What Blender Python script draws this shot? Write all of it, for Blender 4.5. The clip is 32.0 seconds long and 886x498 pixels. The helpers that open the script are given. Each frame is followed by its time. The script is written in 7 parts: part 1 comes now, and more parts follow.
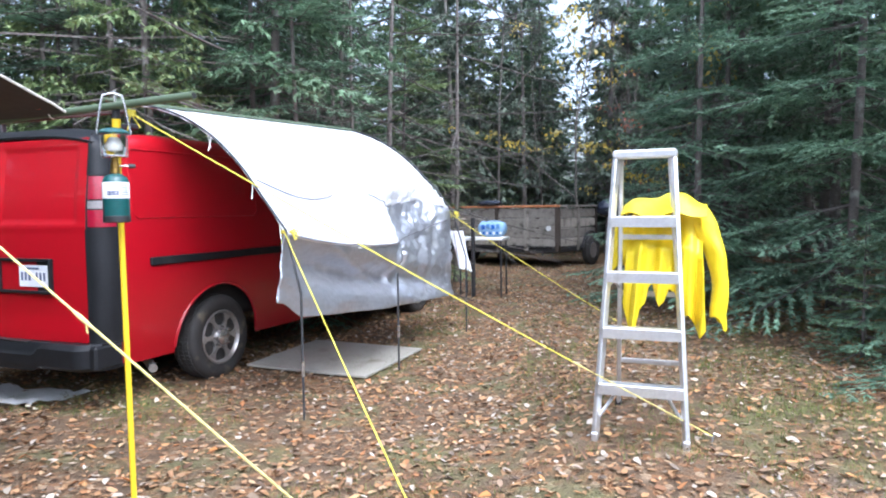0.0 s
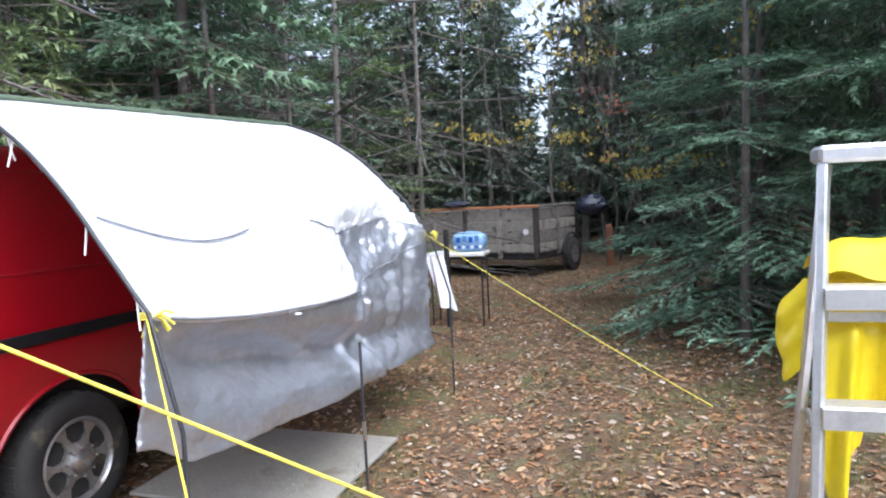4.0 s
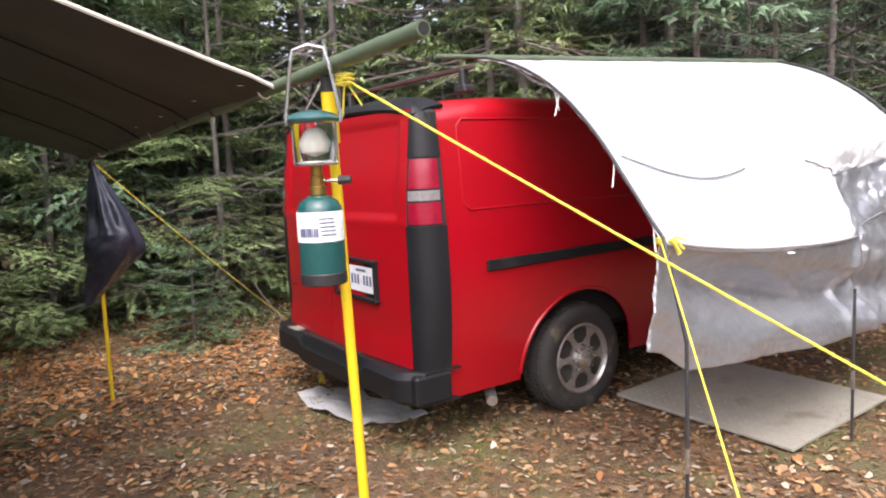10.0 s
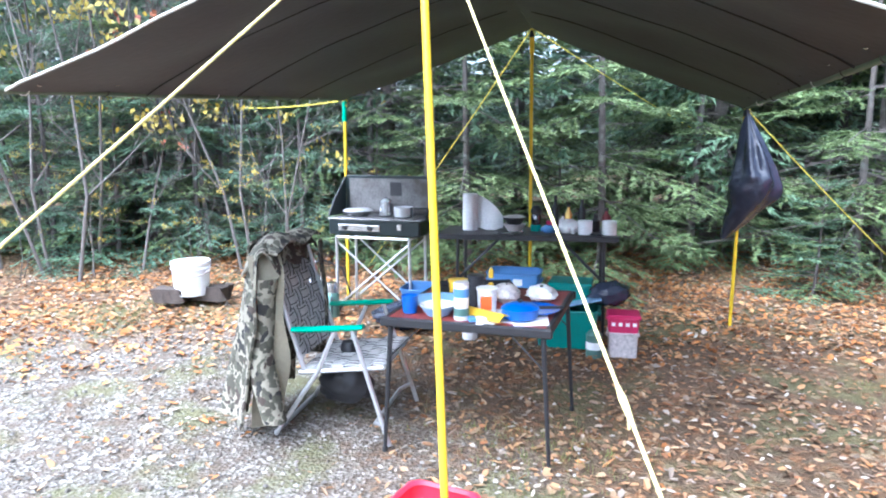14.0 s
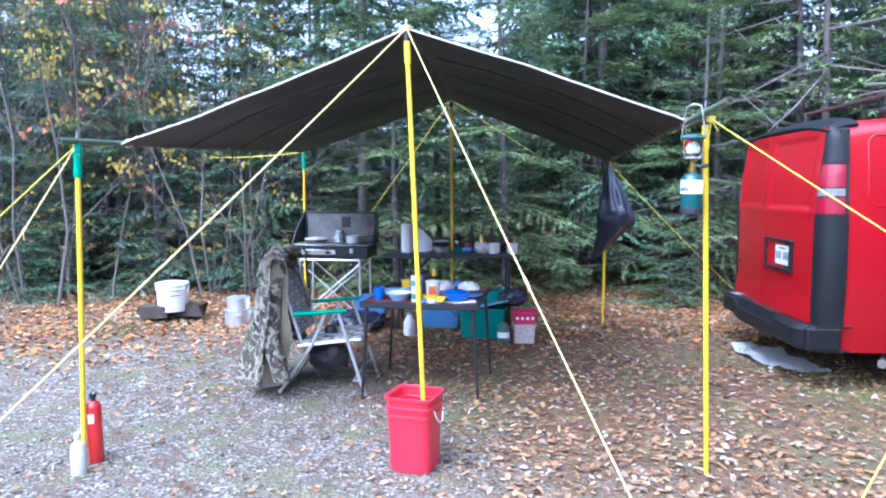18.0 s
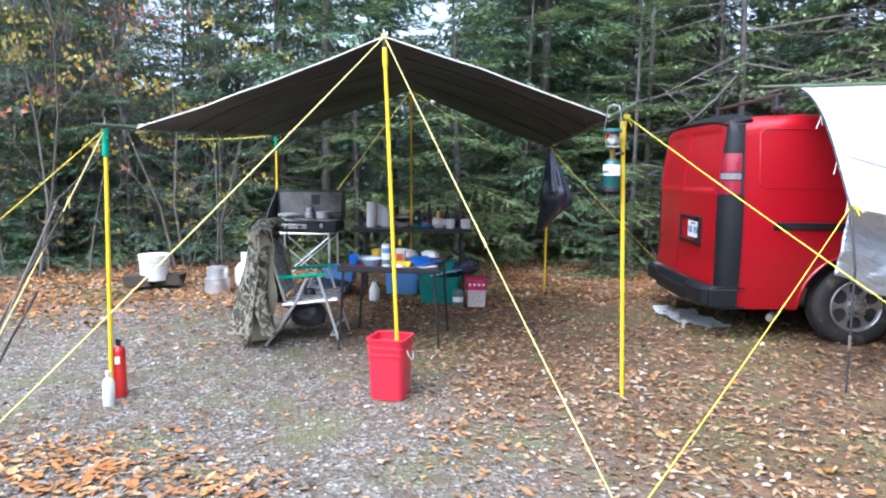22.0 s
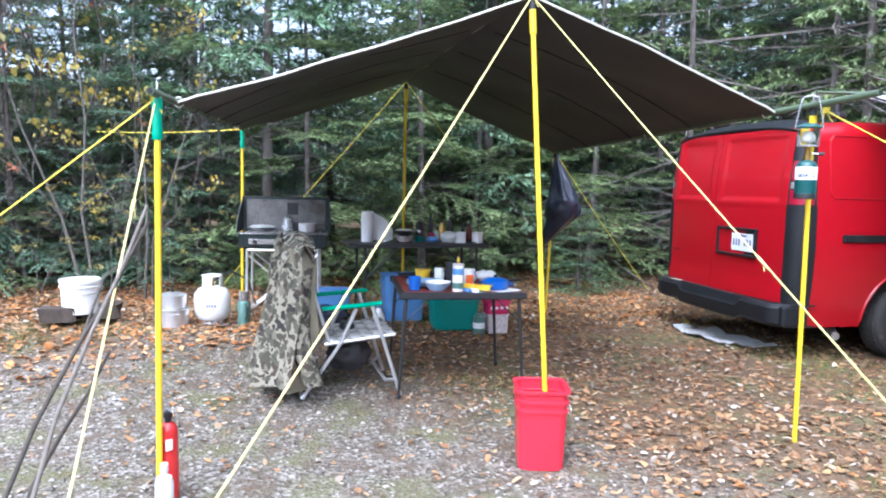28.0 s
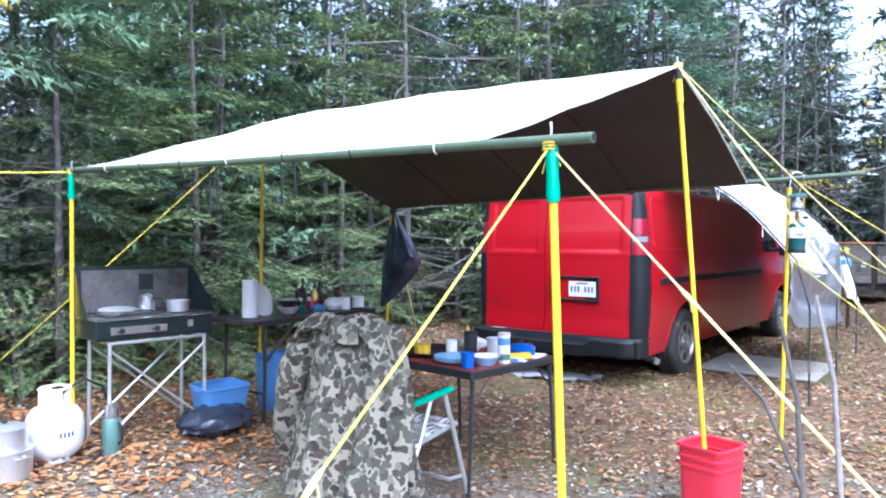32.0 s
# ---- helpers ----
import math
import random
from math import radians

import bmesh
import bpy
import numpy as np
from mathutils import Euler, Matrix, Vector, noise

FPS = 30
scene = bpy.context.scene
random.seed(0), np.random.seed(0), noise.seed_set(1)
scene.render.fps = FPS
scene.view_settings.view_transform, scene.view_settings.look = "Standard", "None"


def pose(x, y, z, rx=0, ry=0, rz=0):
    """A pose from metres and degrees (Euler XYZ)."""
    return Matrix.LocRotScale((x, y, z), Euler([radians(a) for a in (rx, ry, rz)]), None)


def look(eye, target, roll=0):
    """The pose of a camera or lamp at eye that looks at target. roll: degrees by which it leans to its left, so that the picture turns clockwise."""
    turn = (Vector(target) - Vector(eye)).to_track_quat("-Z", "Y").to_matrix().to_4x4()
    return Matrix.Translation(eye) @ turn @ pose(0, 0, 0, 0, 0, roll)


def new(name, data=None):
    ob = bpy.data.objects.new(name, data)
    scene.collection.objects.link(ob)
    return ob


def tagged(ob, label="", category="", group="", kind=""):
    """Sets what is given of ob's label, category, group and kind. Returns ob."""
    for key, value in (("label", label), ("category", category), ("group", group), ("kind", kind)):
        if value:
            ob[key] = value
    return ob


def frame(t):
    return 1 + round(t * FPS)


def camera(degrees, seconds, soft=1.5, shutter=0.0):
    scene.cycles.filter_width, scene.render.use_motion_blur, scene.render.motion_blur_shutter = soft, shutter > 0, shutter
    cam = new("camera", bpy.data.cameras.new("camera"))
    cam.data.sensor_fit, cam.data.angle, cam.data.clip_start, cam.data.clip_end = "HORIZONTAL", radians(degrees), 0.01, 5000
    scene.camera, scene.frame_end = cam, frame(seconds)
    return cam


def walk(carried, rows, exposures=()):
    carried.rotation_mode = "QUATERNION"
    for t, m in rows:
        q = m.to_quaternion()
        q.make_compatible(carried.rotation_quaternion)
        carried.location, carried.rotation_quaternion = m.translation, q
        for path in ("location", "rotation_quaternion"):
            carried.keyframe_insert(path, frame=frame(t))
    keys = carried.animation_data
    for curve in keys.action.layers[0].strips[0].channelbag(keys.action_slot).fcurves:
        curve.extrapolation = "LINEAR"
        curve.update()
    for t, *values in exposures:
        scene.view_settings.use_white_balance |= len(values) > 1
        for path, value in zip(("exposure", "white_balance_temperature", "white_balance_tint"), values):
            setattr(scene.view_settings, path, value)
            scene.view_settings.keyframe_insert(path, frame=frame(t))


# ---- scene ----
cam = camera(64.7, 32.0, soft=2.0)
PATH = [
    (0, (0.266, 0.128, 1.404), (0.05, 2.113, 1.287), -0.7),
    (0.5, (0.223, 0.545, 1.406), (-0.001, 2.528, 1.281), -0.8),
    (1, (0.196, 0.97, 1.46), (0.033, 2.959, 1.324), -0.3),
    (1.5, (0.021, 1.28, 1.489), (-0.052, 3.274, 1.363), -1.0),
    (2, (-0.02, 1.587, 1.558), (-0.048, 3.586, 1.479), -2.1),
    (2.5, (-0.091, 1.848, 1.576), (-0.059, 3.846, 1.503), -1.2),
    (4.5, (-0.128, 2.282, 1.624), (-0.31, 4.268, 1.472), -3.4),
    (5, (-0.133, 2.31, 1.602), (-0.496, 4.27, 1.445), -2.2),
    (5.5, (-0.16, 2.276, 1.603), (-0.631, 4.207, 1.376), -2.5),
    (6, (-0.176, 2.249, 1.601), (-0.728, 4.151, 1.331), -1.0),
    (6.5, (-0.172, 2.22, 1.594), (-0.815, 4.099, 1.355), -1.1),
    (7, (-0.166, 2.213, 1.621), (-0.817, 4.091, 1.402), -1.9),
    (7.5, (-0.153, 2.199, 1.624), (-0.822, 4.069, 1.39), -2.2),
    (8, (-0.141, 2.168, 1.615), (-0.834, 4.027, 1.362), -1.7),
    (8.5, (-0.148, 2.127, 1.626), (-0.999, 3.924, 1.415), -2.1),
    (9, (-0.18, 1.995, 1.623), (-1.229, 3.682, 1.394), -3.0),
    (9.5, (-0.187, 1.857, 1.616), (-1.315, 3.491, 1.373), -3.0),
    (10, (-0.193, 1.816, 1.62), (-1.432, 3.367, 1.378), -2.8),
    (10.5, (-0.188, 1.856, 1.632), (-1.608, 3.25, 1.43), -1.5),
    (11, (-0.177, 1.885, 1.626), (-1.824, 2.997, 1.404), -2.2),
    (11.5, (-0.167, 1.882, 1.623), (-1.946, 2.762, 1.374), -3.0),
    (12, (-0.168, 1.858, 1.614), (-2.022, 2.545, 1.316), -3.1),
    (12.5, (-0.156, 1.82, 1.62), (-2.053, 2.358, 1.288), -3.0),
    (13, (-0.102, 1.734, 1.608), (-2.044, 2.092, 1.295), -2.2),
    (13.5, (0.046, 1.572, 1.576), (-1.923, 1.771, 1.281), -1.4),
    (14, (0.196, 1.512, 1.562), (-1.776, 1.621, 1.246), -0.3),
    (14.5, (0.368, 1.541, 1.557), (-1.614, 1.494, 1.295), -0.4),
    (16.5, (1.105, 1.334, 1.391), (-0.881, 1.515, 1.24), 1.9),
    (17, (1.362, 1.243, 1.506), (-0.622, 1.419, 1.327), 1.6),
    (17.5, (1.54, 1.153, 1.455), (-0.435, 1.431, 1.306), 0.9),
    (18, (1.74, 1.012, 1.489), (-0.214, 1.402, 1.316), -0.1),
    (18.5, (1.898, 0.985, 1.5), (-0.052, 1.392, 1.319), 0.5),
    (19, (2.131, 0.963, 1.465), (0.182, 1.366, 1.274), 0.2),
    (19.5, (2.287, 0.919, 1.465), (0.341, 1.32, 1.236), 1.1),
    (20, (2.439, 0.779, 1.427), (0.509, 1.245, 1.189), -0.1),
    (20.5, (2.565, 0.66, 1.45), (0.659, 1.208, 1.194), -1.0),
    (21, (2.579, 0.628, 1.458), (0.68, 1.218, 1.24), 0.1),
    (21.5, (2.558, 0.661, 1.474), (0.645, 1.209, 1.281), -0.1),
    (22, (2.541, 0.691, 1.477), (0.627, 1.228, 1.256), 0.5),
    (22.5, (2.493, 0.717, 1.474), (0.571, 1.219, 1.247), 0.3),
    (23, (2.415, 0.722, 1.428), (0.481, 1.181, 1.207), 0.7),
    (23.5, (2.365, 0.785, 1.484), (0.432, 1.26, 1.299), -1.5),
    (24, (2.358, 0.808, 1.482), (0.435, 1.315, 1.267), -1.7),
    (24.5, (2.297, 0.757, 1.466), (0.408, 1.376, 1.247), -0.9),
    (26.5, (1.433, 0.109, 1.388), (-0.362, 0.976, 1.232), 3.7),
    (27, (1.293, -0.212, 1.395), (-0.503, 0.661, 1.277), -0.1),
    (27.5, (1.096, -0.434, 1.393), (-0.686, 0.461, 1.235), 2.2),
    (28, (0.861, -0.569, 1.383), (-0.871, 0.416, 1.205), 1.3),
    (28.5, (0.593, -0.738, 1.388), (-1.06, 0.373, 1.202), 4.1),
    (29, (0.242, -0.988, 1.401), (-1.288, 0.292, 1.265), 0.5),
    (29.5, (-0.175, -1.157, 1.385), (-1.667, 0.161, 1.198), 0.3),
    (30, (-0.594, -1.305, 1.418), (-1.993, 0.122, 1.325), 2.1),
    (30.5, (-0.853, -1.615, 1.441), (-2.073, -0.033, 1.331), 1.3),
    (31, (-1.128, -1.816, 1.449), (-2.224, -0.147, 1.342), 1.6),
    (31.5, (-1.539, -1.974, 1.417), (-2.477, -0.209, 1.361), 1.2),
    (32, (-1.798, -2.25, 1.432), (-2.56, -0.401, 1.409), 0.2),
]
EXPOSURES = [(0.0, 1.85, 5500, 12), (6.0, 1.5, 6000, 13), (9.0, 1.5, 6600, 18), (11.0, 2.1, 6600, 16), (12.0, 2.6, 5900, 13), (13.0, 3.1, 4650, 12), (14.0, 2.75, 5100, 10), (16.5, 2.6, 4500, 12), (18.0, 2.2, 4700, 15), (20.0, 2.0, 5250, 12), (23.0, 1.77, 5350, 11), (28.0, 2.05, 5300, 12), (32.0, 2.15, 5000, 14)]
walk(cam, [(t, look(eye, target, roll)) for t, eye, target, roll in PATH], EXPOSURES)

# ---- world, sun ----
world = bpy.data.worlds.new("sky")
scene.world = world
world.use_nodes = True
wn, wl = world.node_tree.nodes, world.node_tree.links
sky = wn.new("ShaderNodeTexSky")
sky.sky_type, sky.sun_disc = "NISHITA", False
sky.sun_elevation, sky.sun_rotation = radians(56), radians(142)
sky.dust_density, sky.air_density = 4.0, 1.0
paler = wn.new("ShaderNodeHueSaturation")
paler.inputs["Saturation"].default_value = 0.55
wl.new(sky.outputs["Color"], paler.inputs["Color"])
wl.new(paler.outputs["Color"], wn["Background"].inputs["Color"])
wn["Background"].inputs["Strength"].default_value = 0.15
sun = new("sun", bpy.data.lights.new("sun", "SUN"))
sun.data.energy, sun.data.angle, sun.data.color = 1.0, radians(100), (1.0, 0.97, 0.93)
sun.matrix_world = look((math.sin(radians(142)) * 8, math.cos(radians(142)) * 8, 11.9), (0, 0, 0))


# ---- materials ----
def nodes_of(name):
    m = bpy.data.materials.new(name)
    m.use_nodes = True
    return m, m.node_tree.nodes, m.node_tree.links, m.node_tree.nodes["Principled BSDF"]


def mk(name, base, rough=0.5, metal=0.0, vary=0.15, scale=6.0, bump=0.0, bscale=60.0, rand=0.0, island=0.0, dirt=None, dirt_at=0.6, coat=0.0, alpha=1.0, trans=0.0):
    """A surface: base colour, broad and fine variation, relief, and stains of a second colour."""
    m, n, l, b = nodes_of(name)
    tex = n.new("ShaderNodeTexCoord")
    big = n.new("ShaderNodeTexNoise")
    big.inputs["Scale"].default_value, big.inputs["Detail"].default_value = scale, 5
    l.new(tex.outputs["Object"], big.inputs["Vector"])
    fine = n.new("ShaderNodeTexNoise")
    fine.inputs["Scale"].default_value, fine.inputs["Detail"].default_value = bscale, 3
    l.new(tex.outputs["Object"], fine.inputs["Vector"])
    add = n.new("ShaderNodeMath")
    add.operation = "ADD"
    l.new(big.outputs["Fac"], add.inputs[0])
    l.new(fine.outputs["Fac"], add.inputs[1])
    ran = n.new("ShaderNodeMapRange")
    ran.inputs["From Min"].default_value, ran.inputs["From Max"].default_value = 0.6, 1.4
    ran.inputs["To Min"].default_value, ran.inputs["To Max"].default_value = 1 - vary, 1 + vary
    l.new(add.outputs[0], ran.inputs["Value"])
    value = ran.outputs["Result"]
    for amount, node, out in ((rand, "ShaderNodeObjectInfo", "Random"), (island, "ShaderNodeNewGeometry", "Random Per Island")):
        if amount:
            info = n.new(node)
            r2 = n.new("ShaderNodeMapRange")
            r2.inputs["To Min"].default_value, r2.inputs["To Max"].default_value = 1 - amount, 1 + amount
            l.new(info.outputs[out], r2.inputs["Value"])
            mul = n.new("ShaderNodeMath")
            mul.operation = "MULTIPLY"
            l.new(value, mul.inputs[0])
            l.new(r2.outputs["Result"], mul.inputs[1])
            value = mul.outputs[0]
    hsv = n.new("ShaderNodeHueSaturation")
    hsv.inputs["Color"].default_value = (*base, 1)
    l.new(value, hsv.inputs["Value"])
    colour = hsv.outputs["Color"]
    if dirt:
        spots = n.new("ShaderNodeTexNoise")
        spots.inputs["Scale"].default_value, spots.inputs["Detail"].default_value = scale * 0.7, 8
        l.new(tex.outputs["Object"], spots.inputs["Vector"])
        ramp = n.new("ShaderNodeMapRange")
        ramp.inputs["From Min"].default_value, ramp.inputs["From Max"].default_value = dirt_at, dirt_at + 0.12
        l.new(spots.outputs["Fac"], ramp.inputs["Value"])
        mix = n.new("ShaderNodeMix")
        mix.data_type = "RGBA"
        l.new(ramp.outputs["Result"], mix.inputs["Factor"])
        l.new(colour, mix.inputs["A"])
        mix.inputs["B"].default_value = (*dirt, 1)
        colour = mix.outputs["Result"]
    l.new(colour, b.inputs["Base Color"])
    b.inputs["Roughness"].default_value, b.inputs["Metallic"].default_value = rough, metal
    b.inputs["Coat Weight"].default_value = coat
    b.inputs["Transmission Weight"].default_value = trans
    b.inputs["Alpha"].default_value = alpha
    if bump:
        bn = n.new("ShaderNodeBump")
        bn.inputs["Strength"].default_value, bn.inputs["Distance"].default_value = bump, 0.01
        l.new(add.outputs[0], bn.inputs["Height"])
        l.new(bn.outputs["Normal"], b.inputs["Normal"])
    return m


def ramped(name, stops, rough=0.8, island=True, thin=0.0, tone=0.25):
    """Colours picked piece by piece from a row of colours."""
    m, n, l, b = nodes_of(name)
    info = n.new("ShaderNodeNewGeometry" if island else "ShaderNodeObjectInfo")
    cr = n.new("ShaderNodeValToRGB")
    cr.color_ramp.interpolation = "LINEAR"
    while len(cr.color_ramp.elements) < len(stops):
        cr.color_ramp.elements.new(0.5)
    for k, c in enumerate(stops):
        cr.color_ramp.elements[k].position, cr.color_ramp.elements[k].color = k / (len(stops) - 1), (*c, 1)
    l.new(info.outputs["Random Per Island" if island else "Random"], cr.inputs["Fac"])
    tex = n.new("ShaderNodeTexCoord")
    noi = n.new("ShaderNodeTexNoise")
    noi.inputs["Scale"].default_value = 3.0
    l.new(tex.outputs["Object"], noi.inputs["Vector"])
    ran = n.new("ShaderNodeMapRange")
    ran.inputs["From Min"].default_value, ran.inputs["From Max"].default_value = 0.3, 0.7
    ran.inputs["To Min"].default_value, ran.inputs["To Max"].default_value = 1 - tone, 1 + tone
    l.new(noi.outputs["Fac"], ran.inputs["Value"])
    hsv = n.new("ShaderNodeHueSaturation")
    l.new(ran.outputs["Result"], hsv.inputs["Value"])
    l.new(cr.outputs["Color"], hsv.inputs["Color"])
    l.new(hsv.outputs["Color"], b.inputs["Base Color"])
    b.inputs["Roughness"].default_value = rough
    b.inputs["Specular IOR Level"].default_value = 0.25
    if thin:
        # light passes through thin needles and leaves
        tr = n.new("ShaderNodeBsdfTranslucent")
        l.new(hsv.outputs["Color"], tr.inputs["Color"])
        mx = n.new("ShaderNodeMixShader")
        mx.inputs["Fac"].default_value = thin
        l.new(b.outputs["BSDF"], mx.inputs[1])
        l.new(tr.outputs["BSDF"], mx.inputs[2])
        l.new(mx.outputs["Shader"], n["Material Output"].inputs["Surface"])
    return m


def camo_material():
    """Pale cloth with olive, brown and dark patches parted by thin pale lines."""
    m, n, l, b = nodes_of("camouflage_cloth")
    tex = n.new("ShaderNodeTexCoord")
    warp = n.new("ShaderNodeTexNoise")
    warp.inputs["Scale"].default_value = 11
    l.new(tex.outputs["Object"], warp.inputs["Vector"])
    mixv = n.new("ShaderNodeMix")
    mixv.data_type = "RGBA"
    mixv.blend_type = "LINEAR_LIGHT"
    mixv.inputs["Factor"].default_value = 0.06
    l.new(tex.outputs["Object"], mixv.inputs["A"])
    l.new(warp.outputs["Color"], mixv.inputs["B"])
    cell = n.new("ShaderNodeTexVoronoi")
    cell.inputs["Scale"].default_value = 23
    l.new(mixv.outputs["Result"], cell.inputs["Vector"])
    pick = n.new("ShaderNodeSeparateColor")
    l.new(cell.outputs["Color"], pick.inputs["Color"])
    tones = n.new("ShaderNodeValToRGB")
    tones.color_ramp.interpolation = "CONSTANT"
    for _ in range(3):
        tones.color_ramp.elements.new(0.5)
    for e, (p, c) in zip(tones.color_ramp.elements, ((0, (0.06, 0.055, 0.038)), (0.3, (0.08, 0.078, 0.054)), (0.55, (0.055, 0.04, 0.03)), (0.74, (0.15, 0.135, 0.1)), (0.86, (0.025, 0.024, 0.021)))):
        e.position, e.color = p, (*c, 1)
    l.new(pick.outputs[0], tones.inputs["Fac"])
    ragged = n.new("ShaderNodeTexNoise")
    ragged.inputs["Scale"].default_value = 38
    l.new(tex.outputs["Object"], ragged.inputs["Vector"])
    wide = n.new("ShaderNodeMath")
    wide.operation = "MULTIPLY_ADD"
    wide.inputs[1].default_value = 0.5
    l.new(ragged.outputs["Fac"], wide.inputs[0])
    l.new(cell.outputs["Distance"], wide.inputs[2])
    line = n.new("ShaderNodeMapRange")
    line.inputs["From Min"].default_value, line.inputs["From Max"].default_value = 0.88, 0.82
    l.new(wide.outputs[0], line.inputs["Value"])
    mix = n.new("ShaderNodeMix")
    mix.data_type = "RGBA"
    l.new(line.outputs["Result"], mix.inputs["Factor"])
    mix.inputs["A"].default_value = (0.25, 0.228, 0.17, 1)
    l.new(tones.outputs["Color"], mix.inputs["B"])
    l.new(mix.outputs["Result"], b.inputs["Base Color"])
    b.inputs["Roughness"].default_value = 0.9
    weave = n.new("ShaderNodeTexNoise")
    weave.inputs["Scale"].default_value = 60
    l.new(tex.outputs["Object"], weave.inputs["Vector"])
    bn = n.new("ShaderNodeBump")
    bn.inputs["Strength"].default_value, bn.inputs["Distance"].default_value = 0.3, 0.01
    l.new(weave.outputs["Fac"], bn.inputs["Height"])
    l.new(bn.outputs["Normal"], b.inputs["Normal"])
    return m


def ground_material():
    """Soil with fallen leaves, grey gravel on the drive and patches of moss."""
    m, n, l, b = nodes_of("forest_floor")
    geo = n.new("ShaderNodeNewGeometry")
    sep = n.new("ShaderNodeSeparateXYZ")
    l.new(geo.outputs["Position"], sep.inputs["Vector"])

    def noise_at(scale, detail=6, rough=0.6):
        t = n.new("ShaderNodeTexNoise")
        t.inputs["Scale"].default_value, t.inputs["Detail"].default_value, t.inputs["Roughness"].default_value = scale, detail, rough
        l.new(geo.outputs["Position"], t.inputs["Vector"])
        return t

    def ramp(value, lo, hi):
        r = n.new("ShaderNodeMapRange")
        r.interpolation_type = "SMOOTHSTEP"
        r.inputs["From Min"].default_value, r.inputs["From Max"].default_value = lo, hi
        l.new(value, r.inputs["Value"])
        return r.outputs["Result"]

    def calc(op, a, c):
        q = n.new("ShaderNodeMath")
        q.operation = op
        for k, v in ((0, a), (1, c)):
            if isinstance(v, (int, float)):
                q.inputs[k].default_value = v
            else:
                l.new(v, q.inputs[k])
        return q.outputs[0]

    def blend(fac, a, c):
        q = n.new("ShaderNodeMix")
        q.data_type = "RGBA"
        l.new(fac, q.inputs["Factor"])
        for key, v in (("A", a), ("B", c)):
            if isinstance(v, tuple):
                q.inputs[key].default_value = (*v, 1)
            else:
                l.new(v, q.inputs[key])
        return q.outputs["Result"]

    wide, mid, fine = noise_at(0.9), noise_at(6), noise_at(45, 4)
    # leaf mould: cells of brown, tan and rust
    vor = n.new("ShaderNodeTexVoronoi")
    vor.inputs["Scale"].default_value = 24
    l.new(geo.outputs["Position"], vor.inputs["Vector"])
    vs = n.new("ShaderNodeSeparateColor")
    l.new(vor.outputs["Color"], vs.inputs["Color"])
    cr = n.new("ShaderNodeValToRGB")
    for _ in range(3):
        cr.color_ramp.elements.new(0.5)
    for e, (p, c) in zip(cr.color_ramp.elements, ((0, (0.07, 0.045, 0.028)), (0.3, (0.16, 0.095, 0.05)), (0.6, (0.26, 0.13, 0.06)), (0.8, (0.12, 0.085, 0.055)), (1, (0.42, 0.3, 0.19)))):
        e.position, e.color = p, (*c, 1)
    l.new(vs.outputs[0], cr.inputs["Fac"])
    mould = blend(ramp(mid.outputs["Fac"], 0.35, 0.65), cr.outputs["Color"], (0.12, 0.085, 0.055))
    # gravel: pale and dark stones
    vg = n.new("ShaderNodeTexVoronoi")
    vg.inputs["Scale"].default_value = 55
    l.new(geo.outputs["Position"], vg.inputs["Vector"])
    vgs = n.new("ShaderNodeSeparateColor")
    l.new(vg.outputs["Color"], vgs.inputs["Color"])
    cg = n.new("ShaderNodeValToRGB")
    for _ in range(2):
        cg.color_ramp.elements.new(0.5)
    for e, (p, c) in zip(cg.color_ramp.elements, ((0, (0.07, 0.06, 0.046)), (0.45, (0.16, 0.14, 0.115)), (0.8, (0.24, 0.22, 0.19)), (1, (0.4, 0.38, 0.35)))):
        e.position, e.color = p, (*c, 1)
    l.new(vgs.outputs[0], cg.inputs["Fac"])
    gravel = blend(ramp(mid.outputs["Fac"], 0.3, 0.62), (0.13, 0.1, 0.072), cg.outputs["Color"])
    side = calc("ADD", calc("MULTIPLY", sep.outputs["X"], 0.25), calc("MULTIPLY", sep.outputs["Y"], -1.0))
    side = calc("ADD", side, calc("MULTIPLY", wide.outputs["Fac"], 1.6))
    near = ramp(side, -2.4, -0.9)
    west = ramp(sep.outputs["X"], -5.6, -4.4)
    mask = calc("MULTIPLY", near, west)
    # moss and thin grass
    moss = noise_at(1.7)
    colour = blend(mask, mould, gravel)
    colour = blend(calc("MULTIPLY", ramp(moss.outputs["Fac"], 0.48, 0.64), 0.7), colour, (0.14, 0.14, 0.065))
    colour = blend(calc("MULTIPLY", ramp(fine.outputs["Fac"], 0.5, 0.75), 0.5), colour, (0.045, 0.033, 0.024))
    l.new(colour, b.inputs["Base Color"])
    b.inputs["Roughness"].default_value = 0.95
    b.inputs["Specular IOR Level"].default_value = 0.2
    bn = n.new("ShaderNodeBump")
    bn.inputs["Strength"].default_value, bn.inputs["Distance"].default_value = 0.6, 0.02
    l.new(calc("ADD", calc("ADD", vg.outputs["Distance"], mid.outputs["Fac"]), fine.outputs["Fac"]), bn.inputs["Height"])
    l.new(bn.outputs["Normal"], b.inputs["Normal"])
    return m


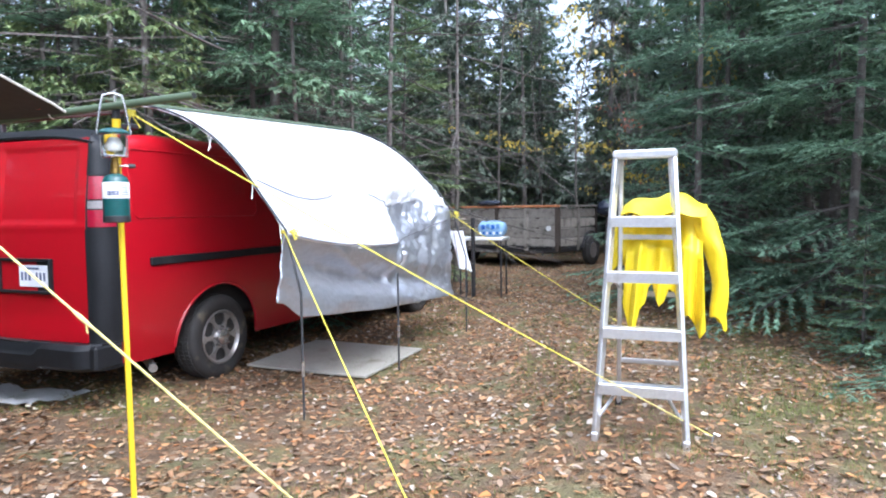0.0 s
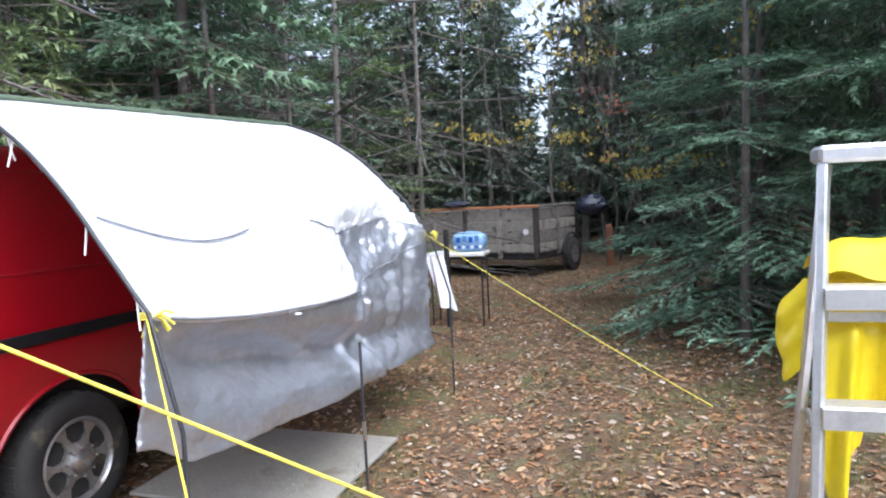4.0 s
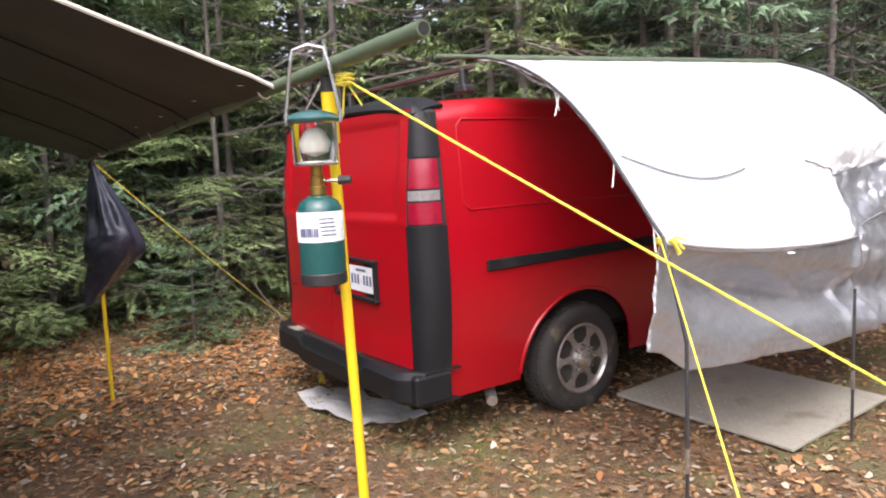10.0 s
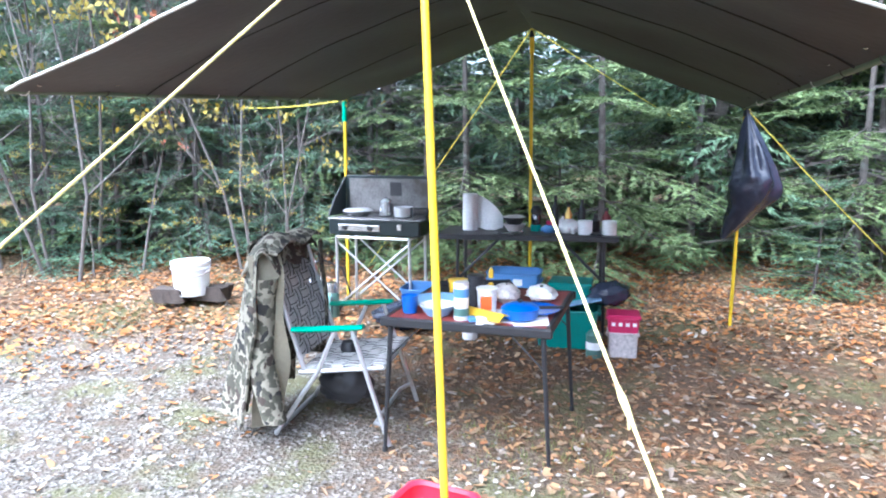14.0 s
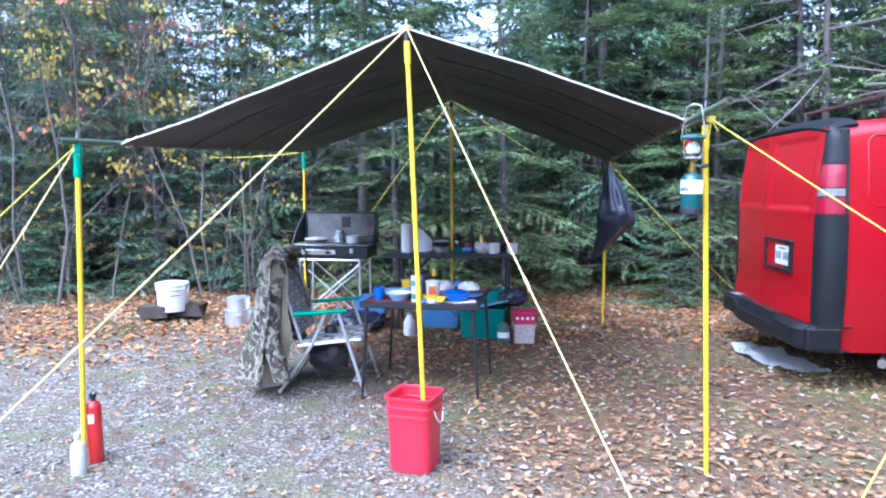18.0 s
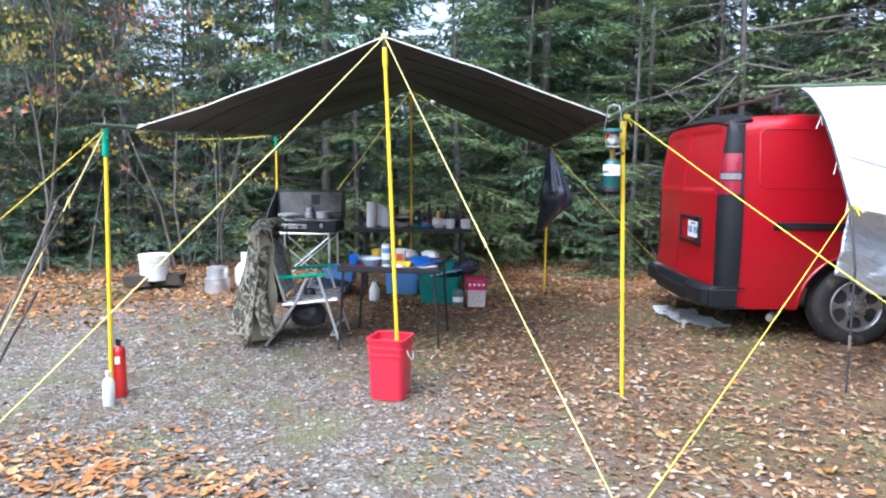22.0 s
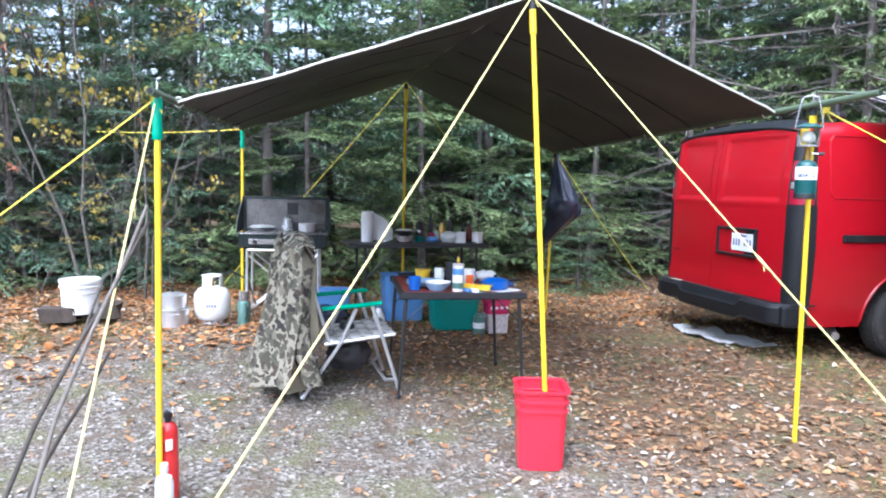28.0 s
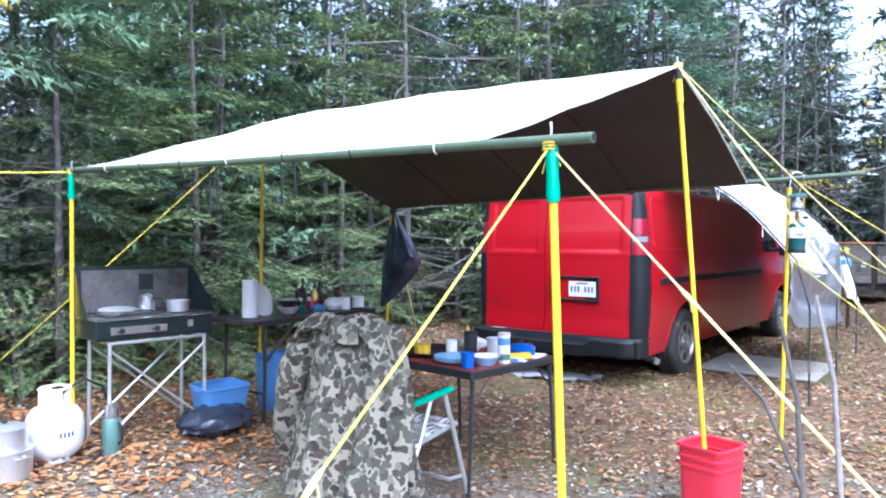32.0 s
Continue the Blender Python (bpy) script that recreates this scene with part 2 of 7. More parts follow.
GROUND = ground_material()
RED = mk("red_car_paint", (0.33, 0.001, 0.008), 0.34, vary=0.06, scale=2, coat=0.3, dirt=(0.27, 0.008, 0.014), dirt_at=0.68)
TRIM = mk("black_plastic_trim", (0.011, 0.012, 0.014), 0.48, vary=0.3, scale=5, bump=0.1, dirt=(0.035, 0.035, 0.036), dirt_at=0.64)
TRIM.node_tree.nodes["Principled BSDF"].inputs["Specular IOR Level"].default_value = 0.28
RUBBER = mk("tyre_rubber", (0.028, 0.027, 0.026), 0.8, vary=0.25, scale=9, bump=0.2, dirt=(0.1, 0.085, 0.06), dirt_at=0.6)
DARK = mk("dark_underbody", (0.012, 0.012, 0.012), 0.8)
ALLOY = mk("worn_wheel_alloy", (0.42, 0.41, 0.4), 0.38, 0.8, vary=0.2, scale=20, dirt=(0.16, 0.14, 0.12), dirt_at=0.6)
RUSTY = mk("dark_rusty_steel", (0.045, 0.03, 0.026), 0.7, vary=0.3, scale=14)
CHROME = mk("steel", (0.6, 0.6, 0.6), 0.25, 0.9)
LENS_RED = mk("red_lamp_lens", (0.24, 0.002, 0.02), 0.3, coat=0.25, vary=0.2, scale=30)
LENS_CLEAR = mk("clear_lamp_lens", (0.19, 0.18, 0.18), 0.25, coat=0.3, vary=0.2, scale=40)
GLASS_DARK = mk("dark_window_glass", (0.01, 0.012, 0.014), 0.05, coat=1.0)
PLATE = mk("plate_white", (0.72, 0.74, 0.78), 0.4)
INK = mk("dark_ink", (0.1, 0.12, 0.2), 0.6)
BADGE = mk("dull_badge", (0.14, 0.03, 0.03), 0.4, 0.5)
# one silver tarp in two tones: light on top and shade below put into colour
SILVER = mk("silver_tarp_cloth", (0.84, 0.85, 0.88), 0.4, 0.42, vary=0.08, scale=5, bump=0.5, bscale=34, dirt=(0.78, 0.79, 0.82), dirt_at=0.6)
SILVER_SHADED = mk("silver_tarp_shaded", (0.54, 0.56, 0.61), 0.38, 0.8, vary=0.12, scale=5, bump=0.6, bscale=30, dirt=(0.7, 0.72, 0.76), dirt_at=0.6)
FOIL = mk("pale_plastic_sheet", (0.6, 0.61, 0.63), 0.35, 0.2, vary=0.12, scale=6, bump=0.6, bscale=30)
SEAM = mk("tarp_seam", (0.2, 0.2, 0.22), 0.6)
ROD = mk("dark_fibre_rod", (0.035, 0.037, 0.04), 0.5)
YELLOW = mk("yellow_painted_pole", (0.78, 0.55, 0.02), 0.35, vary=0.08, scale=4, dirt=(0.6, 0.46, 0.1), dirt_at=0.68)
GREEN_GRIP = mk("green_plastic_grip", (0.01, 0.34, 0.2), 0.4)
ROPE_Y = mk("yellow_rope", (0.78, 0.66, 0.08), 0.7, vary=0.25, scale=60, bump=0.4, bscale=300)
ROPE_P = mk("pale_yellow_rope", (0.75, 0.65, 0.24), 0.75, vary=0.25, scale=60, bump=0.4, bscale=300)
ROPE_W = mk("white_cord", (0.75, 0.74, 0.72), 0.8)
GREEN_BAR = mk("green_painted_bar", (0.09, 0.125, 0.075), 0.45, vary=0.2, scale=10)
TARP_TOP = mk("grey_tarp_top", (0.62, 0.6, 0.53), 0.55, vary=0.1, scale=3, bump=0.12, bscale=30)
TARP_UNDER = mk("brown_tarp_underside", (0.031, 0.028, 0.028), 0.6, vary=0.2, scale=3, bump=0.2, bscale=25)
ALU = mk("brushed_aluminium", (0.68, 0.69, 0.7), 0.35, 0.75, vary=0.12, scale=12, dirt=(0.5, 0.5, 0.49), dirt_at=0.62)
RAIN = mk("yellow_rain_cloth", (0.85, 0.66, 0.01), 0.4, vary=0.08, scale=5, bump=0.2, bscale=18)
BOARD = mk("grey_plastic_board", (0.3, 0.29, 0.25), 0.6, vary=0.15, scale=5, bump=0.1, dirt=(0.2, 0.18, 0.14), dirt_at=0.58)
PAIL_RED = mk("red_pail_plastic", (0.62, 0.025, 0.05), 0.35, vary=0.08, scale=6, coat=0.2)
EXT_RED = mk("extinguisher_red", (0.5, 0.02, 0.02), 0.3, coat=0.5)
WHITE_P = mk("white_plastic", (0.72, 0.72, 0.7), 0.4, vary=0.08, scale=8, dirt=(0.5, 0.48, 0.44), dirt_at=0.66)
WHITE_B = mk("white_enamel", (0.78, 0.78, 0.78), 0.25)
BLACK = mk("black_painted_steel", (0.02, 0.02, 0.022), 0.45, vary=0.2, scale=20)
TABLE_RED = mk("red_brown_tabletop", (0.24, 0.045, 0.035), 0.45, vary=0.15, scale=9)
TABLE_DARK = mk("dark_table_board", (0.05, 0.043, 0.04), 0.5, vary=0.25, scale=9)
STOVE_GREEN = mk("dark_green_stove_enamel", (0.012, 0.02, 0.021), 0.3, vary=0.2, scale=10)
STOVE_STEEL = mk("sooty_steel", (0.14, 0.135, 0.13), 0.5, 0.5, vary=0.4, scale=7, dirt=(0.08, 0.07, 0.06), dirt_at=0.55)
CYL_GREEN = mk("green_gas_cylinder", (0.008, 0.072, 0.072), 0.35, vary=0.1, scale=10, coat=0.3)
THERMOS = mk("grey_green_flask", (0.1, 0.19, 0.16), 0.4, 0.2)
PAPER = mk("white_paper", (0.78, 0.78, 0.78), 0.9, bump=0.1, bscale=80)
BLUE_D = mk("deep_blue_enamel", (0.012, 0.1, 0.42), 0.3, coat=0.4)
BLUE_M = mk("blue_plastic", (0.1, 0.24, 0.5), 0.45, vary=0.1, scale=8)
BLUE_L = mk("light_blue_plastic", (0.25, 0.42, 0.62), 0.45)
TEAL = mk("teal_plastic", (0.01, 0.2, 0.17), 0.45, vary=0.1, scale=8)
PINK = mk("pink_plastic", (0.5, 0.02, 0.1), 0.45)
CLOUDY = mk("cloudy_plastic", (0.55, 0.5, 0.48), 0.3, vary=0.35, scale=25)
BAG = mk("black_plastic_bag", (0.03, 0.036, 0.055), 0.2, vary=0.2, scale=15, bump=0.7, bscale=22)
ORANGE = mk("orange_label", (0.7, 0.13, 0.02), 0.5)
YELLOW_TUB = mk("yellow_tub", (0.7, 0.45, 0.03), 0.4)
BRASS = mk("brass", (0.5, 0.33, 0.1), 0.3, 0.9)
GLOBE = mk("clear_glass", (0.9, 0.95, 0.95), 0.03, trans=1.0, vary=0.0)
MANTLE = mk("mantle", (0.75, 0.72, 0.65), 0.8)
CAMO = camo_material()
LINING = mk("tan_coat_lining", (0.26, 0.23, 0.16), 0.85, vary=0.15, scale=14)
COAT_IN = mk("brown_coat_inside", (0.055, 0.042, 0.036), 0.9, vary=0.3, scale=18)
WEB_G = mk("slate_webbing", (0.46, 0.455, 0.45), 0.7, vary=0.15, scale=20)
WEB = mk("grey_webbing", (0.52, 0.51, 0.49), 0.7, vary=0.15, scale=20)
WEB_D = mk("dark_webbing", (0.05, 0.048, 0.046), 0.7, vary=0.15, scale=20)
WOOD_OLD = mk("grey_weathered_boards", (0.24, 0.22, 0.19), 0.85, vary=0.35, scale=7, bump=0.3, rand=0.3, dirt=(0.1, 0.09, 0.075), dirt_at=0.56)
WOOD_RED = mk("reddish_top_rail", (0.24, 0.1, 0.05), 0.8, vary=0.25, scale=8)
WOOD_TOP = mk("orange_brown_rail", (0.42, 0.17, 0.07), 0.8, vary=0.25, scale=8)
WOOD_DARK = mk("dark_split_wood", (0.055, 0.042, 0.033), 0.9, vary=0.3, scale=8, bump=0.4, rand=0.3)
STICK = mk("peeled_stick", (0.19, 0.168, 0.145), 0.8, vary=0.3, scale=14, bump=0.3)
STICK_D = mk("dark_bark_stick", (0.07, 0.06, 0.05), 0.85, vary=0.3, scale=14, bump=0.3)
BARK = mk("spruce_bark", (0.12, 0.105, 0.095), 0.95, vary=0.4, scale=9, bump=0.7, rand=0.35, dirt=(0.22, 0.22, 0.2), dirt_at=0.55)
BARK_G = mk("grey_sapling_bark", (0.14, 0.125, 0.11), 0.9, vary=0.35, scale=12, bump=0.4, rand=0.35, dirt=(0.26, 0.245, 0.22), dirt_at=0.6)
NEEDLE = ramped("spruce_needles", ((0.075, 0.135, 0.075), (0.12, 0.2, 0.115), (0.17, 0.265, 0.16), (0.2, 0.3, 0.19), (0.1, 0.15, 0.075)), 0.5, thin=0.25, tone=0.5)
# bluish near spruces, lightened: stronger light on them put into the colour
NEEDLE_LIT = ramped("bluish_needles_lit", ((0.09, 0.165, 0.105), (0.15, 0.245, 0.16), (0.21, 0.32, 0.215), (0.26, 0.38, 0.265)), 0.5, thin=0.3, tone=0.5)
NEEDLE_Y = ramped("fir_needles", ((0.11, 0.17, 0.075), (0.17, 0.24, 0.105), (0.23, 0.3, 0.135), (0.28, 0.345, 0.165)), 0.5, thin=0.25, tone=0.5)
# far spruces: distance haze greyed into the needle colour
NEEDLE_HAZY = ramped("hazy_far_needles", ((0.07, 0.095, 0.065), (0.11, 0.145, 0.105), (0.16, 0.195, 0.15)), 0.6, thin=0.2, tone=0.45)
TWIG = ramped("dead_grey_twigs", ((0.13, 0.11, 0.095), (0.22, 0.19, 0.165), (0.32, 0.3, 0.27)), 0.9)
LEAF_Y = ramped("yellow_leaves", ((0.5, 0.36, 0.05), (0.6, 0.48, 0.12), (0.42, 0.34, 0.08), (0.55, 0.5, 0.22)), 0.7, thin=0.4)
LEAF_O = ramped("rust_leaves", ((0.42, 0.16, 0.07), (0.38, 0.13, 0.1), (0.5, 0.26, 0.14)), 0.7)
LITTER_O = ramped("fresh_fallen_leaves", ((0.3, 0.12, 0.04), (0.46, 0.21, 0.07), (0.36, 0.14, 0.045), (0.5, 0.3, 0.13), (0.24, 0.1, 0.04), (0.44, 0.19, 0.06), (0.52, 0.38, 0.22)), 0.85)
LITTER = ramped("fallen_leaves", ((0.09, 0.06, 0.04), (0.24, 0.13, 0.065), (0.38, 0.22, 0.11), (0.15, 0.095, 0.055), (0.44, 0.31, 0.18), (0.33, 0.15, 0.065), (0.12, 0.085, 0.06), (0.5, 0.44, 0.36), (0.21, 0.125, 0.07), (0.38, 0.22, 0.1), (0.2, 0.15, 0.105)), 0.85)
PEBBLE = ramped("pebbles", ((0.09, 0.08, 0.068), (0.2, 0.183, 0.16), (0.38, 0.36, 0.33), (0.15, 0.125, 0.1)), 0.85)
GRASS = ramped("thin_grass", ((0.07, 0.1, 0.02), (0.13, 0.16, 0.04), (0.22, 0.2, 0.08)), 0.7)


# ---- geometry helpers ----
class Mesh:
    """Vertices and faces gathered for one mesh."""

    def __init__(self):
        self.v, self.f = [], []

    def add(self, verts, faces):
        k = len(self.v)
        self.v += [tuple(p) for p in verts]
        self.f += [tuple(i + k for i in face) for face in faces]
        return self

    def box(self, c, s, bevel=0.004, rot=None):
        """A box with chamfered edges, centre c, size s."""
        h = [max(a / 2, 1e-4) for a in s]
        b = min(bevel, *[a * 0.45 for a in h])
        verts, index = [], {}
        for sx in (-1, 1):
            for sy in (-1, 1):
                for sz in (-1, 1):
                    for ax in range(3):
                        p = [sx * (h[0] - b), sy * (h[1] - b), sz * (h[2] - b)]
                        p[ax] = (sx, sy, sz)[ax] * h[ax]
                        index[(sx, sy, sz, ax)] = len(verts)
                        verts.append(Vector(p))
        faces = []
        for ax in range(3):
            o1, o2 = (ax + 1) % 3, (ax + 2) % 3
            for s0 in (-1, 1):
                ring = []
                for a, c2 in ((-1, -1), (1, -1), (1, 1), (-1, 1)):
                    k = [0, 0, 0]
                    k[ax], k[o1], k[o2] = s0, a, c2
                    ring.append(index[(*k, ax)])
                faces.append(ring if s0 > 0 else ring[::-1])
            for a in (-1, 1):
                for c2 in (-1, 1):
                    k0, k1 = [0, 0, 0], [0, 0, 0]
                    k0[ax], k1[ax] = -1, 1
                    k0[o1] = k1[o1] = a
                    k0[o2] = k1[o2] = c2
                    quad = [index[(*k0, o1)], index[(*k1, o1)], index[(*k1, o2)], index[(*k0, o2)]]
                    faces.append(quad if a * c2 > 0 else quad[::-1])
        for sx in (-1, 1):
            for sy in (-1, 1):
                for sz in (-1, 1):
                    tri = [index[(sx, sy, sz, ax)] for ax in range(3)]
                    faces.append(tri if sx * sy * sz > 0 else tri[::-1])
        m = Matrix.Translation(c) @ (rot.to_4x4() if rot is not None else Matrix())
        return self.add([m @ p for p in verts], faces)

    def tube(self, pts, r, seg=8, caps=True):
        """A round bar along points; r a radius or one for each point."""
        pts = [Vector(p) for p in pts]
        rs = r if isinstance(r, (list, tuple)) else [r] * len(pts)
        up, verts, faces = None, [], []
        for k, p in enumerate(pts):
            d = (pts[min(k + 1, len(pts) - 1)] - pts[max(k - 1, 0)]).normalized()
            if up is None:
                up = d.orthogonal().normalized()
            up = (up - d * up.dot(d)).normalized()
            side = d.cross(up)
            verts += [p + rs[k] * (math.cos(a) * up + math.sin(a) * side) for a in (2 * math.pi * j / seg for j in range(seg))]
        for k in range(len(pts) - 1):
            for j in range(seg):
                a, b = k * seg + j, k * seg + (j + 1) % seg
                faces.append((a, b, b + seg, a + seg))
        if caps:
            faces += [tuple(range(seg))[::-1], tuple(range((len(pts) - 1) * seg, len(pts) * seg))]
        return self.add(verts, faces)

    def lathe(self, prof, seg=20, c=(0, 0, 0), sx=1.0, sy=1.0):
        """Rings of (radius, height) about the z axis."""
        verts = [(c[0] + sx * r * math.cos(2 * math.pi * j / seg), c[1] + sy * r * math.sin(2 * math.pi * j / seg), c[2] + z) for r, z in prof for j in range(seg)]
        faces = []
        for k in range(len(prof) - 1):
            for j in range(seg):
                a, b = k * seg + j, k * seg + (j + 1) % seg
                faces.append((a, b, b + seg, a + seg))
        if prof[0][0] > 1e-6:
            faces.append(tuple(range(seg))[::-1])
        if prof[-1][0] > 1e-6:
            faces.append(tuple(range((len(prof) - 1) * seg, len(prof) * seg)))
        return self.add(verts, faces)

    def sheet(self, fn, nu, nv, keep=None):
        """A grid of fn(u, v), u and v from 0 to 1."""
        verts = [fn(i / nu, j / nv) for i in range(nu + 1) for j in range(nv + 1)]
        faces = []
        for i in range(nu):
            for j in range(nv):
                if keep is None or keep((i + 0.5) / nu, (j + 0.5) / nv):
                    a = i * (nv + 1) + j
                    faces.append((a, a + nv + 1, a + nv + 2, a + 1))
        return self.add(verts, faces)

    def slab(self, fn, nu, nv, thick, keep=None):
        """A sheet with thickness along its own normal."""
        e = 1e-3
        grid, low = [], []
        for i in range(nu + 1):
            for j in range(nv + 1):
                u, v = i / nu, j / nv
                p = Vector(fn(u, v))
                du = Vector(fn(min(u + e, 1), v)) - Vector(fn(max(u - e, 0), v))
                dv = Vector(fn(u, min(v + e, 1))) - Vector(fn(u, max(v - e, 0)))
                q = du.cross(dv)
                q = q.normalized() if q.length > 1e-12 else Vector((0, 0, 1))
                grid.append(p + q * thick / 2)
                low.append(p - q * thick / 2)
        n, faces, edges = len(grid), [], {}
        for i in range(nu):
            for j in range(nv):
                if keep is None or keep((i + 0.5) / nu, (j + 0.5) / nv):
                    a = i * (nv + 1) + j
                    ring = (a, a + nv + 1, a + nv + 2, a + 1)
                    faces += [ring, tuple(k + n for k in ring[::-1])]
                    for k in range(4):
                        s, t = ring[k], ring[(k + 1) % 4]
                        edges[(s, t)] = 1
        for s, t in list(edges):
            if (t, s) not in edges:
                faces.append((t, s, s + n, t + n))
        return self.add(grid + low, faces)

    def data(self, name, smooth=35):
        me = bpy.data.meshes.new(name)
        me.from_pydata(self.v, [], self.f)
        me.validate()
        if smooth:
            me.shade_smooth()
            me.set_sharp_from_angle(angle=radians(smooth))
        return me


def part(name, mesh, material, parent=None, label="", smooth=35):
    """One mesh object under a thing or a part; mesh: a Mesh or mesh data to share."""
    me = mesh.data(name, smooth) if isinstance(mesh, Mesh) else mesh
    if material and not me.materials:
        me.materials.append(material)
    ob = new(name, me)
    if parent is not None:
        ob.parent = parent
    return tagged(ob, label)


def thing(name, m, label, category, group="", kind=""):
    ob = new(name)
    ob.matrix_basis = m
    ob.empty_display_size = 0.1
    return tagged(ob, label, category, group, kind)


def solo(name, mesh, material, label, category, m=None, group="", kind="", smooth=35):
    """A thing that is one mesh."""
    ob = part(name, mesh, material, None, "", smooth)
    if m is not None:
        ob.matrix_basis = m
    return tagged(ob, label, category, group, kind)


def step01(a, b, x):
    t = min(max((x - a) / (b - a), 0.0), 1.0)
    return t * t * (3 - 2 * t)


def lerp(a, b, t):
    return tuple(p + (q - p) * t for p, q in zip(a, b))


def arc_pts(p, q, sag, n=8, way=(0, 0, -1)):
    """Points from p to q, bowed by sag."""
    return [tuple(c + sag * 4 * t * (1 - t) * w for c, w in zip(lerp(p, q, t), way)) for t in (k / n for k in range(n + 1))]


def ground_z(x, y):
    """The height of the ground: a rise under the kitchen and the trees, a low bank by the ladder."""
    z = 0.13 * step01(-3.6, -5.2, x) * (1 - 0.55 * step01(2.2, 4.2, y)) + 0.3 * step01(-6.0, -13.0, x)
    z += 0.14 * step01(0.0, 0.7, x) * step01(2.6, 3.8, y) * (1 - 0.9 * step01(8.5, 12.0, y)) + 0.35 * step01(2.0, 8.0, x) * step01(2.0, 8.0, y) + 0.1 * step01(12.0, 22.0, y)
    return z + 0.016 * noise.noise((x * 1.3, y * 1.3, 0.0)) * (1 if abs(x) < 40 and abs(y) < 40 else 0)


# ---- ground ----
def axis(lo, hi, step, far):
    mids = list(np.arange(lo, hi + 1e-6, step))
    out = [step * 1.6**k for k in range(1, 40)]
    run, before, after = 0.0, [], []
    for d in out:
        run += d
        before.append(lo - run)
        after.append(hi + run)
        if run > far:
            break
    return before[::-1] + [float(a) for a in mids] + after


gx, gy = axis(-11, 7, 0.2, 600), axis(-5, 15, 0.2, 600)
g = Mesh()
g.v = [(x, y, ground_z(x, y)) for x in gx for y in gy]
ny = len(gy)
g.f = [(i * ny + j, (i + 1) * ny + j, (i + 1) * ny + j + 1, i * ny + j + 1) for i in range(len(gx) - 1) for j in range(ny - 1)]
solo("ground", g, GROUND, "leaf-strewn forest ground with a grey gravel drive", "ground", kind="structure", smooth=180)


# ---- van ----
VAN = pose(-3.472, 4.995, 0.0, 0, 0, -17)
PROFILE = ((0.3, 0.91), (0.45, 0.935), (0.7, 0.96), (0.95, 0.97), (1.3, 0.96), (1.6, 0.938), (1.85, 0.905))
HALF_Z = [p[0] for p in PROFILE]
HALF_X = [p[1] for p in PROFILE]


def half_width(z):
    return float(np.interp(z, HALF_Z, HALF_X))


def nose(y):
    """How far the body narrows and drops towards the bonnet."""
    return step01(4.85, 6.1, y)


def roof_z(y):
    return 2.03 - 0.05 * step01(0.4, 0.0, y) - 0.3 * step01(4.2, 4.85, y) - 0.66 * step01(4.7, 5.25, y) - 0.16 * step01(5.2, 6.1, y)


def low_z(y):
    z = 0.3
    for hub in (1.09, 5.0):
        d = abs(y - hub)
        if d < 0.49:
            z = max(z, 0.33 + math.sqrt(max(0.49**2 - d * d, 0)) * 0.95)
    return z


def van_side(y, s):
    """The skin at y: s from 0 (sill) to 1 (middle of the roof), on the right."""
    top, low = roof_z(y), low_z(y)
    shoulder = top - 0.16
    k = 1 - 0.12 * nose(y)
    if s < 0.62:
        z = low + (shoulder - low) * s / 0.62
        return half_width(z) * k, z
    a = (s - 0.62) / 0.38
    w = half_width(shoulder) * k
    bend = min(a / 0.45, 1.0)
    ang = bend * math.pi / 2 * 0.93
    x = w - 0.17 * (1 - math.cos(ang)) - max(a - 0.45, 0) / 0.55 * (w - 0.17)
    z = shoulder + 0.13 * math.sin(ang) + 0.03 * step01(0.4, 1.0, a)
    return max(x, 0.0), z


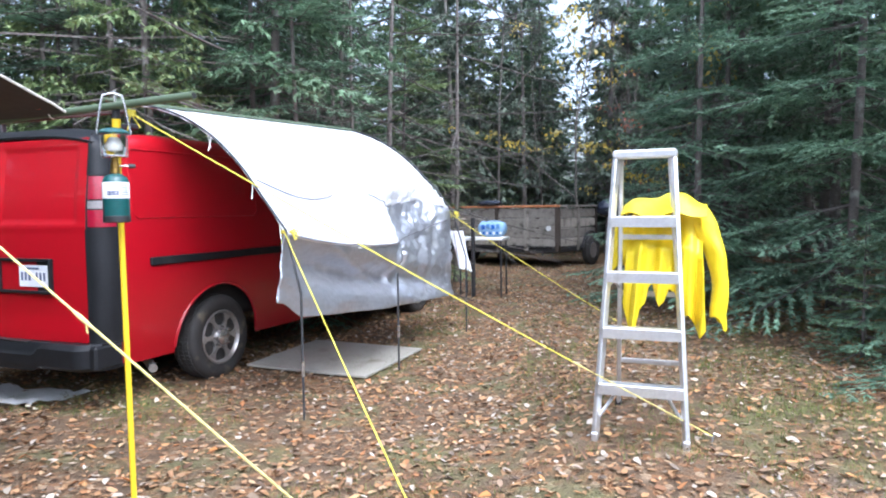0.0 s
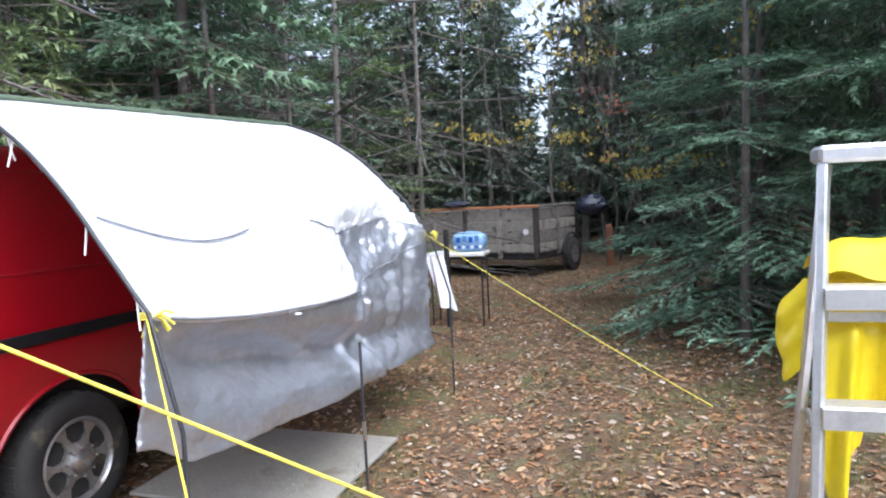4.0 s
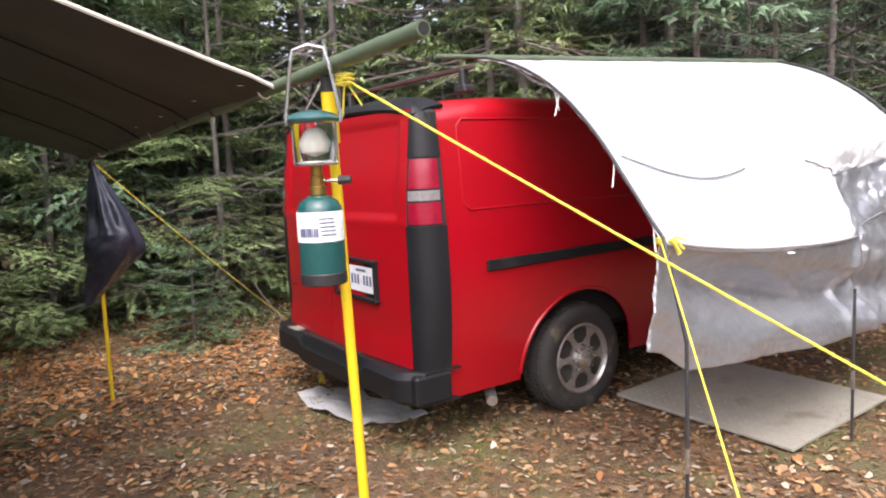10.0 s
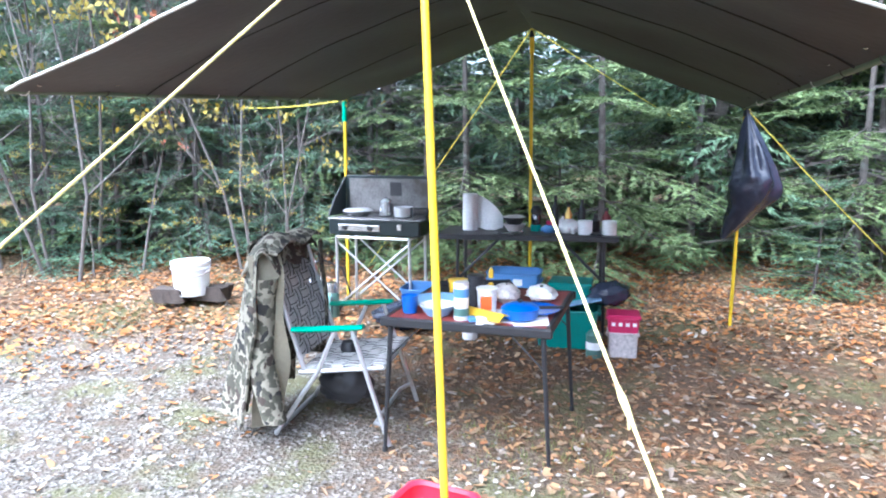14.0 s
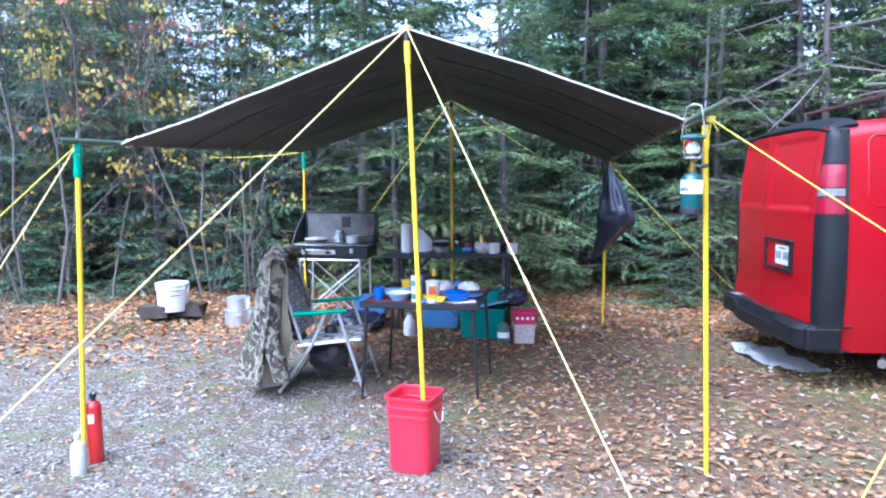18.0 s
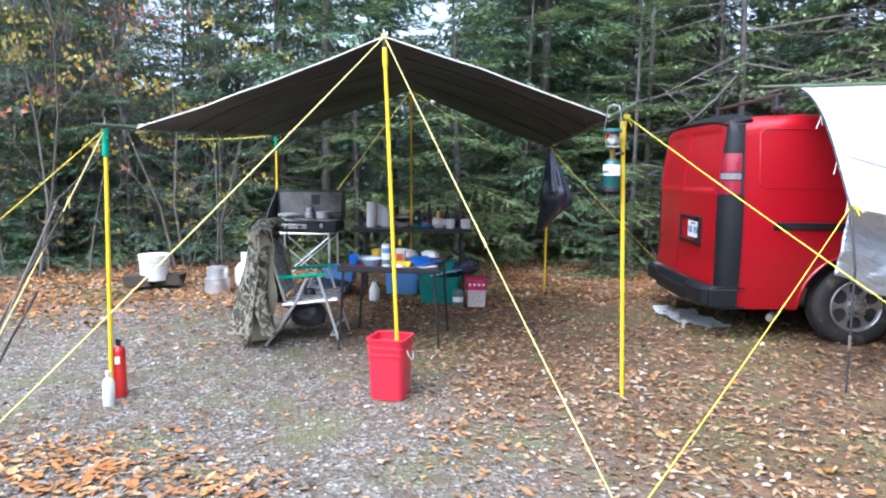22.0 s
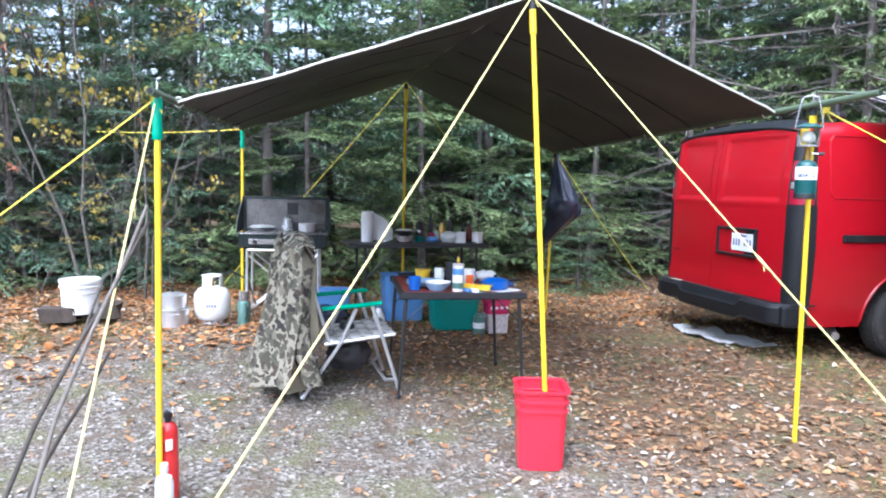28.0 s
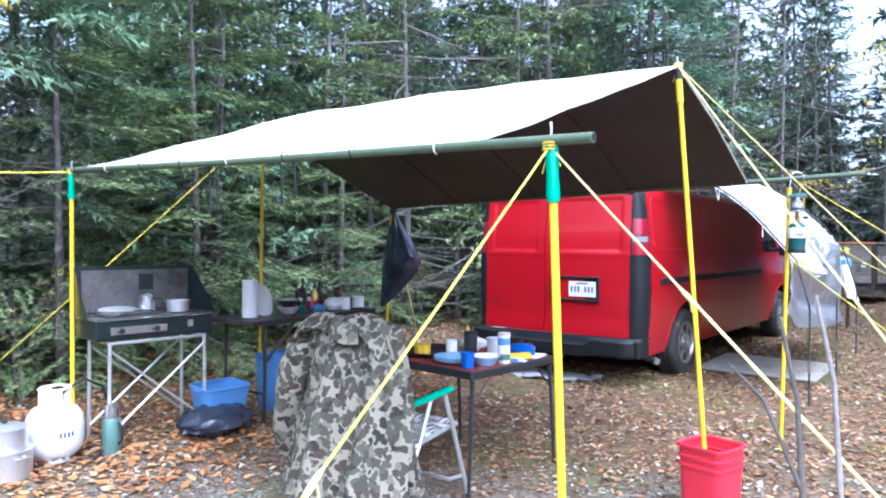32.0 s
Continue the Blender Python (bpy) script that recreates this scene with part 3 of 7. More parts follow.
def van():
    v = thing("van", VAN, "red cargo van with black rear trim, parked on the leaves", "van")
    ys = sorted({0.06, 0.12, 0.2, *[0.58 + 1.02 * k / 28 for k in range(29)], *np.linspace(1.7, 4.4, 12), *[4.49 + 1.02 * k / 20 for k in range(21)], *np.linspace(5.55, 6.0, 4)})
    for hub in (1.09, 5.0):
        ys = sorted({*ys, hub - 0.491, hub + 0.491})
    body = Mesh()
    n = 30
    for sign in (1, -1):
        verts = []
        for y in ys:
            for k in range(n + 1):
                x, z = van_side(y, k / n)
                verts.append((sign * x, y, z))
        faces = []
        for i in range(len(ys) - 1):
            for k in range(n):
                a = i * (n + 1) + k
                ring = (a, a + 1, a + n + 2, a + n + 1)
                faces.append(ring[::-1] if sign > 0 else ring)
        body.add(verts, faces)
    # front closing face
    ring = [(van_side(6.0, k / n)[0], 6.0, van_side(6.0, k / n)[1]) for k in range(n + 1)]
    body.add(ring + [(-x, y, z) for x, y, z in ring[::-1]], [tuple(range(2 * n + 2))])
    part("body", body, RED, v, smooth=50)
    core = Mesh().box((0, 3.0, 0.72), (1.7, 5.8, 0.5), 0.05)
    part("underbody", core, DARK, v, "dark underside and wheel wells")
    # rear doors with pressed window panels
    def door(x0, x1):
        def skin(u, w):
            x, z = x0 + (x1 - x0) * u, 0.5 + 1.42 * w
            bow = -0.1 - 0.035 * (1 - (x / 0.85) ** 2) + 0.055 * step01(1.25, 1.95, z) ** 1.3 - 0.02 * step01(0.7, 0.5, z)
            inset = step01(0, 0.012, min(x - x0 - 0.09, x1 - 0.09 - x)) * step01(1.33, 1.345, z) * step01(1.865, 1.85, z)
            crease = 0.006 * math.exp(-((z - 1.3) / 0.02) ** 2)
            return (x, bow + 0.011 * inset - crease, z)
        return Mesh().slab(skin, 44, 72, 0.02)
    left = part("rear_door", door(-0.845, -0.085), RED, v)
    right = part("rear_door", door(-0.075, 0.845), RED, v)
    part("rear_backing", Mesh().box((0, 0.04, 1.2), (1.86, 0.06, 1.42), 0.05), DARK, v)
    part("plate_recess", Mesh().box((0.268, -0.128, 0.955), (0.52, 0.02, 0.235), 0.012), TRIM, right, "black plastic plate recess")
    rim = Mesh()
    for c, s in (((0.268, -0.145, 1.07), (0.55, 0.035, 0.022)), ((0.268, -0.145, 0.84), (0.55, 0.035, 0.022)), ((0.008, -0.145, 0.955), (0.022, 0.035, 0.25)), ((0.528, -0.145, 0.955), (0.022, 0.035, 0.25))):
        rim.box(c, s, 0.006)
    part("recess_rim", rim, TRIM, right)
    plate = part("number_plate", Mesh().box((0.353, -0.143, 0.955), (0.3, 0.006, 0.155), 0.004), PLATE, right, "white plate with dark bars")
    bars = Mesh()
    for k in range(7):
        if k != 3:
            bars.box((0.238 + 0.038 * k, -0.148, 0.952), (0.02, 0.003, 0.06), 0.001)
    bars.box((0.353, -0.148, 1.01), (0.12, 0.003, 0.014), 0.001)
    part("plate_bar", bars, INK, right)
    badge = Mesh()
    for k in range(8):
        badge.box((0.44 + 0.034 * k, -0.124 + 0.002 * k, 0.715), (0.022, 0.008, 0.028), 0.003)
    part("badge", badge, BADGE, right, "dull raised badge bars")
    badge2 = Mesh()
    for k in range(7):
        badge2.box((-0.76 + 0.034 * k, -0.118, 0.8), (0.022, 0.008, 0.026), 0.003)
    part("badge", badge2, BADGE, left, "dull raised badge bars")

    def corner(z0, z1, sign, swell=0.0, n2=10, u0=0.0, u1=1.0):
        """The rear corner between door and side from z0 to z1."""
        def skin(u, w):
            z = z0 + (z1 - z0) * w
            hw = half_width(min(z, 1.85)) + swell - 0.14 * step01(1.8, 2.0, z) ** 2
            lean = 0.055 * step01(1.25, 1.95, z) ** 1.3 + 0.05 * step01(1.86, 1.98, z) ** 2
            a = (u0 + (u1 - u0) * u) * math.pi / 2
            x = 0.845 + (hw + 0.004 - 0.845) * math.sin(a) ** 0.8
            y = -0.1 + lean - swell + (0.165 - lean + swell) * (1 - math.cos(a) ** 0.8)
            return (sign * x, y, z)
        return Mesh().slab(skin, 12, n2, 0.016)

    for sign in (1, -1):
        part("lamp_gasket", corner(1.288, 1.67, sign, 0.001), DARK, v)
        part("lower_corner_trim", corner(0.49, 1.292, sign, 0.008), TRIM, v, "black plastic corner trim")
        lamp = part("tail_lamp", corner(1.302, 1.418, sign, 0.006, u0=0.08, u1=0.93), LENS_RED, v, "red tail lamp with clear band")
        part("reversing_lens", corner(1.428, 1.482, sign, 0.006, u0=0.08, u1=0.93), LENS_CLEAR, lamp, "clear lens")
        part("upper_lens", corner(1.492, 1.65, sign, 0.006, u0=0.08, u1=0.93), LENS_RED, lamp)
        part("upper_corner_trim", corner(1.66, 1.955, sign, 0.006), TRIM, v, "black plastic corner trim")
    band = Mesh()
    def over(u, w):
        x = -0.875 + 1.75 * u
        edge = (abs(x) / 0.875) ** 6
        return (x, -0.055 + 0.2 * w + 0.03 * (1 - edge) * (w - 1), 1.915 + 0.075 * math.sin(w * math.pi / 2) * (1 - 0.3 * edge) + 0.028 * (1 - (x / 0.875) ** 2) - 0.035 * edge)
    band.slab(over, 40, 8, 0.02)
    part("roof_rear_trim", band, TRIM, v, "black plastic trim along the roof edge")
    # bumper with a step
    bump = Mesh()
    def bumper(u, w):
        x = -0.975 + 1.95 * u
        end = step01(0.82, 1.0, abs(x))
        dip = 0.055 * (1 - step01(0.42, 0.5, abs(x))) * step01(0.2, 0.35, w) * (1 - step01(0.55, 0.7, w))
        prof = ((0.02, 0.49), (-0.2, 0.49), (-0.235, 0.46), (-0.235, 0.34), (-0.2, 0.315), (0.02, 0.315))
        k = w * 5
        i = min(int(k), 4)
        y, z = lerp(prof[i], prof[i + 1], k - i)
        return (x * (1 - 0.012 * end), y + 0.11 * end * (1 if y > -0.05 else 0.9), z - dip)
    bump.slab(bumper, 48, 20, 0.012)
    part("rear_bumper", bump, TRIM, v, "scuffed black rear bumper with step")
    for sign in (1, -1):
        part("bumper_end", Mesh().box((sign * 0.937, -0.06, 0.402), (0.075, 0.24, 0.17), 0.03), TRIM, v)
    part("bumper_step", Mesh().box((-0.05, -0.16, 0.492), (0.8, 0.1, 0.012), 0.004), BLACK, v)
    part("bumper_scuff", Mesh().box((-0.62, -0.17, 0.496), (0.16, 0.1, 0.006), 0.002), WOOD_OLD, v, "pale worn patch")
    # side details
    for sign in (1, -1):
        mould = Mesh()
        for y0, y1 in ((0.33, 1.9), (1.93, 3.85)):
            mould.box((sign * 0.976, (y0 + y1) / 2, 1.035), (0.024, y1 - y0, 0.062), 0.012)
        part("side_moulding", mould, TRIM, v, "black rubbing strip")
        for hub in (1.09, 5.0):
            lip = Mesh()
            pts = [(sign * (half_width(0.34 + 0.47 * math.sin(a)) - 0.002), hub - 0.495 * math.cos(a), 0.33 + 0.495 * math.sin(a) * 0.95) for a in np.linspace(0.03, math.pi - 0.03, 26)]
            lip.tube(pts, 0.014, 6)
            part("wheel_arch_lip", lip, RED, v)
        bead = Mesh()
        loop = [(0.24, 1.86), (0.2, 1.82), (0.2, 1.4), (0.24, 1.36), (1.55, 1.36), (1.6, 1.4), (1.6, 1.82), (1.55, 1.86), (0.24, 1.86)]
        bead.tube([(sign * (half_width(z) + 0.0), y, z) for y, z in loop], 0.008, 6)
        part("pressed_panel_edge", bead, RED, v)
        part("rain_gutter", Mesh().tube([(sign * 0.88, y, roof_z(y) - 0.12) for y in np.linspace(0.2, 4.2, 8)], 0.012, 6), RED, v)
        glass = Mesh().slab(lambda u, w: (sign * (half_width(1.3 + 0.42 * w) + 0.006), 4.0 + 0.75 * u - 0.28 * u * w, 1.3 + 0.42 * w), 8, 6, 0.008)
        part("cab_window", glass, GLASS_DARK, v, "dark cab window")
        mirror = part("door_mirror", Mesh().box((sign * 1.14, 4.55, 1.36), (0.2, 0.1, 0.25), 0.03), TRIM, v)
        part("mirror_arm", Mesh().tube([(sign * 0.94, 4.55, 1.32), (sign * 1.06, 4.55, 1.33)], 0.02, 6), TRIM, mirror)
        part("front_bumper_end", Mesh().box((sign * 0.45, 6.06, 0.45), (0.9, 0.16, 0.2), 0.04), TRIM, v)
    part("windscreen", Mesh().slab(lambda u, w: (-0.78 + 1.56 * u, 5.12 - 0.5 * w, 1.26 + 0.46 * w + 0.02), 6, 6, 0.01), GLASS_DARK, v, "dark windscreen")
    part("exhaust_pipe", Mesh().tube([(0.45, 0.62, 0.27), (0.72, 0.5, 0.25), (0.93, 0.36, 0.225)], 0.033, 12), ALLOY, v, "dull steel exhaust pipe")
    # wheels
    def ring(prof, seg=48):
        return Mesh().lathe(prof, seg)
    side_prof = [(0.225, 0.085), (0.235, 0.105), (0.265, 0.118), (0.31, 0.12), (0.352, 0.11), (0.37, 0.088)]
    tyre_me = ring([(r, -z) for r, z in side_prof[::-1]][::-1][::1] + [(0.374, -0.03), (0.374, 0.03)] + [(r, z) for r, z in side_prof[::-1]]).data("tyre", 40)
    groove = Mesh()
    for k in range(60):
        a = 2 * math.pi * k / 60
        for z in (-0.055, 0.0, 0.055):
            groove.box((0.373 * math.cos(a), 0.373 * math.sin(a), z), (0.012, 0.026, 0.036), 0.003, Matrix.Rotation(a, 3, "Z"))
    rimm = Mesh().lathe([(0.236, 0.06), (0.24, 0.112), (0.228, 0.118), (0.212, 0.1), (0.205, 0.045), (0.0, 0.045)], 40)
    # six wide spokes between oval holes
    spokes = Mesh()
    for k in range(6):
        a0 = math.pi * k / 3
        for e in range(10):
            t0, t1 = a0 + (e - 5) * math.pi / 30, a0 + (e - 4) * math.pi / 30
            def cut_at(t):
                q = (t - a0) / (math.pi / 6)
                o = 0.058 * max(1 - abs(q / 0.8) ** 3, 0) ** 0.4
                return 0.158 - o, 0.158 + o
            for band in (0, 1):
                p0, p1 = cut_at(t0)[band], cut_at(t1)[band]
                r0 = 0.09 if band == 0 else 0.214
                ring4 = [(r0, t0), (r0, t1), (p1, t1), (p0, t0)]
                if band == 1:
                    ring4 = ring4[::-1]
                top = [(r * math.cos(t), r * math.sin(t), 0.104 - 0.1 * (r - 0.09)) for r, t in ring4]
                spokes.add(top + [(x, y, z - 0.035) for x, y, z in top], [(0, 1, 2, 3), (7, 6, 5, 4), (0, 4, 5, 1), (1, 5, 6, 2), (2, 6, 7, 3), (3, 7, 4, 0)])
    spokes.lathe([(0.1, 0.05), (0.1, 0.103), (0.0, 0.104)], 30)
    cap = Mesh().lathe([(0.07, 0.1), (0.068, 0.135), (0.05, 0.15), (0.0, 0.153)], 24)
    nut_me = Mesh().lathe([(0.011, 0.1), (0.011, 0.135), (0.006, 0.14)], 6).data("wheel_nut")
    # dark disc paints the shade seen through the spoke holes
    hole = Mesh().lathe([(0.205, 0.047), (0.0, 0.049)], 24)
    datas = [(m.data(nm, 40), mt, nm) for m, mt, nm in ((groove, RUBBER, "tread"), (rimm, ALLOY, "rim"), (spokes, ALLOY, "spokes"), (cap, CHROME, "hub_cap"), (hole, DARK, "hole_backing"))]
    for hub in (1.09, 5.0):
        for sign in (1, -1):
            w = part("wheel", tyre_me, RUBBER, v, "dark tyre on a grey six-spoke rim")
            w.matrix_basis = pose(sign * 0.845, hub, 0.342, 0, 90 * sign, 0) @ Matrix.Diagonal((0.95, 0.95, 1.0, 1.0))
            for me, mt, nm in datas:
                part(nm, me, mt, w)
            for k in range(8):
                nut = part("wheel_nut", nut_me, CHROME, w)
                nut.matrix_basis = pose(0.088 * math.cos(k * math.pi / 4), 0.088 * math.sin(k * math.pi / 4), 0)
    # roof rack
    for y in (0.42, 3.7):
        rack = part("roof_rack_bar", Mesh().box((0, y, 2.165), (1.56, 0.03, 0.028), 0.008), RUSTY, v, "dark rusty roof rack crossbar")
        for sign in (1, -1):
            foot = Mesh().box((sign * 0.71, y, 2.105), (0.045, 0.05, 0.12), 0.015).box((sign * 0.72, y, 2.045), (0.11, 0.09, 0.045), 0.02)
            part("rack_foot", foot, BLACK, rack)
    return v


van()


# ---- silver awning on the van ----
def van_at(x, y, z):
    return VAN @ Vector((x, y, z))


def sunk(u):
    return step01(0.5, 0.66, u) * (1 - step01(0.86, 1.0, u))


def crumpled(u, t):
    """Sharp small creases of crumpled sheet."""
    a = 0.35 - abs(noise.noise((u * 12 + t * 5, t * 7 - u * 4, 5.0)))
    b = 0.35 - abs(noise.noise((u * 27 - t * 8, t * 19 + u * 9, 6.0)))
    c = 0.35 - abs(noise.noise((u * 55 + t * 14, t * 42, 7.0)))
    return 0.035 * a + 0.045 * b + 0.03 * c


def awning_pt(u, v):
    """u along the van, v from the rail down over the hoop to the lower hem; van coordinates."""
    rail = Vector((0.6, 0.6 + 3.3 * u, 2.235 + 0.115 * u))
    droop = math.sin(math.pi * u) ** 0.8
    knee = Vector((2.2 - 0.25 * u + 0.05 * droop, 0.29 + 3.44 * u, 1.26 + 0.09 * u - 0.2 * droop))
    if v < 0.68:
        t = v / 0.68
        p = rail.lerp(knee, t)
        swell = math.sin(math.pi * t ** 0.9)
        p += Vector((0.16 - 0.06 * u + 0.05 * droop, 0, 0.15 - 0.03 * u + 0.02 * droop)) * swell
        p.y -= 0.05 * (1 - u) * math.sin(math.pi * t)
        # a sagging fold across the middle and wrinkles near the knee
        p.z -= 0.03 * math.exp(-((t - 0.8 - 0.1 * math.sin(5 * u)) / 0.05) ** 2) * (math.exp(-((u - 0.2) / 0.16) ** 2) + math.exp(-((u - 0.6) / 0.1) ** 2))
        ripple = step01(0.66, 0.95, t)
        p.x += ripple * (0.025 * math.exp(-((u - 0.6) / 0.025) ** 2) - 0.03 * math.exp(-((u - 0.72 - 0.1 * (t - 0.8)) / 0.06) ** 2))
        p.x += ripple * 0.02 * noise.noise((u * 11, t * 5, 4.0))
        # the far part has sunk in below a fold and hangs steeply, crumpled
        dent = sunk(u) * step01(0.68, 0.9, t)
        p.x -= 0.17 * dent
        p += Vector((0.7, 0, 0.7)) * step01(0.66, 0.8, t) * step01(0.46, 0.6, u) * crumpled(u, t)
        return p
    t = (v - 0.68) / 0.32
    hem = float(np.interp(u, (0, 0.025, 0.07, 0.42, 1), (0.79, 0.77, 0.66, 0.55, 0.43)))
    out = float(np.interp(u, (0, 0.07, 0.42, 1), (2.17, 2.2, 2.19, 2.0)))
    p = knee.lerp(Vector((out, knee.y - 0.06 * (1 - u), hem)), t)
    p.x -= 0.17 * sunk(u) * (1 - t) ** 1.5
    belly = math.sin(math.pi * t ** 0.85)
    # one deep trough that runs from the first hoop down to the far end, sharp folds beside it
    p.x -= 0.17 * belly * math.exp(-((t - 0.2 - 0.8 * u) / 0.24) ** 2) * step01(0.0, 0.12, u)
    for c, slope, w, d in ((0.17, 0.45, 0.035, 0.035), (0.56, -0.05, 0.014, 0.045), (0.61, 0.05, 0.012, -0.05), (0.66, -0.05, 0.014, 0.04), (0.74, 0.04, 0.016, -0.03), (0.84, -0.1, 0.02, 0.03), (0.93, -0.15, 0.018, -0.02)):
        p.x += d * math.exp(-((u - c - slope * t) / w) ** 2) * (0.3 + belly) * (1 - 0.3 * t)
    rough = 0.35 + 0.65 * step01(0.5, 0.62, u)
    p.x += 0.02 * noise.noise((u * 9, t * 4, 1.0)) + 0.75 * rough * crumpled(u, 1 + t * 0.5)
    return p


def awning():
    a = thing("awning", Matrix(), "silver tarp awning bowed on dark rods beside the van", "awning")
    # edge of the shaded tone: along the seam, then up round the far dent
    def tone_edge_v(u):
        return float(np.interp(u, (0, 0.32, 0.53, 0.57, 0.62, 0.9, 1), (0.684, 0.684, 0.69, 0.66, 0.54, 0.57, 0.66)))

    def crease(u, v):
        return Vector((0.004 * noise.noise((u * 40, v * 30, 1)), 0, 0.006 * noise.noise((u * 30, v * 22, 0))))

    upper = Mesh().slab(lambda u, v: VAN @ (awning_pt(u, v * (tone_edge_v(u) + 0.004)) + crease(u, v * tone_edge_v(u))), 150, 90, 0.004)
    part("sheet", upper, SILVER, a, "upper part of the silver tarp in its brighter, lit tone", smooth=180)
    lower = Mesh().slab(lambda u, v: VAN @ (awning_pt(u, tone_edge_v(u) - 0.004 + (1.004 - tone_edge_v(u)) * v) + crease(u, v) + Vector((-0.007, 0, 0))), 150, 48, 0.004)
    part("skirt", lower, SILVER_SHADED, a, "silver tarp below the seam and in the far dent, in a greyer shaded tone", smooth=180)
    rail = [van_at(0.6, y, 2.235 + 0.034 * y) for y in (0.3, 1.5, 2.6, 3.4, 4.0)]
    part("top_rail", Mesh().tube(rail, 0.015, 8), GREEN_BAR, a, "dark green rail over the roof rack")
    for u, foot, y in ((0.0, (2.33, 0.28), -0.012), (0.45, (2.27, 1.8), 0), (1.0, (2.15, 3.73), 0.012)):
        pts = [VAN @ (awning_pt(u, v) + Vector((0.012, y, 0.012))) for v in np.linspace(0, 0.68, 18)] if u != 0.45 else []
        low = [VAN @ Vector((*foot, z)) for z in (0.85, 0.5, 0.0)]
        end = low[-1]
        low[-1] = Vector((end.x, end.y, ground_z(end.x, end.y) - 0.05))
        hoop = part("hoop_rod", Mesh().tube(pts + low, 0.0085, 7), ROD, a, "dark bent rod")
        part("joint_sleeve", Mesh().tube([low[0].lerp(low[-1], 0.5), low[0].lerp(low[-1], 0.62)], 0.012, 7), CHROME, hoop)
    for u0, u1, v0, v1, sag in ((0.02, 0.3, 0.5, 0.51, 0.05), (0.5, 0.62, 0.5, 0.55, 0.0), (0.03, 0.32, 0.684, 0.684, 0.0), (0.32, 0.97, 0.684, 0.7, 0.01)):
        pts = []
        for k in range(15):
            t = k / 14
            pts.append(VAN @ (awning_pt(u0 + (u1 - u0) * t, v0 + (v1 - v0) * t + sag * math.sin(math.pi * t) * 0.6) + Vector((0.008, 0, 0.008))))
        part("fold_seam", Mesh().tube(pts, 0.005, 5), SEAM, a, "grey fold line")
    for u, v in ((0.0, 0.3), (0.0, 0.32), (0.0, 0.52), (0.0, 0.655), (1.0, 0.5)):
        p = VAN @ awning_pt(u, v)
        q = p + Vector((random.uniform(-0.04, 0.04), random.uniform(-0.06, 0.02), -0.1))
        part("tie_cord", Mesh().tube([p + Vector((0, 0, 0.02)), lerp(p, q, 0.5), q], 0.004, 5), ROPE_W, a, "loose white cord")
    p = VAN @ (awning_pt(0.3, 0.69) + Vector((0.015, 0, -0.01)))
    part("grommet", Mesh().lathe([(0.012, -0.004), (0.02, 0.0), (0.012, 0.005)], 12, p), WHITE_P, a)
    hang = Mesh().slab(lambda u, v: VAN @ Vector((1.9 + 0.12 * v + 0.13 * u, 3.84 + 0.1 * u + 0.03 * math.sin(9 * u + 3 * v), 1.14 - 0.42 * v - 0.05 * u * v)), 14, 14, 0.004)
    part("end_flap", hang, SILVER, a, "pale silver flap at the far end")
    knot_mesh = Mesh()
    for k in range(5):
        d = Vector((random.uniform(-1, 1), random.uniform(-1, 1), random.uniform(-1.2, 0.3))).normalized() * 0.07
        knot_mesh.tube([(0, 0, 0), tuple(d * 0.5 + Vector((0, 0, 0.015))), tuple(d)], 0.005, 5)
    me = knot_mesh.data("rope_knot")
    for u in (0.0, 1.0):
        k = part("rope_knot", me, ROPE_Y, a, "yellow rope knot")
        k.matrix_basis = Matrix.Translation(VAN @ (awning_pt(u, 0.68) + Vector((0.03, 0, 0))))


awning()
board = Mesh().box((0, 0, 0), (1.2, 1.14, 0.022), 0.006)
for i in range(18):
    for j in range(17):
        board.lathe([(0.012, 0.011), (0.008, 0.0135), (0.0, 0.0135)], 6, (-0.55 + i * 0.0647, -0.52 + j * 0.065, 0))
bp = van_at(1.55, 1.97, 0)
solo("ground_board", board, BOARD, "grey studded plastic board lying on the leaves", "board", pose(bp.x, bp.y, ground_z(bp.x, bp.y) + 0.03, 0.8, 0.6, -16))


# ---- canopy: poles, bars, sheet ----
FRONT, BACK = Vector((-2.06, 1.573, 2.343)), Vector((-5.37, 2.52, 2.392))
BAR_R0, BAR_R1 = Vector((-1.02, 2.826, 1.865)), Vector((-5.02, 4.07, 1.77))
BAR_L0, BAR_L1 = Vector((-2.17, -0.2, 1.735)), Vector((-5.8, 1.045, 1.885))


def yellow_pole(base, top, label, grip=False, group="canopy poles"):
    base = Vector(base)
    pl = thing("canopy_pole", Matrix.Translation(base), label, "pole", group)
    t = Vector(top) - base
    part("shaft", Mesh().tube([(0, 0, 0), t * 0.5, t], 0.013, 12), YELLOW, pl)
    part("tip", Mesh().tube([t - t.normalized() * 0.02, t + t.normalized() * 0.07], 0.005, 8), CHROME, pl, "steel spike")
    if grip:
        g0 = t - t.normalized() * 0.175
        part("grip", Mesh().tube([g0, g0.lerp(t, 0.15), g0.lerp(t, 0.5), g0.lerp(t, 0.85), t], [0.019, 0.0215, 0.0185, 0.0215, 0.019], 12), GREEN_GRIP, pl, "green plastic grip")
    else:
        part("collar", Mesh().tube([t - t.normalized() * 0.17, t - t.normalized() * 0.05], 0.018, 12), YELLOW, pl)
        part("cap", Mesh().tube([t - t.normalized() * 0.052, t], 0.0175, 12), BLACK, pl, "black plastic cap")
    return pl


def on_ground(x, y, z=0.0):
    return (x, y, ground_z(x, y) + z)


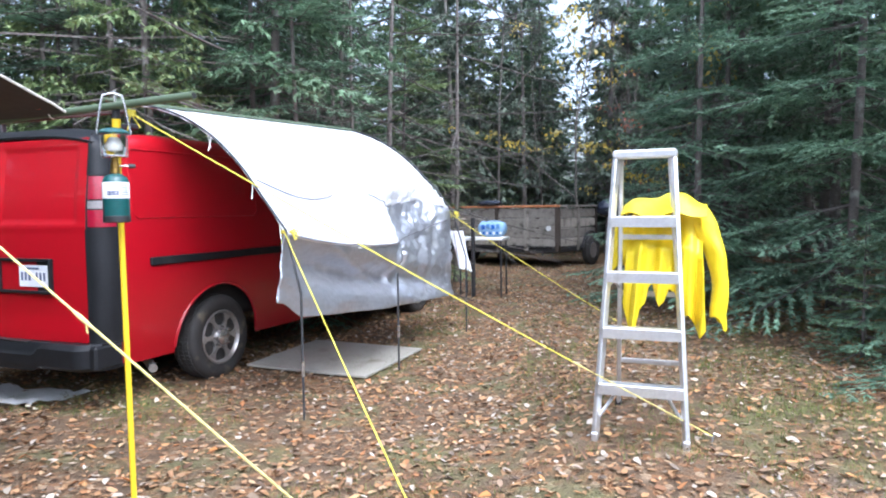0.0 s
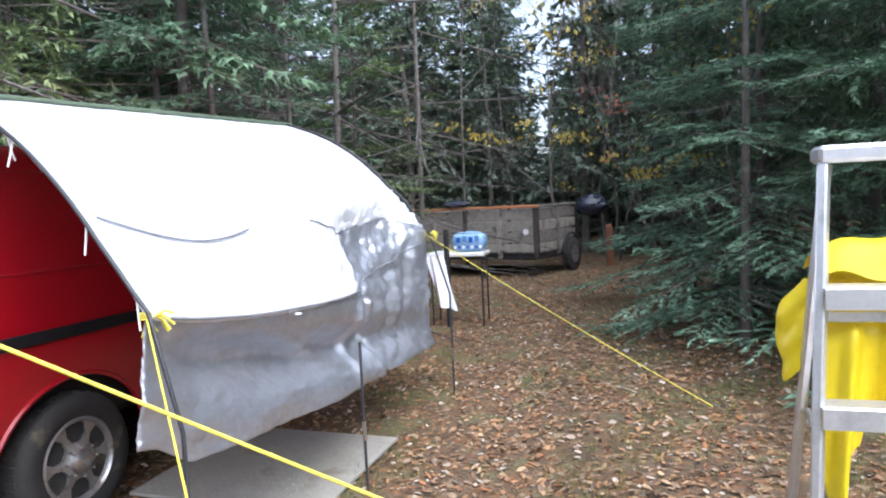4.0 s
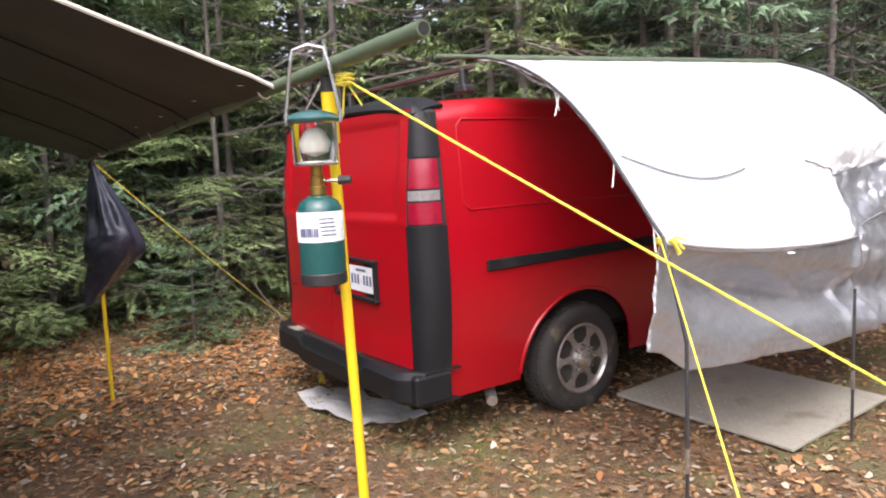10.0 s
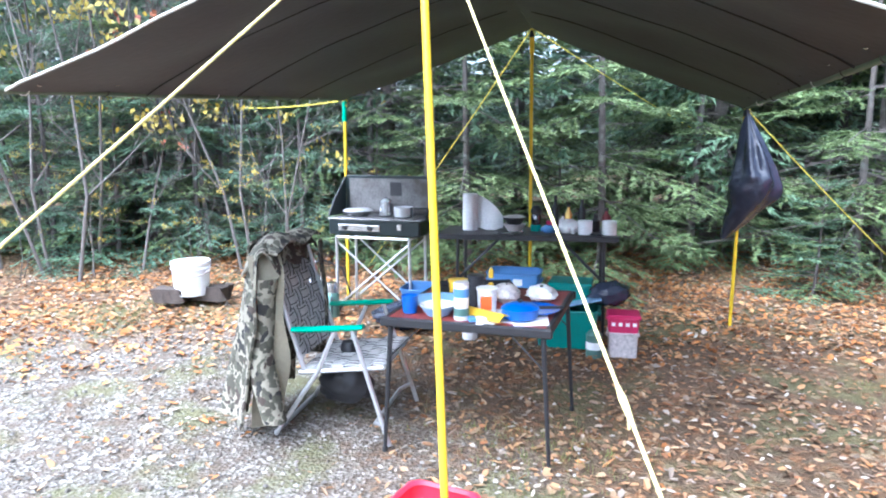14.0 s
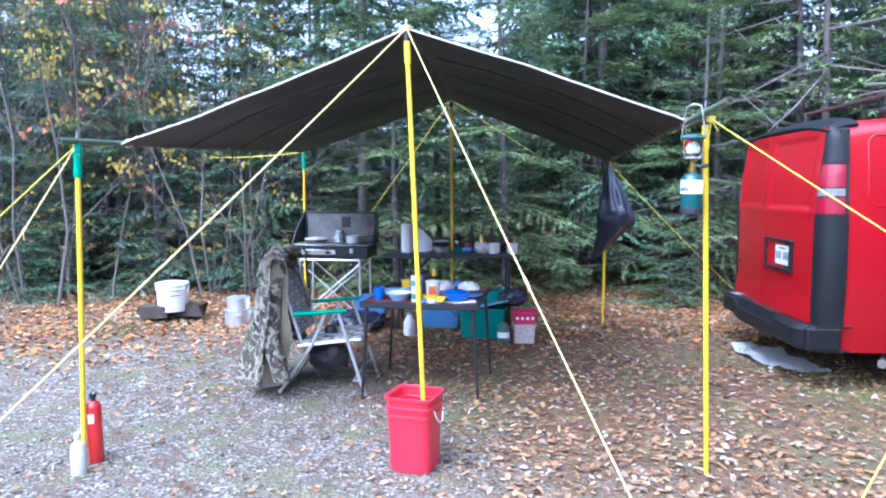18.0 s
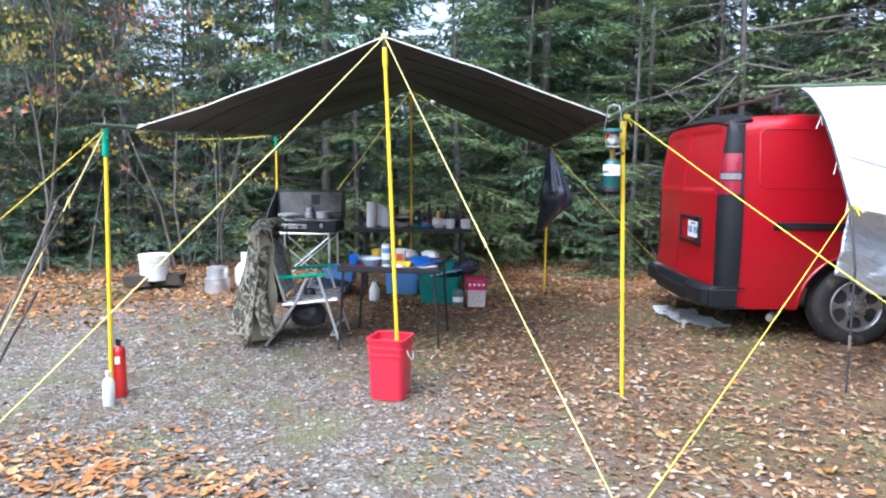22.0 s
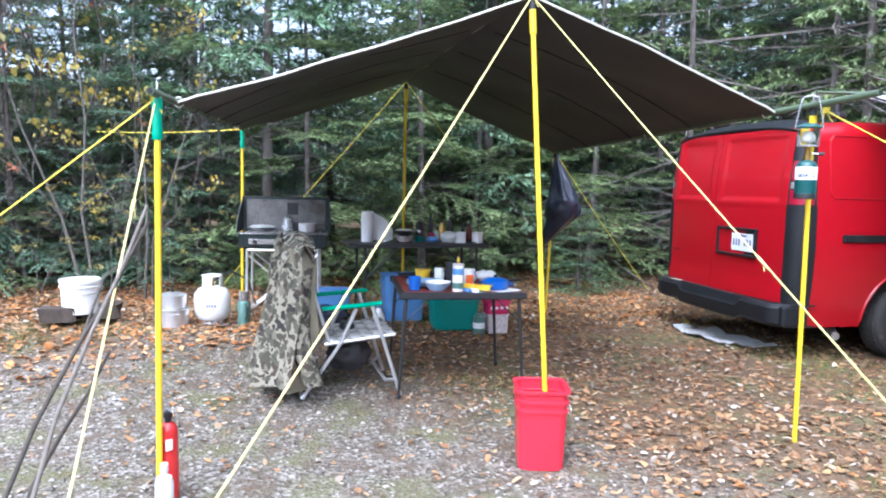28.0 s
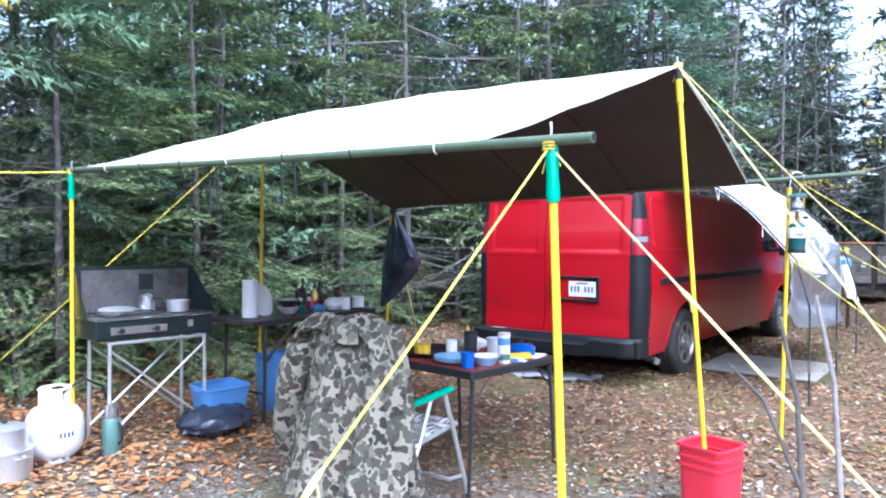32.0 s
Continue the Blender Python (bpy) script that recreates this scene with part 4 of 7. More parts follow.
yellow_pole(on_ground(-1.475, 3.06, -0.02), (-1.44, 2.972, 1.85), "yellow pole carrying the bar beside the van")
yellow_pole(on_ground(-2.24, -0.175, -0.02), (-2.305, -0.155, 1.725), "yellow pole with a green grip beside the extinguisher", True)
yellow_pole(on_ground(-5.74, 1.02, -0.02), (-5.757, 1.03, 1.87), "yellow pole with a green grip behind the stove", True)
yellow_pole((-1.9, 1.64, 0.07), FRONT - Vector((0, 0, 0.02)), "tall yellow ridge pole standing in the red pail")
yellow_pole(on_ground(-5.42, 2.54, -0.02), BACK - Vector((0, 0, 0.02)), "tall yellow ridge pole behind the long table")
yellow_pole(on_ground(-5.04, 4.07, -0.02), (-4.95, 4.05, 1.75), "yellow pole by the hanging black bag")
for a, b, lab in ((BAR_R0, BAR_R1, "green bar along the tarp edge facing the van"), (BAR_L0, BAR_L1, "green bar along the outer tarp edge")):
    bar = thing("canopy_bar", Matrix.Translation(a), lab, "bar", "canopy bars")
    d = b - a
    part("tube", Mesh().tube([(0, 0, 0), d * 0.5 - Vector((0, 0, 0.01)), d], 0.0165, 12), GREEN_BAR, bar)
    # dark disc on the closed end, painted as the shade of a hollow bar
    part("dark_end_disc", Mesh().tube([-d.normalized() * 0.001, -d.normalized() * 0.002], 0.012, 10), DARK, bar)


def canopy_pt(u, v, side):
    """u from front to back, v from the ridge down to the bar."""
    ridge = FRONT.lerp(BACK, u) + Vector((0, 0, 0.03 * math.sin(math.pi * u)))
    if side > 0:
        edge = BAR_R0.lerp(BAR_R1, 0.17 + 0.815 * u)
    else:
        edge = BAR_L0.lerp(BAR_L1, 0.135 + 0.85 * u)
    p = ridge.lerp(edge, v) - Vector((0, 0, (0.03 - 0.095 * math.sin(math.pi * u)) * math.sin(math.pi * v)))
    if side > 0:
        p.z += 0.025 * (1 - u) ** 3 * math.sin(math.pi * v)
    inward = (-0.01 if side > 0 else 0.03) * math.sin(math.pi * v)
    along = (BACK - FRONT).normalized()
    p += along * inward * (1 - 2 * u) * (abs(1 - 2 * u) ** 3)
    p.z += 0.012 * math.sin(u * 19 + v * 4) * math.sin(math.pi * v) + 0.008 * noise.noise((u * 9, v * 6, side))
    if v > 0.97:
        p.z -= 0.012
    return p


canopy = thing("canopy", Matrix(), "brown tarp canopy pitched over the camp kitchen", "canopy")
for side in (1, -1):
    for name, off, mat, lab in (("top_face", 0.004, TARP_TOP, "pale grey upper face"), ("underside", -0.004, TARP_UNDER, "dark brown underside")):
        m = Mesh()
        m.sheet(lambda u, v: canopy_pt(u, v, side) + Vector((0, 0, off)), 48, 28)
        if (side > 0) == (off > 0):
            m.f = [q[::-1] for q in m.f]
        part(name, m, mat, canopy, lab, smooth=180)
    hem = [canopy_pt(u, 1.0, side) for u in np.linspace(0, 1, 25)]
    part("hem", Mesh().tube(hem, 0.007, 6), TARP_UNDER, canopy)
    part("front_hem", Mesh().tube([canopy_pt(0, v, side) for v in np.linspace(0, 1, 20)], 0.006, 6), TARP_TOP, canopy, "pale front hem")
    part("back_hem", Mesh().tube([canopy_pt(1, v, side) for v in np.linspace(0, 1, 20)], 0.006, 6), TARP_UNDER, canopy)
    for k in range(3):
        u = 0.25 + 0.25 * k
        part("seam", Mesh().tube([canopy_pt(u, v, side) - Vector((0, 0, 0.006)) for v in np.linspace(0.05, 1, 16)], 0.004, 5), DARK, canopy, "dark seam")
    for k in range(8):
        u = 0.03 + 0.135 * k
        c = canopy_pt(u, 1.0, side)
        q = (BAR_R0 if side > 0 else BAR_L0).lerp(BAR_R1 if side > 0 else BAR_L1, (0.17 + 0.815 * u) if side > 0 else (0.135 + 0.85 * u))
        tie = Mesh().tube([q + Vector((0.0, 0.024 * math.cos(a), 0.024 * math.sin(a))) for a in np.linspace(0, 2 * math.pi, 11)], 0.003, 5)
        part("tie_ring", tie, ROPE_W if k % 3 == 0 else TARP_UNDER, canopy)
        part("eyelet", Mesh().lathe([(0.006, -0.009), (0.012, -0.0075), (0.006, -0.006)], 8, canopy_pt(u, 0.955, side)), CHROME, canopy)
    if side < 0:
        for k, u in enumerate((0.28, 0.31, 0.47, 0.49)):
            c = canopy_pt(u, 1.0, side)
            part("loose_cord", Mesh().tube([c, c + Vector((0.01, 0, -0.07)), c + Vector((0.0, 0.015, -0.16 - 0.03 * k))], 0.004, 5), ROD, canopy)


# ---- guy ropes ----
def guy(p, q, mat, label, knot=None, r=0.0043, sag=0.02, double=0.0):
    p, q = Vector(p), Vector(q)
    ro = thing("guy_rope", Matrix.Translation(p), label, "rope", "guy ropes")
    m = Mesh().tube([Vector(x) - p for x in arc_pts(p, q, sag, 10)], r, 7)
    part("line", m, mat, ro)
    if knot:
        along = [Vector(x) - p for x in arc_pts(p, q, sag, 40)]
        k = round(knot * 40)
        c, d = along[k], (q - p).normalized()
        part("tension_knot", Mesh().tube([c - d * 0.035, c - d * 0.012, c + d * 0.012, c + d * 0.035], [r * 1.1, r * 2.1, r * 1.8, r * 1.1], 7), ROPE_P, ro)
        part("doubled_line", Mesh().tube([x + Vector((1.6 * r, 0, -0.8 * r)) for x in along[k::4]] + [along[-1]], r * 0.9, 6), ROPE_P, ro, "pale doubled end")
        part("loose_end", Mesh().tube([c, c + Vector((0.006, 0.004, -0.01)), c + Vector((0.009, 0.006, -0.04))], r * 0.8, 5), ROPE_P, ro)
    loop = Mesh()
    for k in range(3):
        loop.tube([Vector((0.02 * math.cos(a), 0.02 * math.sin(a), 0.01 * (k - 1))) for a in np.linspace(0, 2 * math.pi, 10)], r, 5)
    loop.tube([(0, 0, 0), (0.03, 0.02, -0.06)], r * 0.8, 5).tube([(0, 0, 0), (-0.025, 0.01, -0.08)], r * 0.8, 5)
    part("hitch", loop, mat, ro)
    return ro


def peg(x, y, lean=(0.0, 0.0)):
    z = ground_z(x, y)
    pg = Mesh().tube([(x, y, z - 0.08), (x + lean[0] * 0.1, y + lean[1] * 0.1, z + 0.06)], 0.006, 8)
    pg.tube([(x + lean[0] * 0.1, y + lean[1] * 0.1, z + 0.06), (x + lean[0] * 0.1 + 0.03, y + lean[1] * 0.1, z + 0.05)], 0.006, 6)
    solo("tent_peg", pg, CHROME, "steel tent peg holding a guy rope", "peg", group="tent pegs")
    return (x + lean[0] * 0.1, y + lean[1] * 0.1, z + 0.045)


guy((-1.363, 2.955, 1.82), peg(1.25, 3.86, (0.3, 0.2)), ROPE_Y, "yellow guy rope from the lantern pole to the ladder", 0.72, 0.0032)
shared = peg(0.15, 2.15)
guy(van_at(2.2, 0.29, 1.26), shared, ROPE_Y, "yellow guy rope of the silver awning", None, 0.0036)
guy(van_at(1.95, 3.73, 1.35), peg(1.4, 6.76), ROPE_Y, "yellow guy rope at the far end of the awning", None, 0.003)
guy(FRONT, shared, ROPE_P, "pale guy rope from the ridge pole", 0.515, 0.0034)
corner_peg = peg(-0.68, -0.7)
guy(FRONT, corner_peg, ROPE_P, "pale yellow guy rope from the ridge pole over the gravel", 0.87)
guy((-2.31, -0.16, 1.72), corner_peg, ROPE_P, "pale doubled guy rope where sticks lean", 0.25, 0.0036)
guy((-2.31, -0.16, 1.72), peg(-2.88, -2.16), ROPE_Y, "yellow guy rope from the gripped pole", 0.45, 0.0036)
guy((-5.76, 1.03, 1.87), (-7.31, -0.09, 1.87), ROPE_Y, "yellow rope tied off to a sapling")
guy(BACK, peg(-7.13, 1.11), ROPE_Y, "yellow guy rope into the spruces")
guy(BACK, (-8.35, 5.25, 1.55), ROPE_Y, "yellow guy rope up to a spruce trunk")
guy((-4.95, 4.06, 1.75), peg(-5.62, 6.2), ROPE_Y, "yellow guy rope beside the hanging bag")


# ---- step ladder and raincoat ----
def ladder():
    base = (0.925, 3.972)
    lad = thing("step_ladder", pose(*on_ground(*base), 0, 0, -15), "aluminium step ladder standing open on the leaves", "ladder")
    h, f, b = 1.55, -0.1, 0.62

    def front(s, t):
        return Vector((s * (0.236 + (0.15 - 0.236) * t), f + (0.12 - f) * t, h * t))

    def back(s, t):
        return Vector((s * (0.2 + (0.132 - 0.2) * t), b + (0.17 - b) * t, h * t))

    for s in (-1, 1):
        for fn, nm, w in ((front, "front_rail", 0.05), (back, "rear_rail", 0.032)):
            p, q = fn(s, 0.0), fn(s, 0.985)
            d = (q - p)
            rot = d.to_track_quat("Z", "Y").to_matrix()
            rail = part(nm, Mesh().box((p + q) / 2, (0.026, w, d.length), 0.005, rot), ALU, lad)
            part("foot", Mesh().box(p + Vector((0, 0, 0.02)), (0.036, w + 0.012, 0.05), 0.006), BLACK if nm == "rear_rail" else ALU, rail)
    for k in range(1, 5):
        t = k * 0.3 / h
        c = (front(1, t) + front(-1, t)) / 2
        w = front(1, t).x * 2
        st = part("step", Mesh().box(c + Vector((0, 0.0, 0)), (w, 0.085, 0.018), 0.004), ALU, lad)
        part("step_lip", Mesh().box(c + Vector((0, -0.041, -0.022)), (w, 0.006, 0.055), 0.002), ALU, st)
    for t in (0.2, 0.48, 0.7):
        c = (back(1, t) + back(-1, t)) / 2
        part("rear_brace", Mesh().box(c, (back(1, t).x * 2, 0.02, 0.03), 0.004), ALU, lad)
    part("top_cap", Mesh().box((0, 0.145, h), (0.338, 0.12, 0.045), 0.012), ALU, lad)
    for s in (-1, 1):
        part("spreader", Mesh().tube([front(s, 0.52), (front(s, 0.5) + back(s, 0.5)) / 2 + Vector((0, 0, 0.06)), back(s, 0.5)], 0.007, 6), ALU, lad)
        part("knee_brace", Mesh().tube([front(s, 0.07), front(s, 0.19) * 0.45 + front(-s, 0.19) * 0.0 + Vector((0, 0.03, 0.16))], 0.01, 6), ALU, lad)
    m = lad.matrix_basis
    rc = thing("raincoat", m.copy(), "bright yellow raincoat hung over the ladder's back rails", "raincoat")
    hem_u = (0, 0.08, 0.15, 0.2, 0.27, 0.31, 0.36, 0.44, 0.5, 0.56, 0.66, 0.7, 0.8, 0.93, 1)
    hem_v = (0.7, 0.98, 1.0, 0.84, 0.8, 0.66, 0.64, 0.8, 0.76, 0.66, 0.72, 0.9, 0.86, 1.0, 0.9)

    def body(u, v):
        a = -1 + 2 * u
        x = 0.09 + a * (0.2 + 0.03 * v)
        v *= float(np.interp(u, hem_u, hem_v))
        z = 1.26 - 0.08 * a * a + 0.02 * math.sin(u * 9) - 0.71 * v ** 1.05
        fold = 0.028 * math.sin(u * 21 + 2 * v) + 0.018 * math.sin(u * 47 + 5 * v) * v
        return (x, 0.36 - 0.06 * abs(a) + 0.07 * math.sin(math.pi * min(v * 3, 1)) + fold * (0.35 + v), z)

    part("body", Mesh().slab(body, 90, 34, 0.006), RAIN, rc, smooth=60)

    def sleeve(side, z0, z1, out0, out1, r0, r1):
        def fn(u, v):
            a = 2 * math.pi * u
            bow = math.sin(math.pi * v)
            r = (r0 + (r1 - r0) * v) * (1 + 0.2 * math.sin(a * 2 + v * 6) + 0.2 * noise.noise((math.cos(a), math.sin(a), v * 5 + side)))
            return (0.085 + side * (out0 + (out1 - out0) * v + 0.05 * bow) + r * math.cos(a), 0.4 + r * math.sin(a) * 0.9 + 0.03 * v, z0 + (z1 - z0) * v - 0.05 * math.cos(a) * side * v + 0.02 * math.sin(3 * a) * v)
        return Mesh().sheet(fn, 22, 20)

    part("sleeve", sleeve(1, 1.25, 0.6, 0.18, 0.3, 0.06, 0.05), RAIN, rc, smooth=60)
    part("sleeve", sleeve(-1, 1.19, 0.93, 0.17, 0.22, 0.065, 0.075), RAIN, rc, smooth=60)
    hood = Mesh().slab(lambda u, v: (-0.14 + 0.46 * u, 0.22 + 0.26 * v, 1.21 + (0.1 + 0.03 * u) * math.sin(math.pi * v) * (1 - 0.5 * (2 * u - 1) ** 2) + 0.015 * math.sin(u * 12) + 0.01 * noise.noise((u * 6, v * 5, 0))), 24, 12, 0.006)
    part("hood", hood, RAIN, rc, smooth=60)


ladder()


# ---- lantern on its pole ----
def lantern():
    top = Vector((-1.4, 2.885, 1.36))
    ln = thing("gas_lantern", pose(*top, 0, 0, 30), "gas lantern with green cylinder hung from the bar", "lantern")
    cyl = part("gas_cylinder", Mesh().lathe([(0.035, 0.0), (0.048, 0.004), (0.052, 0.02), (0.052, 0.16), (0.05, 0.175), (0.042, 0.19), (0.026, 0.2), (0.014, 0.204), (0.0, 0.204)], 28), CYL_GREEN, ln, "dark green gas cylinder")
    part("base_ring", Mesh().lathe([(0.05, 0.0), (0.0535, 0.003), (0.0535, 0.026), (0.052, 0.028)], 28), BLACK, cyl)
    part("label_band", Mesh().lathe([(0.0525, 0.1), (0.0528, 0.102), (0.0528, 0.165), (0.0525, 0.167)], 28), PAPER, cyl, "white paper label")
    for k in range(9):
        a = -2.2 + 0.1 * k
        part("label_bar", Mesh().box((0.0532 * math.cos(a), 0.0532 * math.sin(a), 0.122), (0.0015, 0.003 + 0.001 * (k % 3), 0.02), 0.0003, Matrix.Rotation(a, 3, "Z")), INK, cyl)
    for k in range(5):
        a = -1.0 + 0.02 * k
        part("label_line", Mesh().box((0.0532 * math.cos(a), 0.0532 * math.sin(a), 0.152 - 0.009 * k), (0.0012, 0.035, 0.003), 0.0003, Matrix.Rotation(a, 3, "Z")), INK, cyl)
    part("valve", Mesh().lathe([(0.012, 0.2), (0.019, 0.205), (0.019, 0.222), (0.016, 0.224), (0.017, 0.245), (0.013, 0.247), (0.014, 0.27), (0.0, 0.27)], 14), BRASS, ln, "brass valve")
    knob = part("knob_stem", Mesh().tube([(0, 0, 0.235), (0.055, 0.0, 0.235)], 0.004, 8), CHROME, ln)
    part("knob", Mesh().tube([(0.05, 0, 0.235), (0.078, 0, 0.235)], [0.011, 0.009], 10), BLACK, knob)
    part("burner_plate", Mesh().lathe([(0.046, 0.27), (0.048, 0.275), (0.044, 0.279), (0.0, 0.28)], 20), CHROME, ln)
    part("globe", Mesh().lathe([(0.043, 0.279), (0.046, 0.3), (0.047, 0.35), (0.046, 0.362)], 24), GLOBE, ln, "clear glass globe")
    part("mantle", Mesh().lathe([(0.0, 0.29), (0.02, 0.3), (0.024, 0.32), (0.016, 0.345), (0.008, 0.352), (0.0, 0.352)], 14), MANTLE, ln)
    part("hood", Mesh().lathe([(0.058, 0.366), (0.06, 0.372), (0.052, 0.382), (0.03, 0.39), (0.0, 0.392)], 24), CYL_GREEN, ln, "dark green hood")
    for s in (-1, 1):
        part("globe_wire", Mesh().tube([(s * 0.05, 0, 0.272), (s * 0.051, 0, 0.37)], 0.003, 6), CHROME, ln)
    part("bail", Mesh().tube([(-0.062, 0, 0.362), (-0.064, 0, 0.38), (-0.045, 0, 0.49), (-0.036, 0, 0.525), (0, 0, 0.535), (0.036, 0, 0.525), (0.045, 0, 0.49), (0.064, 0, 0.38), (0.062, 0, 0.362)], 0.0042, 8), CHROME, ln, "bright wire bail")


lantern()


# ---- pail, extinguisher, bottle ----
def square_pail(m, label):
    pl = thing("pail", m, label, "pail")
    def ring(h, z, r=0.045, n=6):
        pts = []
        for cx, cy, a0 in ((h - r, h - r, 0), (r - h, h - r, 90), (r - h, r - h, 180), (h - r, r - h, 270)):
            pts += [(cx + r * math.cos(radians(a0 + 90 * k / n)), cy + r * math.sin(radians(a0 + 90 * k / n)), z) for k in range(n + 1)]
        return pts
    def loft(rings):
        m2 = Mesh()
        n = len(rings[0])
        verts = [p for r in rings for p in r]
        faces = [(k * n + j, k * n + (j + 1) % n, (k + 1) * n + (j + 1) % n, (k + 1) * n + j) for k in range(len(rings) - 1) for j in range(n)]
        faces.append(tuple(range(n))[::-1])
        return m2.add(verts, faces + [tuple(range((len(rings) - 1) * n, len(rings) * n))])
    part("body", loft([ring(0.107, 0.0), ring(0.112, 0.006), ring(0.124, 0.4), ring(0.12, 0.4), ring(0.108, 0.03)]), PAIL_RED, pl)
    for z, w in ((0.3, 0.127), (0.345, 0.13), (0.398, 0.135)):
        band = loft([ring(w - 0.008, z - 0.008), ring(w, z - 0.006), ring(w, z + 0.008), ring(w - 0.008, z + 0.01), ring(w - 0.02, z + 0.002)])
        band.f = band.f[:-2]
        part("rim_band", band, PAIL_RED, pl)
    part("handle", Mesh().tube([(0.06, 0.13, 0.335), (0.062, 0.144, 0.3), (0.02, 0.149, 0.262), (-0.03, 0.147, 0.26), (-0.06, 0.137, 0.3)], 0.004, 6), WHITE_P, pl, "white wire handle")
    stones = Mesh()
    for k in range(24):
        a = k * 2.4
        r = 0.075 * math.sqrt(k / 24)
        stones.lathe([(0.0, -0.02), (0.025, -0.008), (0.022, 0.012), (0.0, 0.02)], 6, (r * math.cos(a), r * math.sin(a), 0.08 + 0.01 * (k % 3)))
    tagged(part("ballast_stones", stones, PEBBLE, pl), kind="stuff")
    return pl


square_pail(pose(*on_ground(-1.885, 1.58), 0, 0, -30), "red square plastic pail weighting the ridge pole")
ext = thing("fire_extinguisher", pose(*on_ground(-2.29, -0.125), 1, 0, 20), "red fire extinguisher leaning by the gripped pole", "extinguisher")
part("cylinder", Mesh().lathe([(0.036, 0.0), (0.04, 0.005), (0.04, 0.3), (0.034, 0.325), (0.018, 0.34), (0.0, 0.342)], 22), EXT_RED, ext)
part("valve_head", Mesh().lathe([(0.014, 0.338), (0.014, 0.36), (0.02, 0.362), (0.018, 0.385), (0.0, 0.39)], 12), BLACK, ext)
part("lever", Mesh().box((0.02, 0, 0.395), (0.075, 0.014, 0.01), 0.003), CHROME, ext)
part("label_patch", Mesh().box((0.037, -0.018, 0.25), (0.008, 0.03, 0.05), 0.002), PAPER, ext)
bot = thing("spray_bottle", pose(*on_ground(-2.13, -0.17), 0, 0, 0), "white plastic bottle standing on the gravel", "bottle")
part("body", Mesh().lathe([(0.034, 0.0), (0.037, 0.006), (0.037, 0.14), (0.03, 0.165), (0.014, 0.178), (0.014, 0.19), (0.0, 0.19)], 18), WHITE_P, bot)
part("cap", Mesh().lathe([(0.016, 0.188), (0.017, 0.19), (0.016, 0.222), (0.0, 0.224)], 12), WHITE_P, bot)


# ---- leaning sticks ----
def stick(p, q, r, mat, label, fork=False):
    p, q = Vector(p), Vector(q)
    pts = [p.lerp(q, t) + Vector((0.02 * math.sin(9 * t), 0.018 * math.sin(7 * t + 1), 0)) for t in (0, 0.15, 0.3, 0.5, 0.7, 0.85, 1)]
    s = thing("stick", Matrix(), label, "stick", "leaning sticks")
    part("shaft", Mesh().tube(pts, [r, r * 0.95, r * 0.9, r * 0.85, r * 0.8, r * 0.72, r * 0.6], 8), mat, s)
    if fork:
        part("side_branch", Mesh().tube([pts[4], pts[4].lerp(pts[6], 0.5) + Vector((-0.06, -0.03, 0)), pts[6] + Vector((-0.12, -0.04, -0.12))], [r * 0.6, r * 0.5, r * 0.35], 7), mat, s)
    return s


stick(on_ground(-1.47, -0.78, -0.01), (-1.61, -0.3, 1.3), 0.0082, STICK, "pale peeled stick leaning on the guy rope")
stick(on_ground(-1.54, -0.9, -0.01), (-1.69, -0.29, 1.24), 0.0085, STICK_D, "dark forked stick leaning on the guy rope", True)
stick(on_ground(-1.62, -0.8, -0.01), (-1.63, -0.42, 0.82), 0.0085, STICK_D, "short dark branch leaning with the sticks")


# ---- card table and what stands on it ----
def round_thing(name, x, y, z, prof, mat, label, category, rz=0, seg=22, more=()):
    """A turned vessel on a support; more: further turned parts."""
    t = thing(name, pose(x, y, z, 0, 0, rz), label, category)
    part("body", Mesh().lathe(prof, seg), mat, t)
    for nm, pr, mt in more:
        part(nm, Mesh().lathe(pr, seg), mt, t)
    return t


T1 = pose(*on_ground(-3.37, 1.93), 0, 0, -21)


def at(m, x, y):
    return (m @ Vector((x, y, 0)))


def card_table():
    t = thing("card_table", T1, "folding card table with red top and black steel frame", "table")
    part("tabletop", Mesh().box((0, 0, 0.693), (0.82, 0.78, 0.014), 0.004), TABLE_RED, t)
    for c, s in (((0.415, 0, 0.68), (0.03, 0.84, 0.045)), ((-0.415, 0, 0.68), (0.03, 0.84, 0.045)), ((0, 0.395, 0.68), (0.8, 0.03, 0.045)), ((0, -0.395, 0.68), (0.8, 0.03, 0.045))):
        part("edge_rail", Mesh().box(c, s, 0.008), BLACK, t)
    for sx in (-1, 1):
        for sy in (-1, 1):
            leg = part("leg", Mesh().tube([(sx * 0.395, sy * 0.375, 0.66), (sx * 0.405, sy * 0.415, 0.012)], [0.013, 0.01], 10), BLACK, t)
            part("leg_brace", Mesh().tube([(sx * 0.398, sy * 0.38, 0.5), (sx * 0.4, sy * 0.22, 0.66)], 0.004, 6), BLACK, leg)
            part("leg_tip", Mesh().lathe([(0.013, 0.0), (0.014, 0.004), (0.013, 0.025)], 10, (sx * 0.405, sy * 0.415, 0)), RUBBER, leg)


card_table()
Z1 = ground_z(-3.37, 1.93) + 0.701


def on1(x, y):
    p = at(T1, x, y)
    return p.x, p.y, Z1


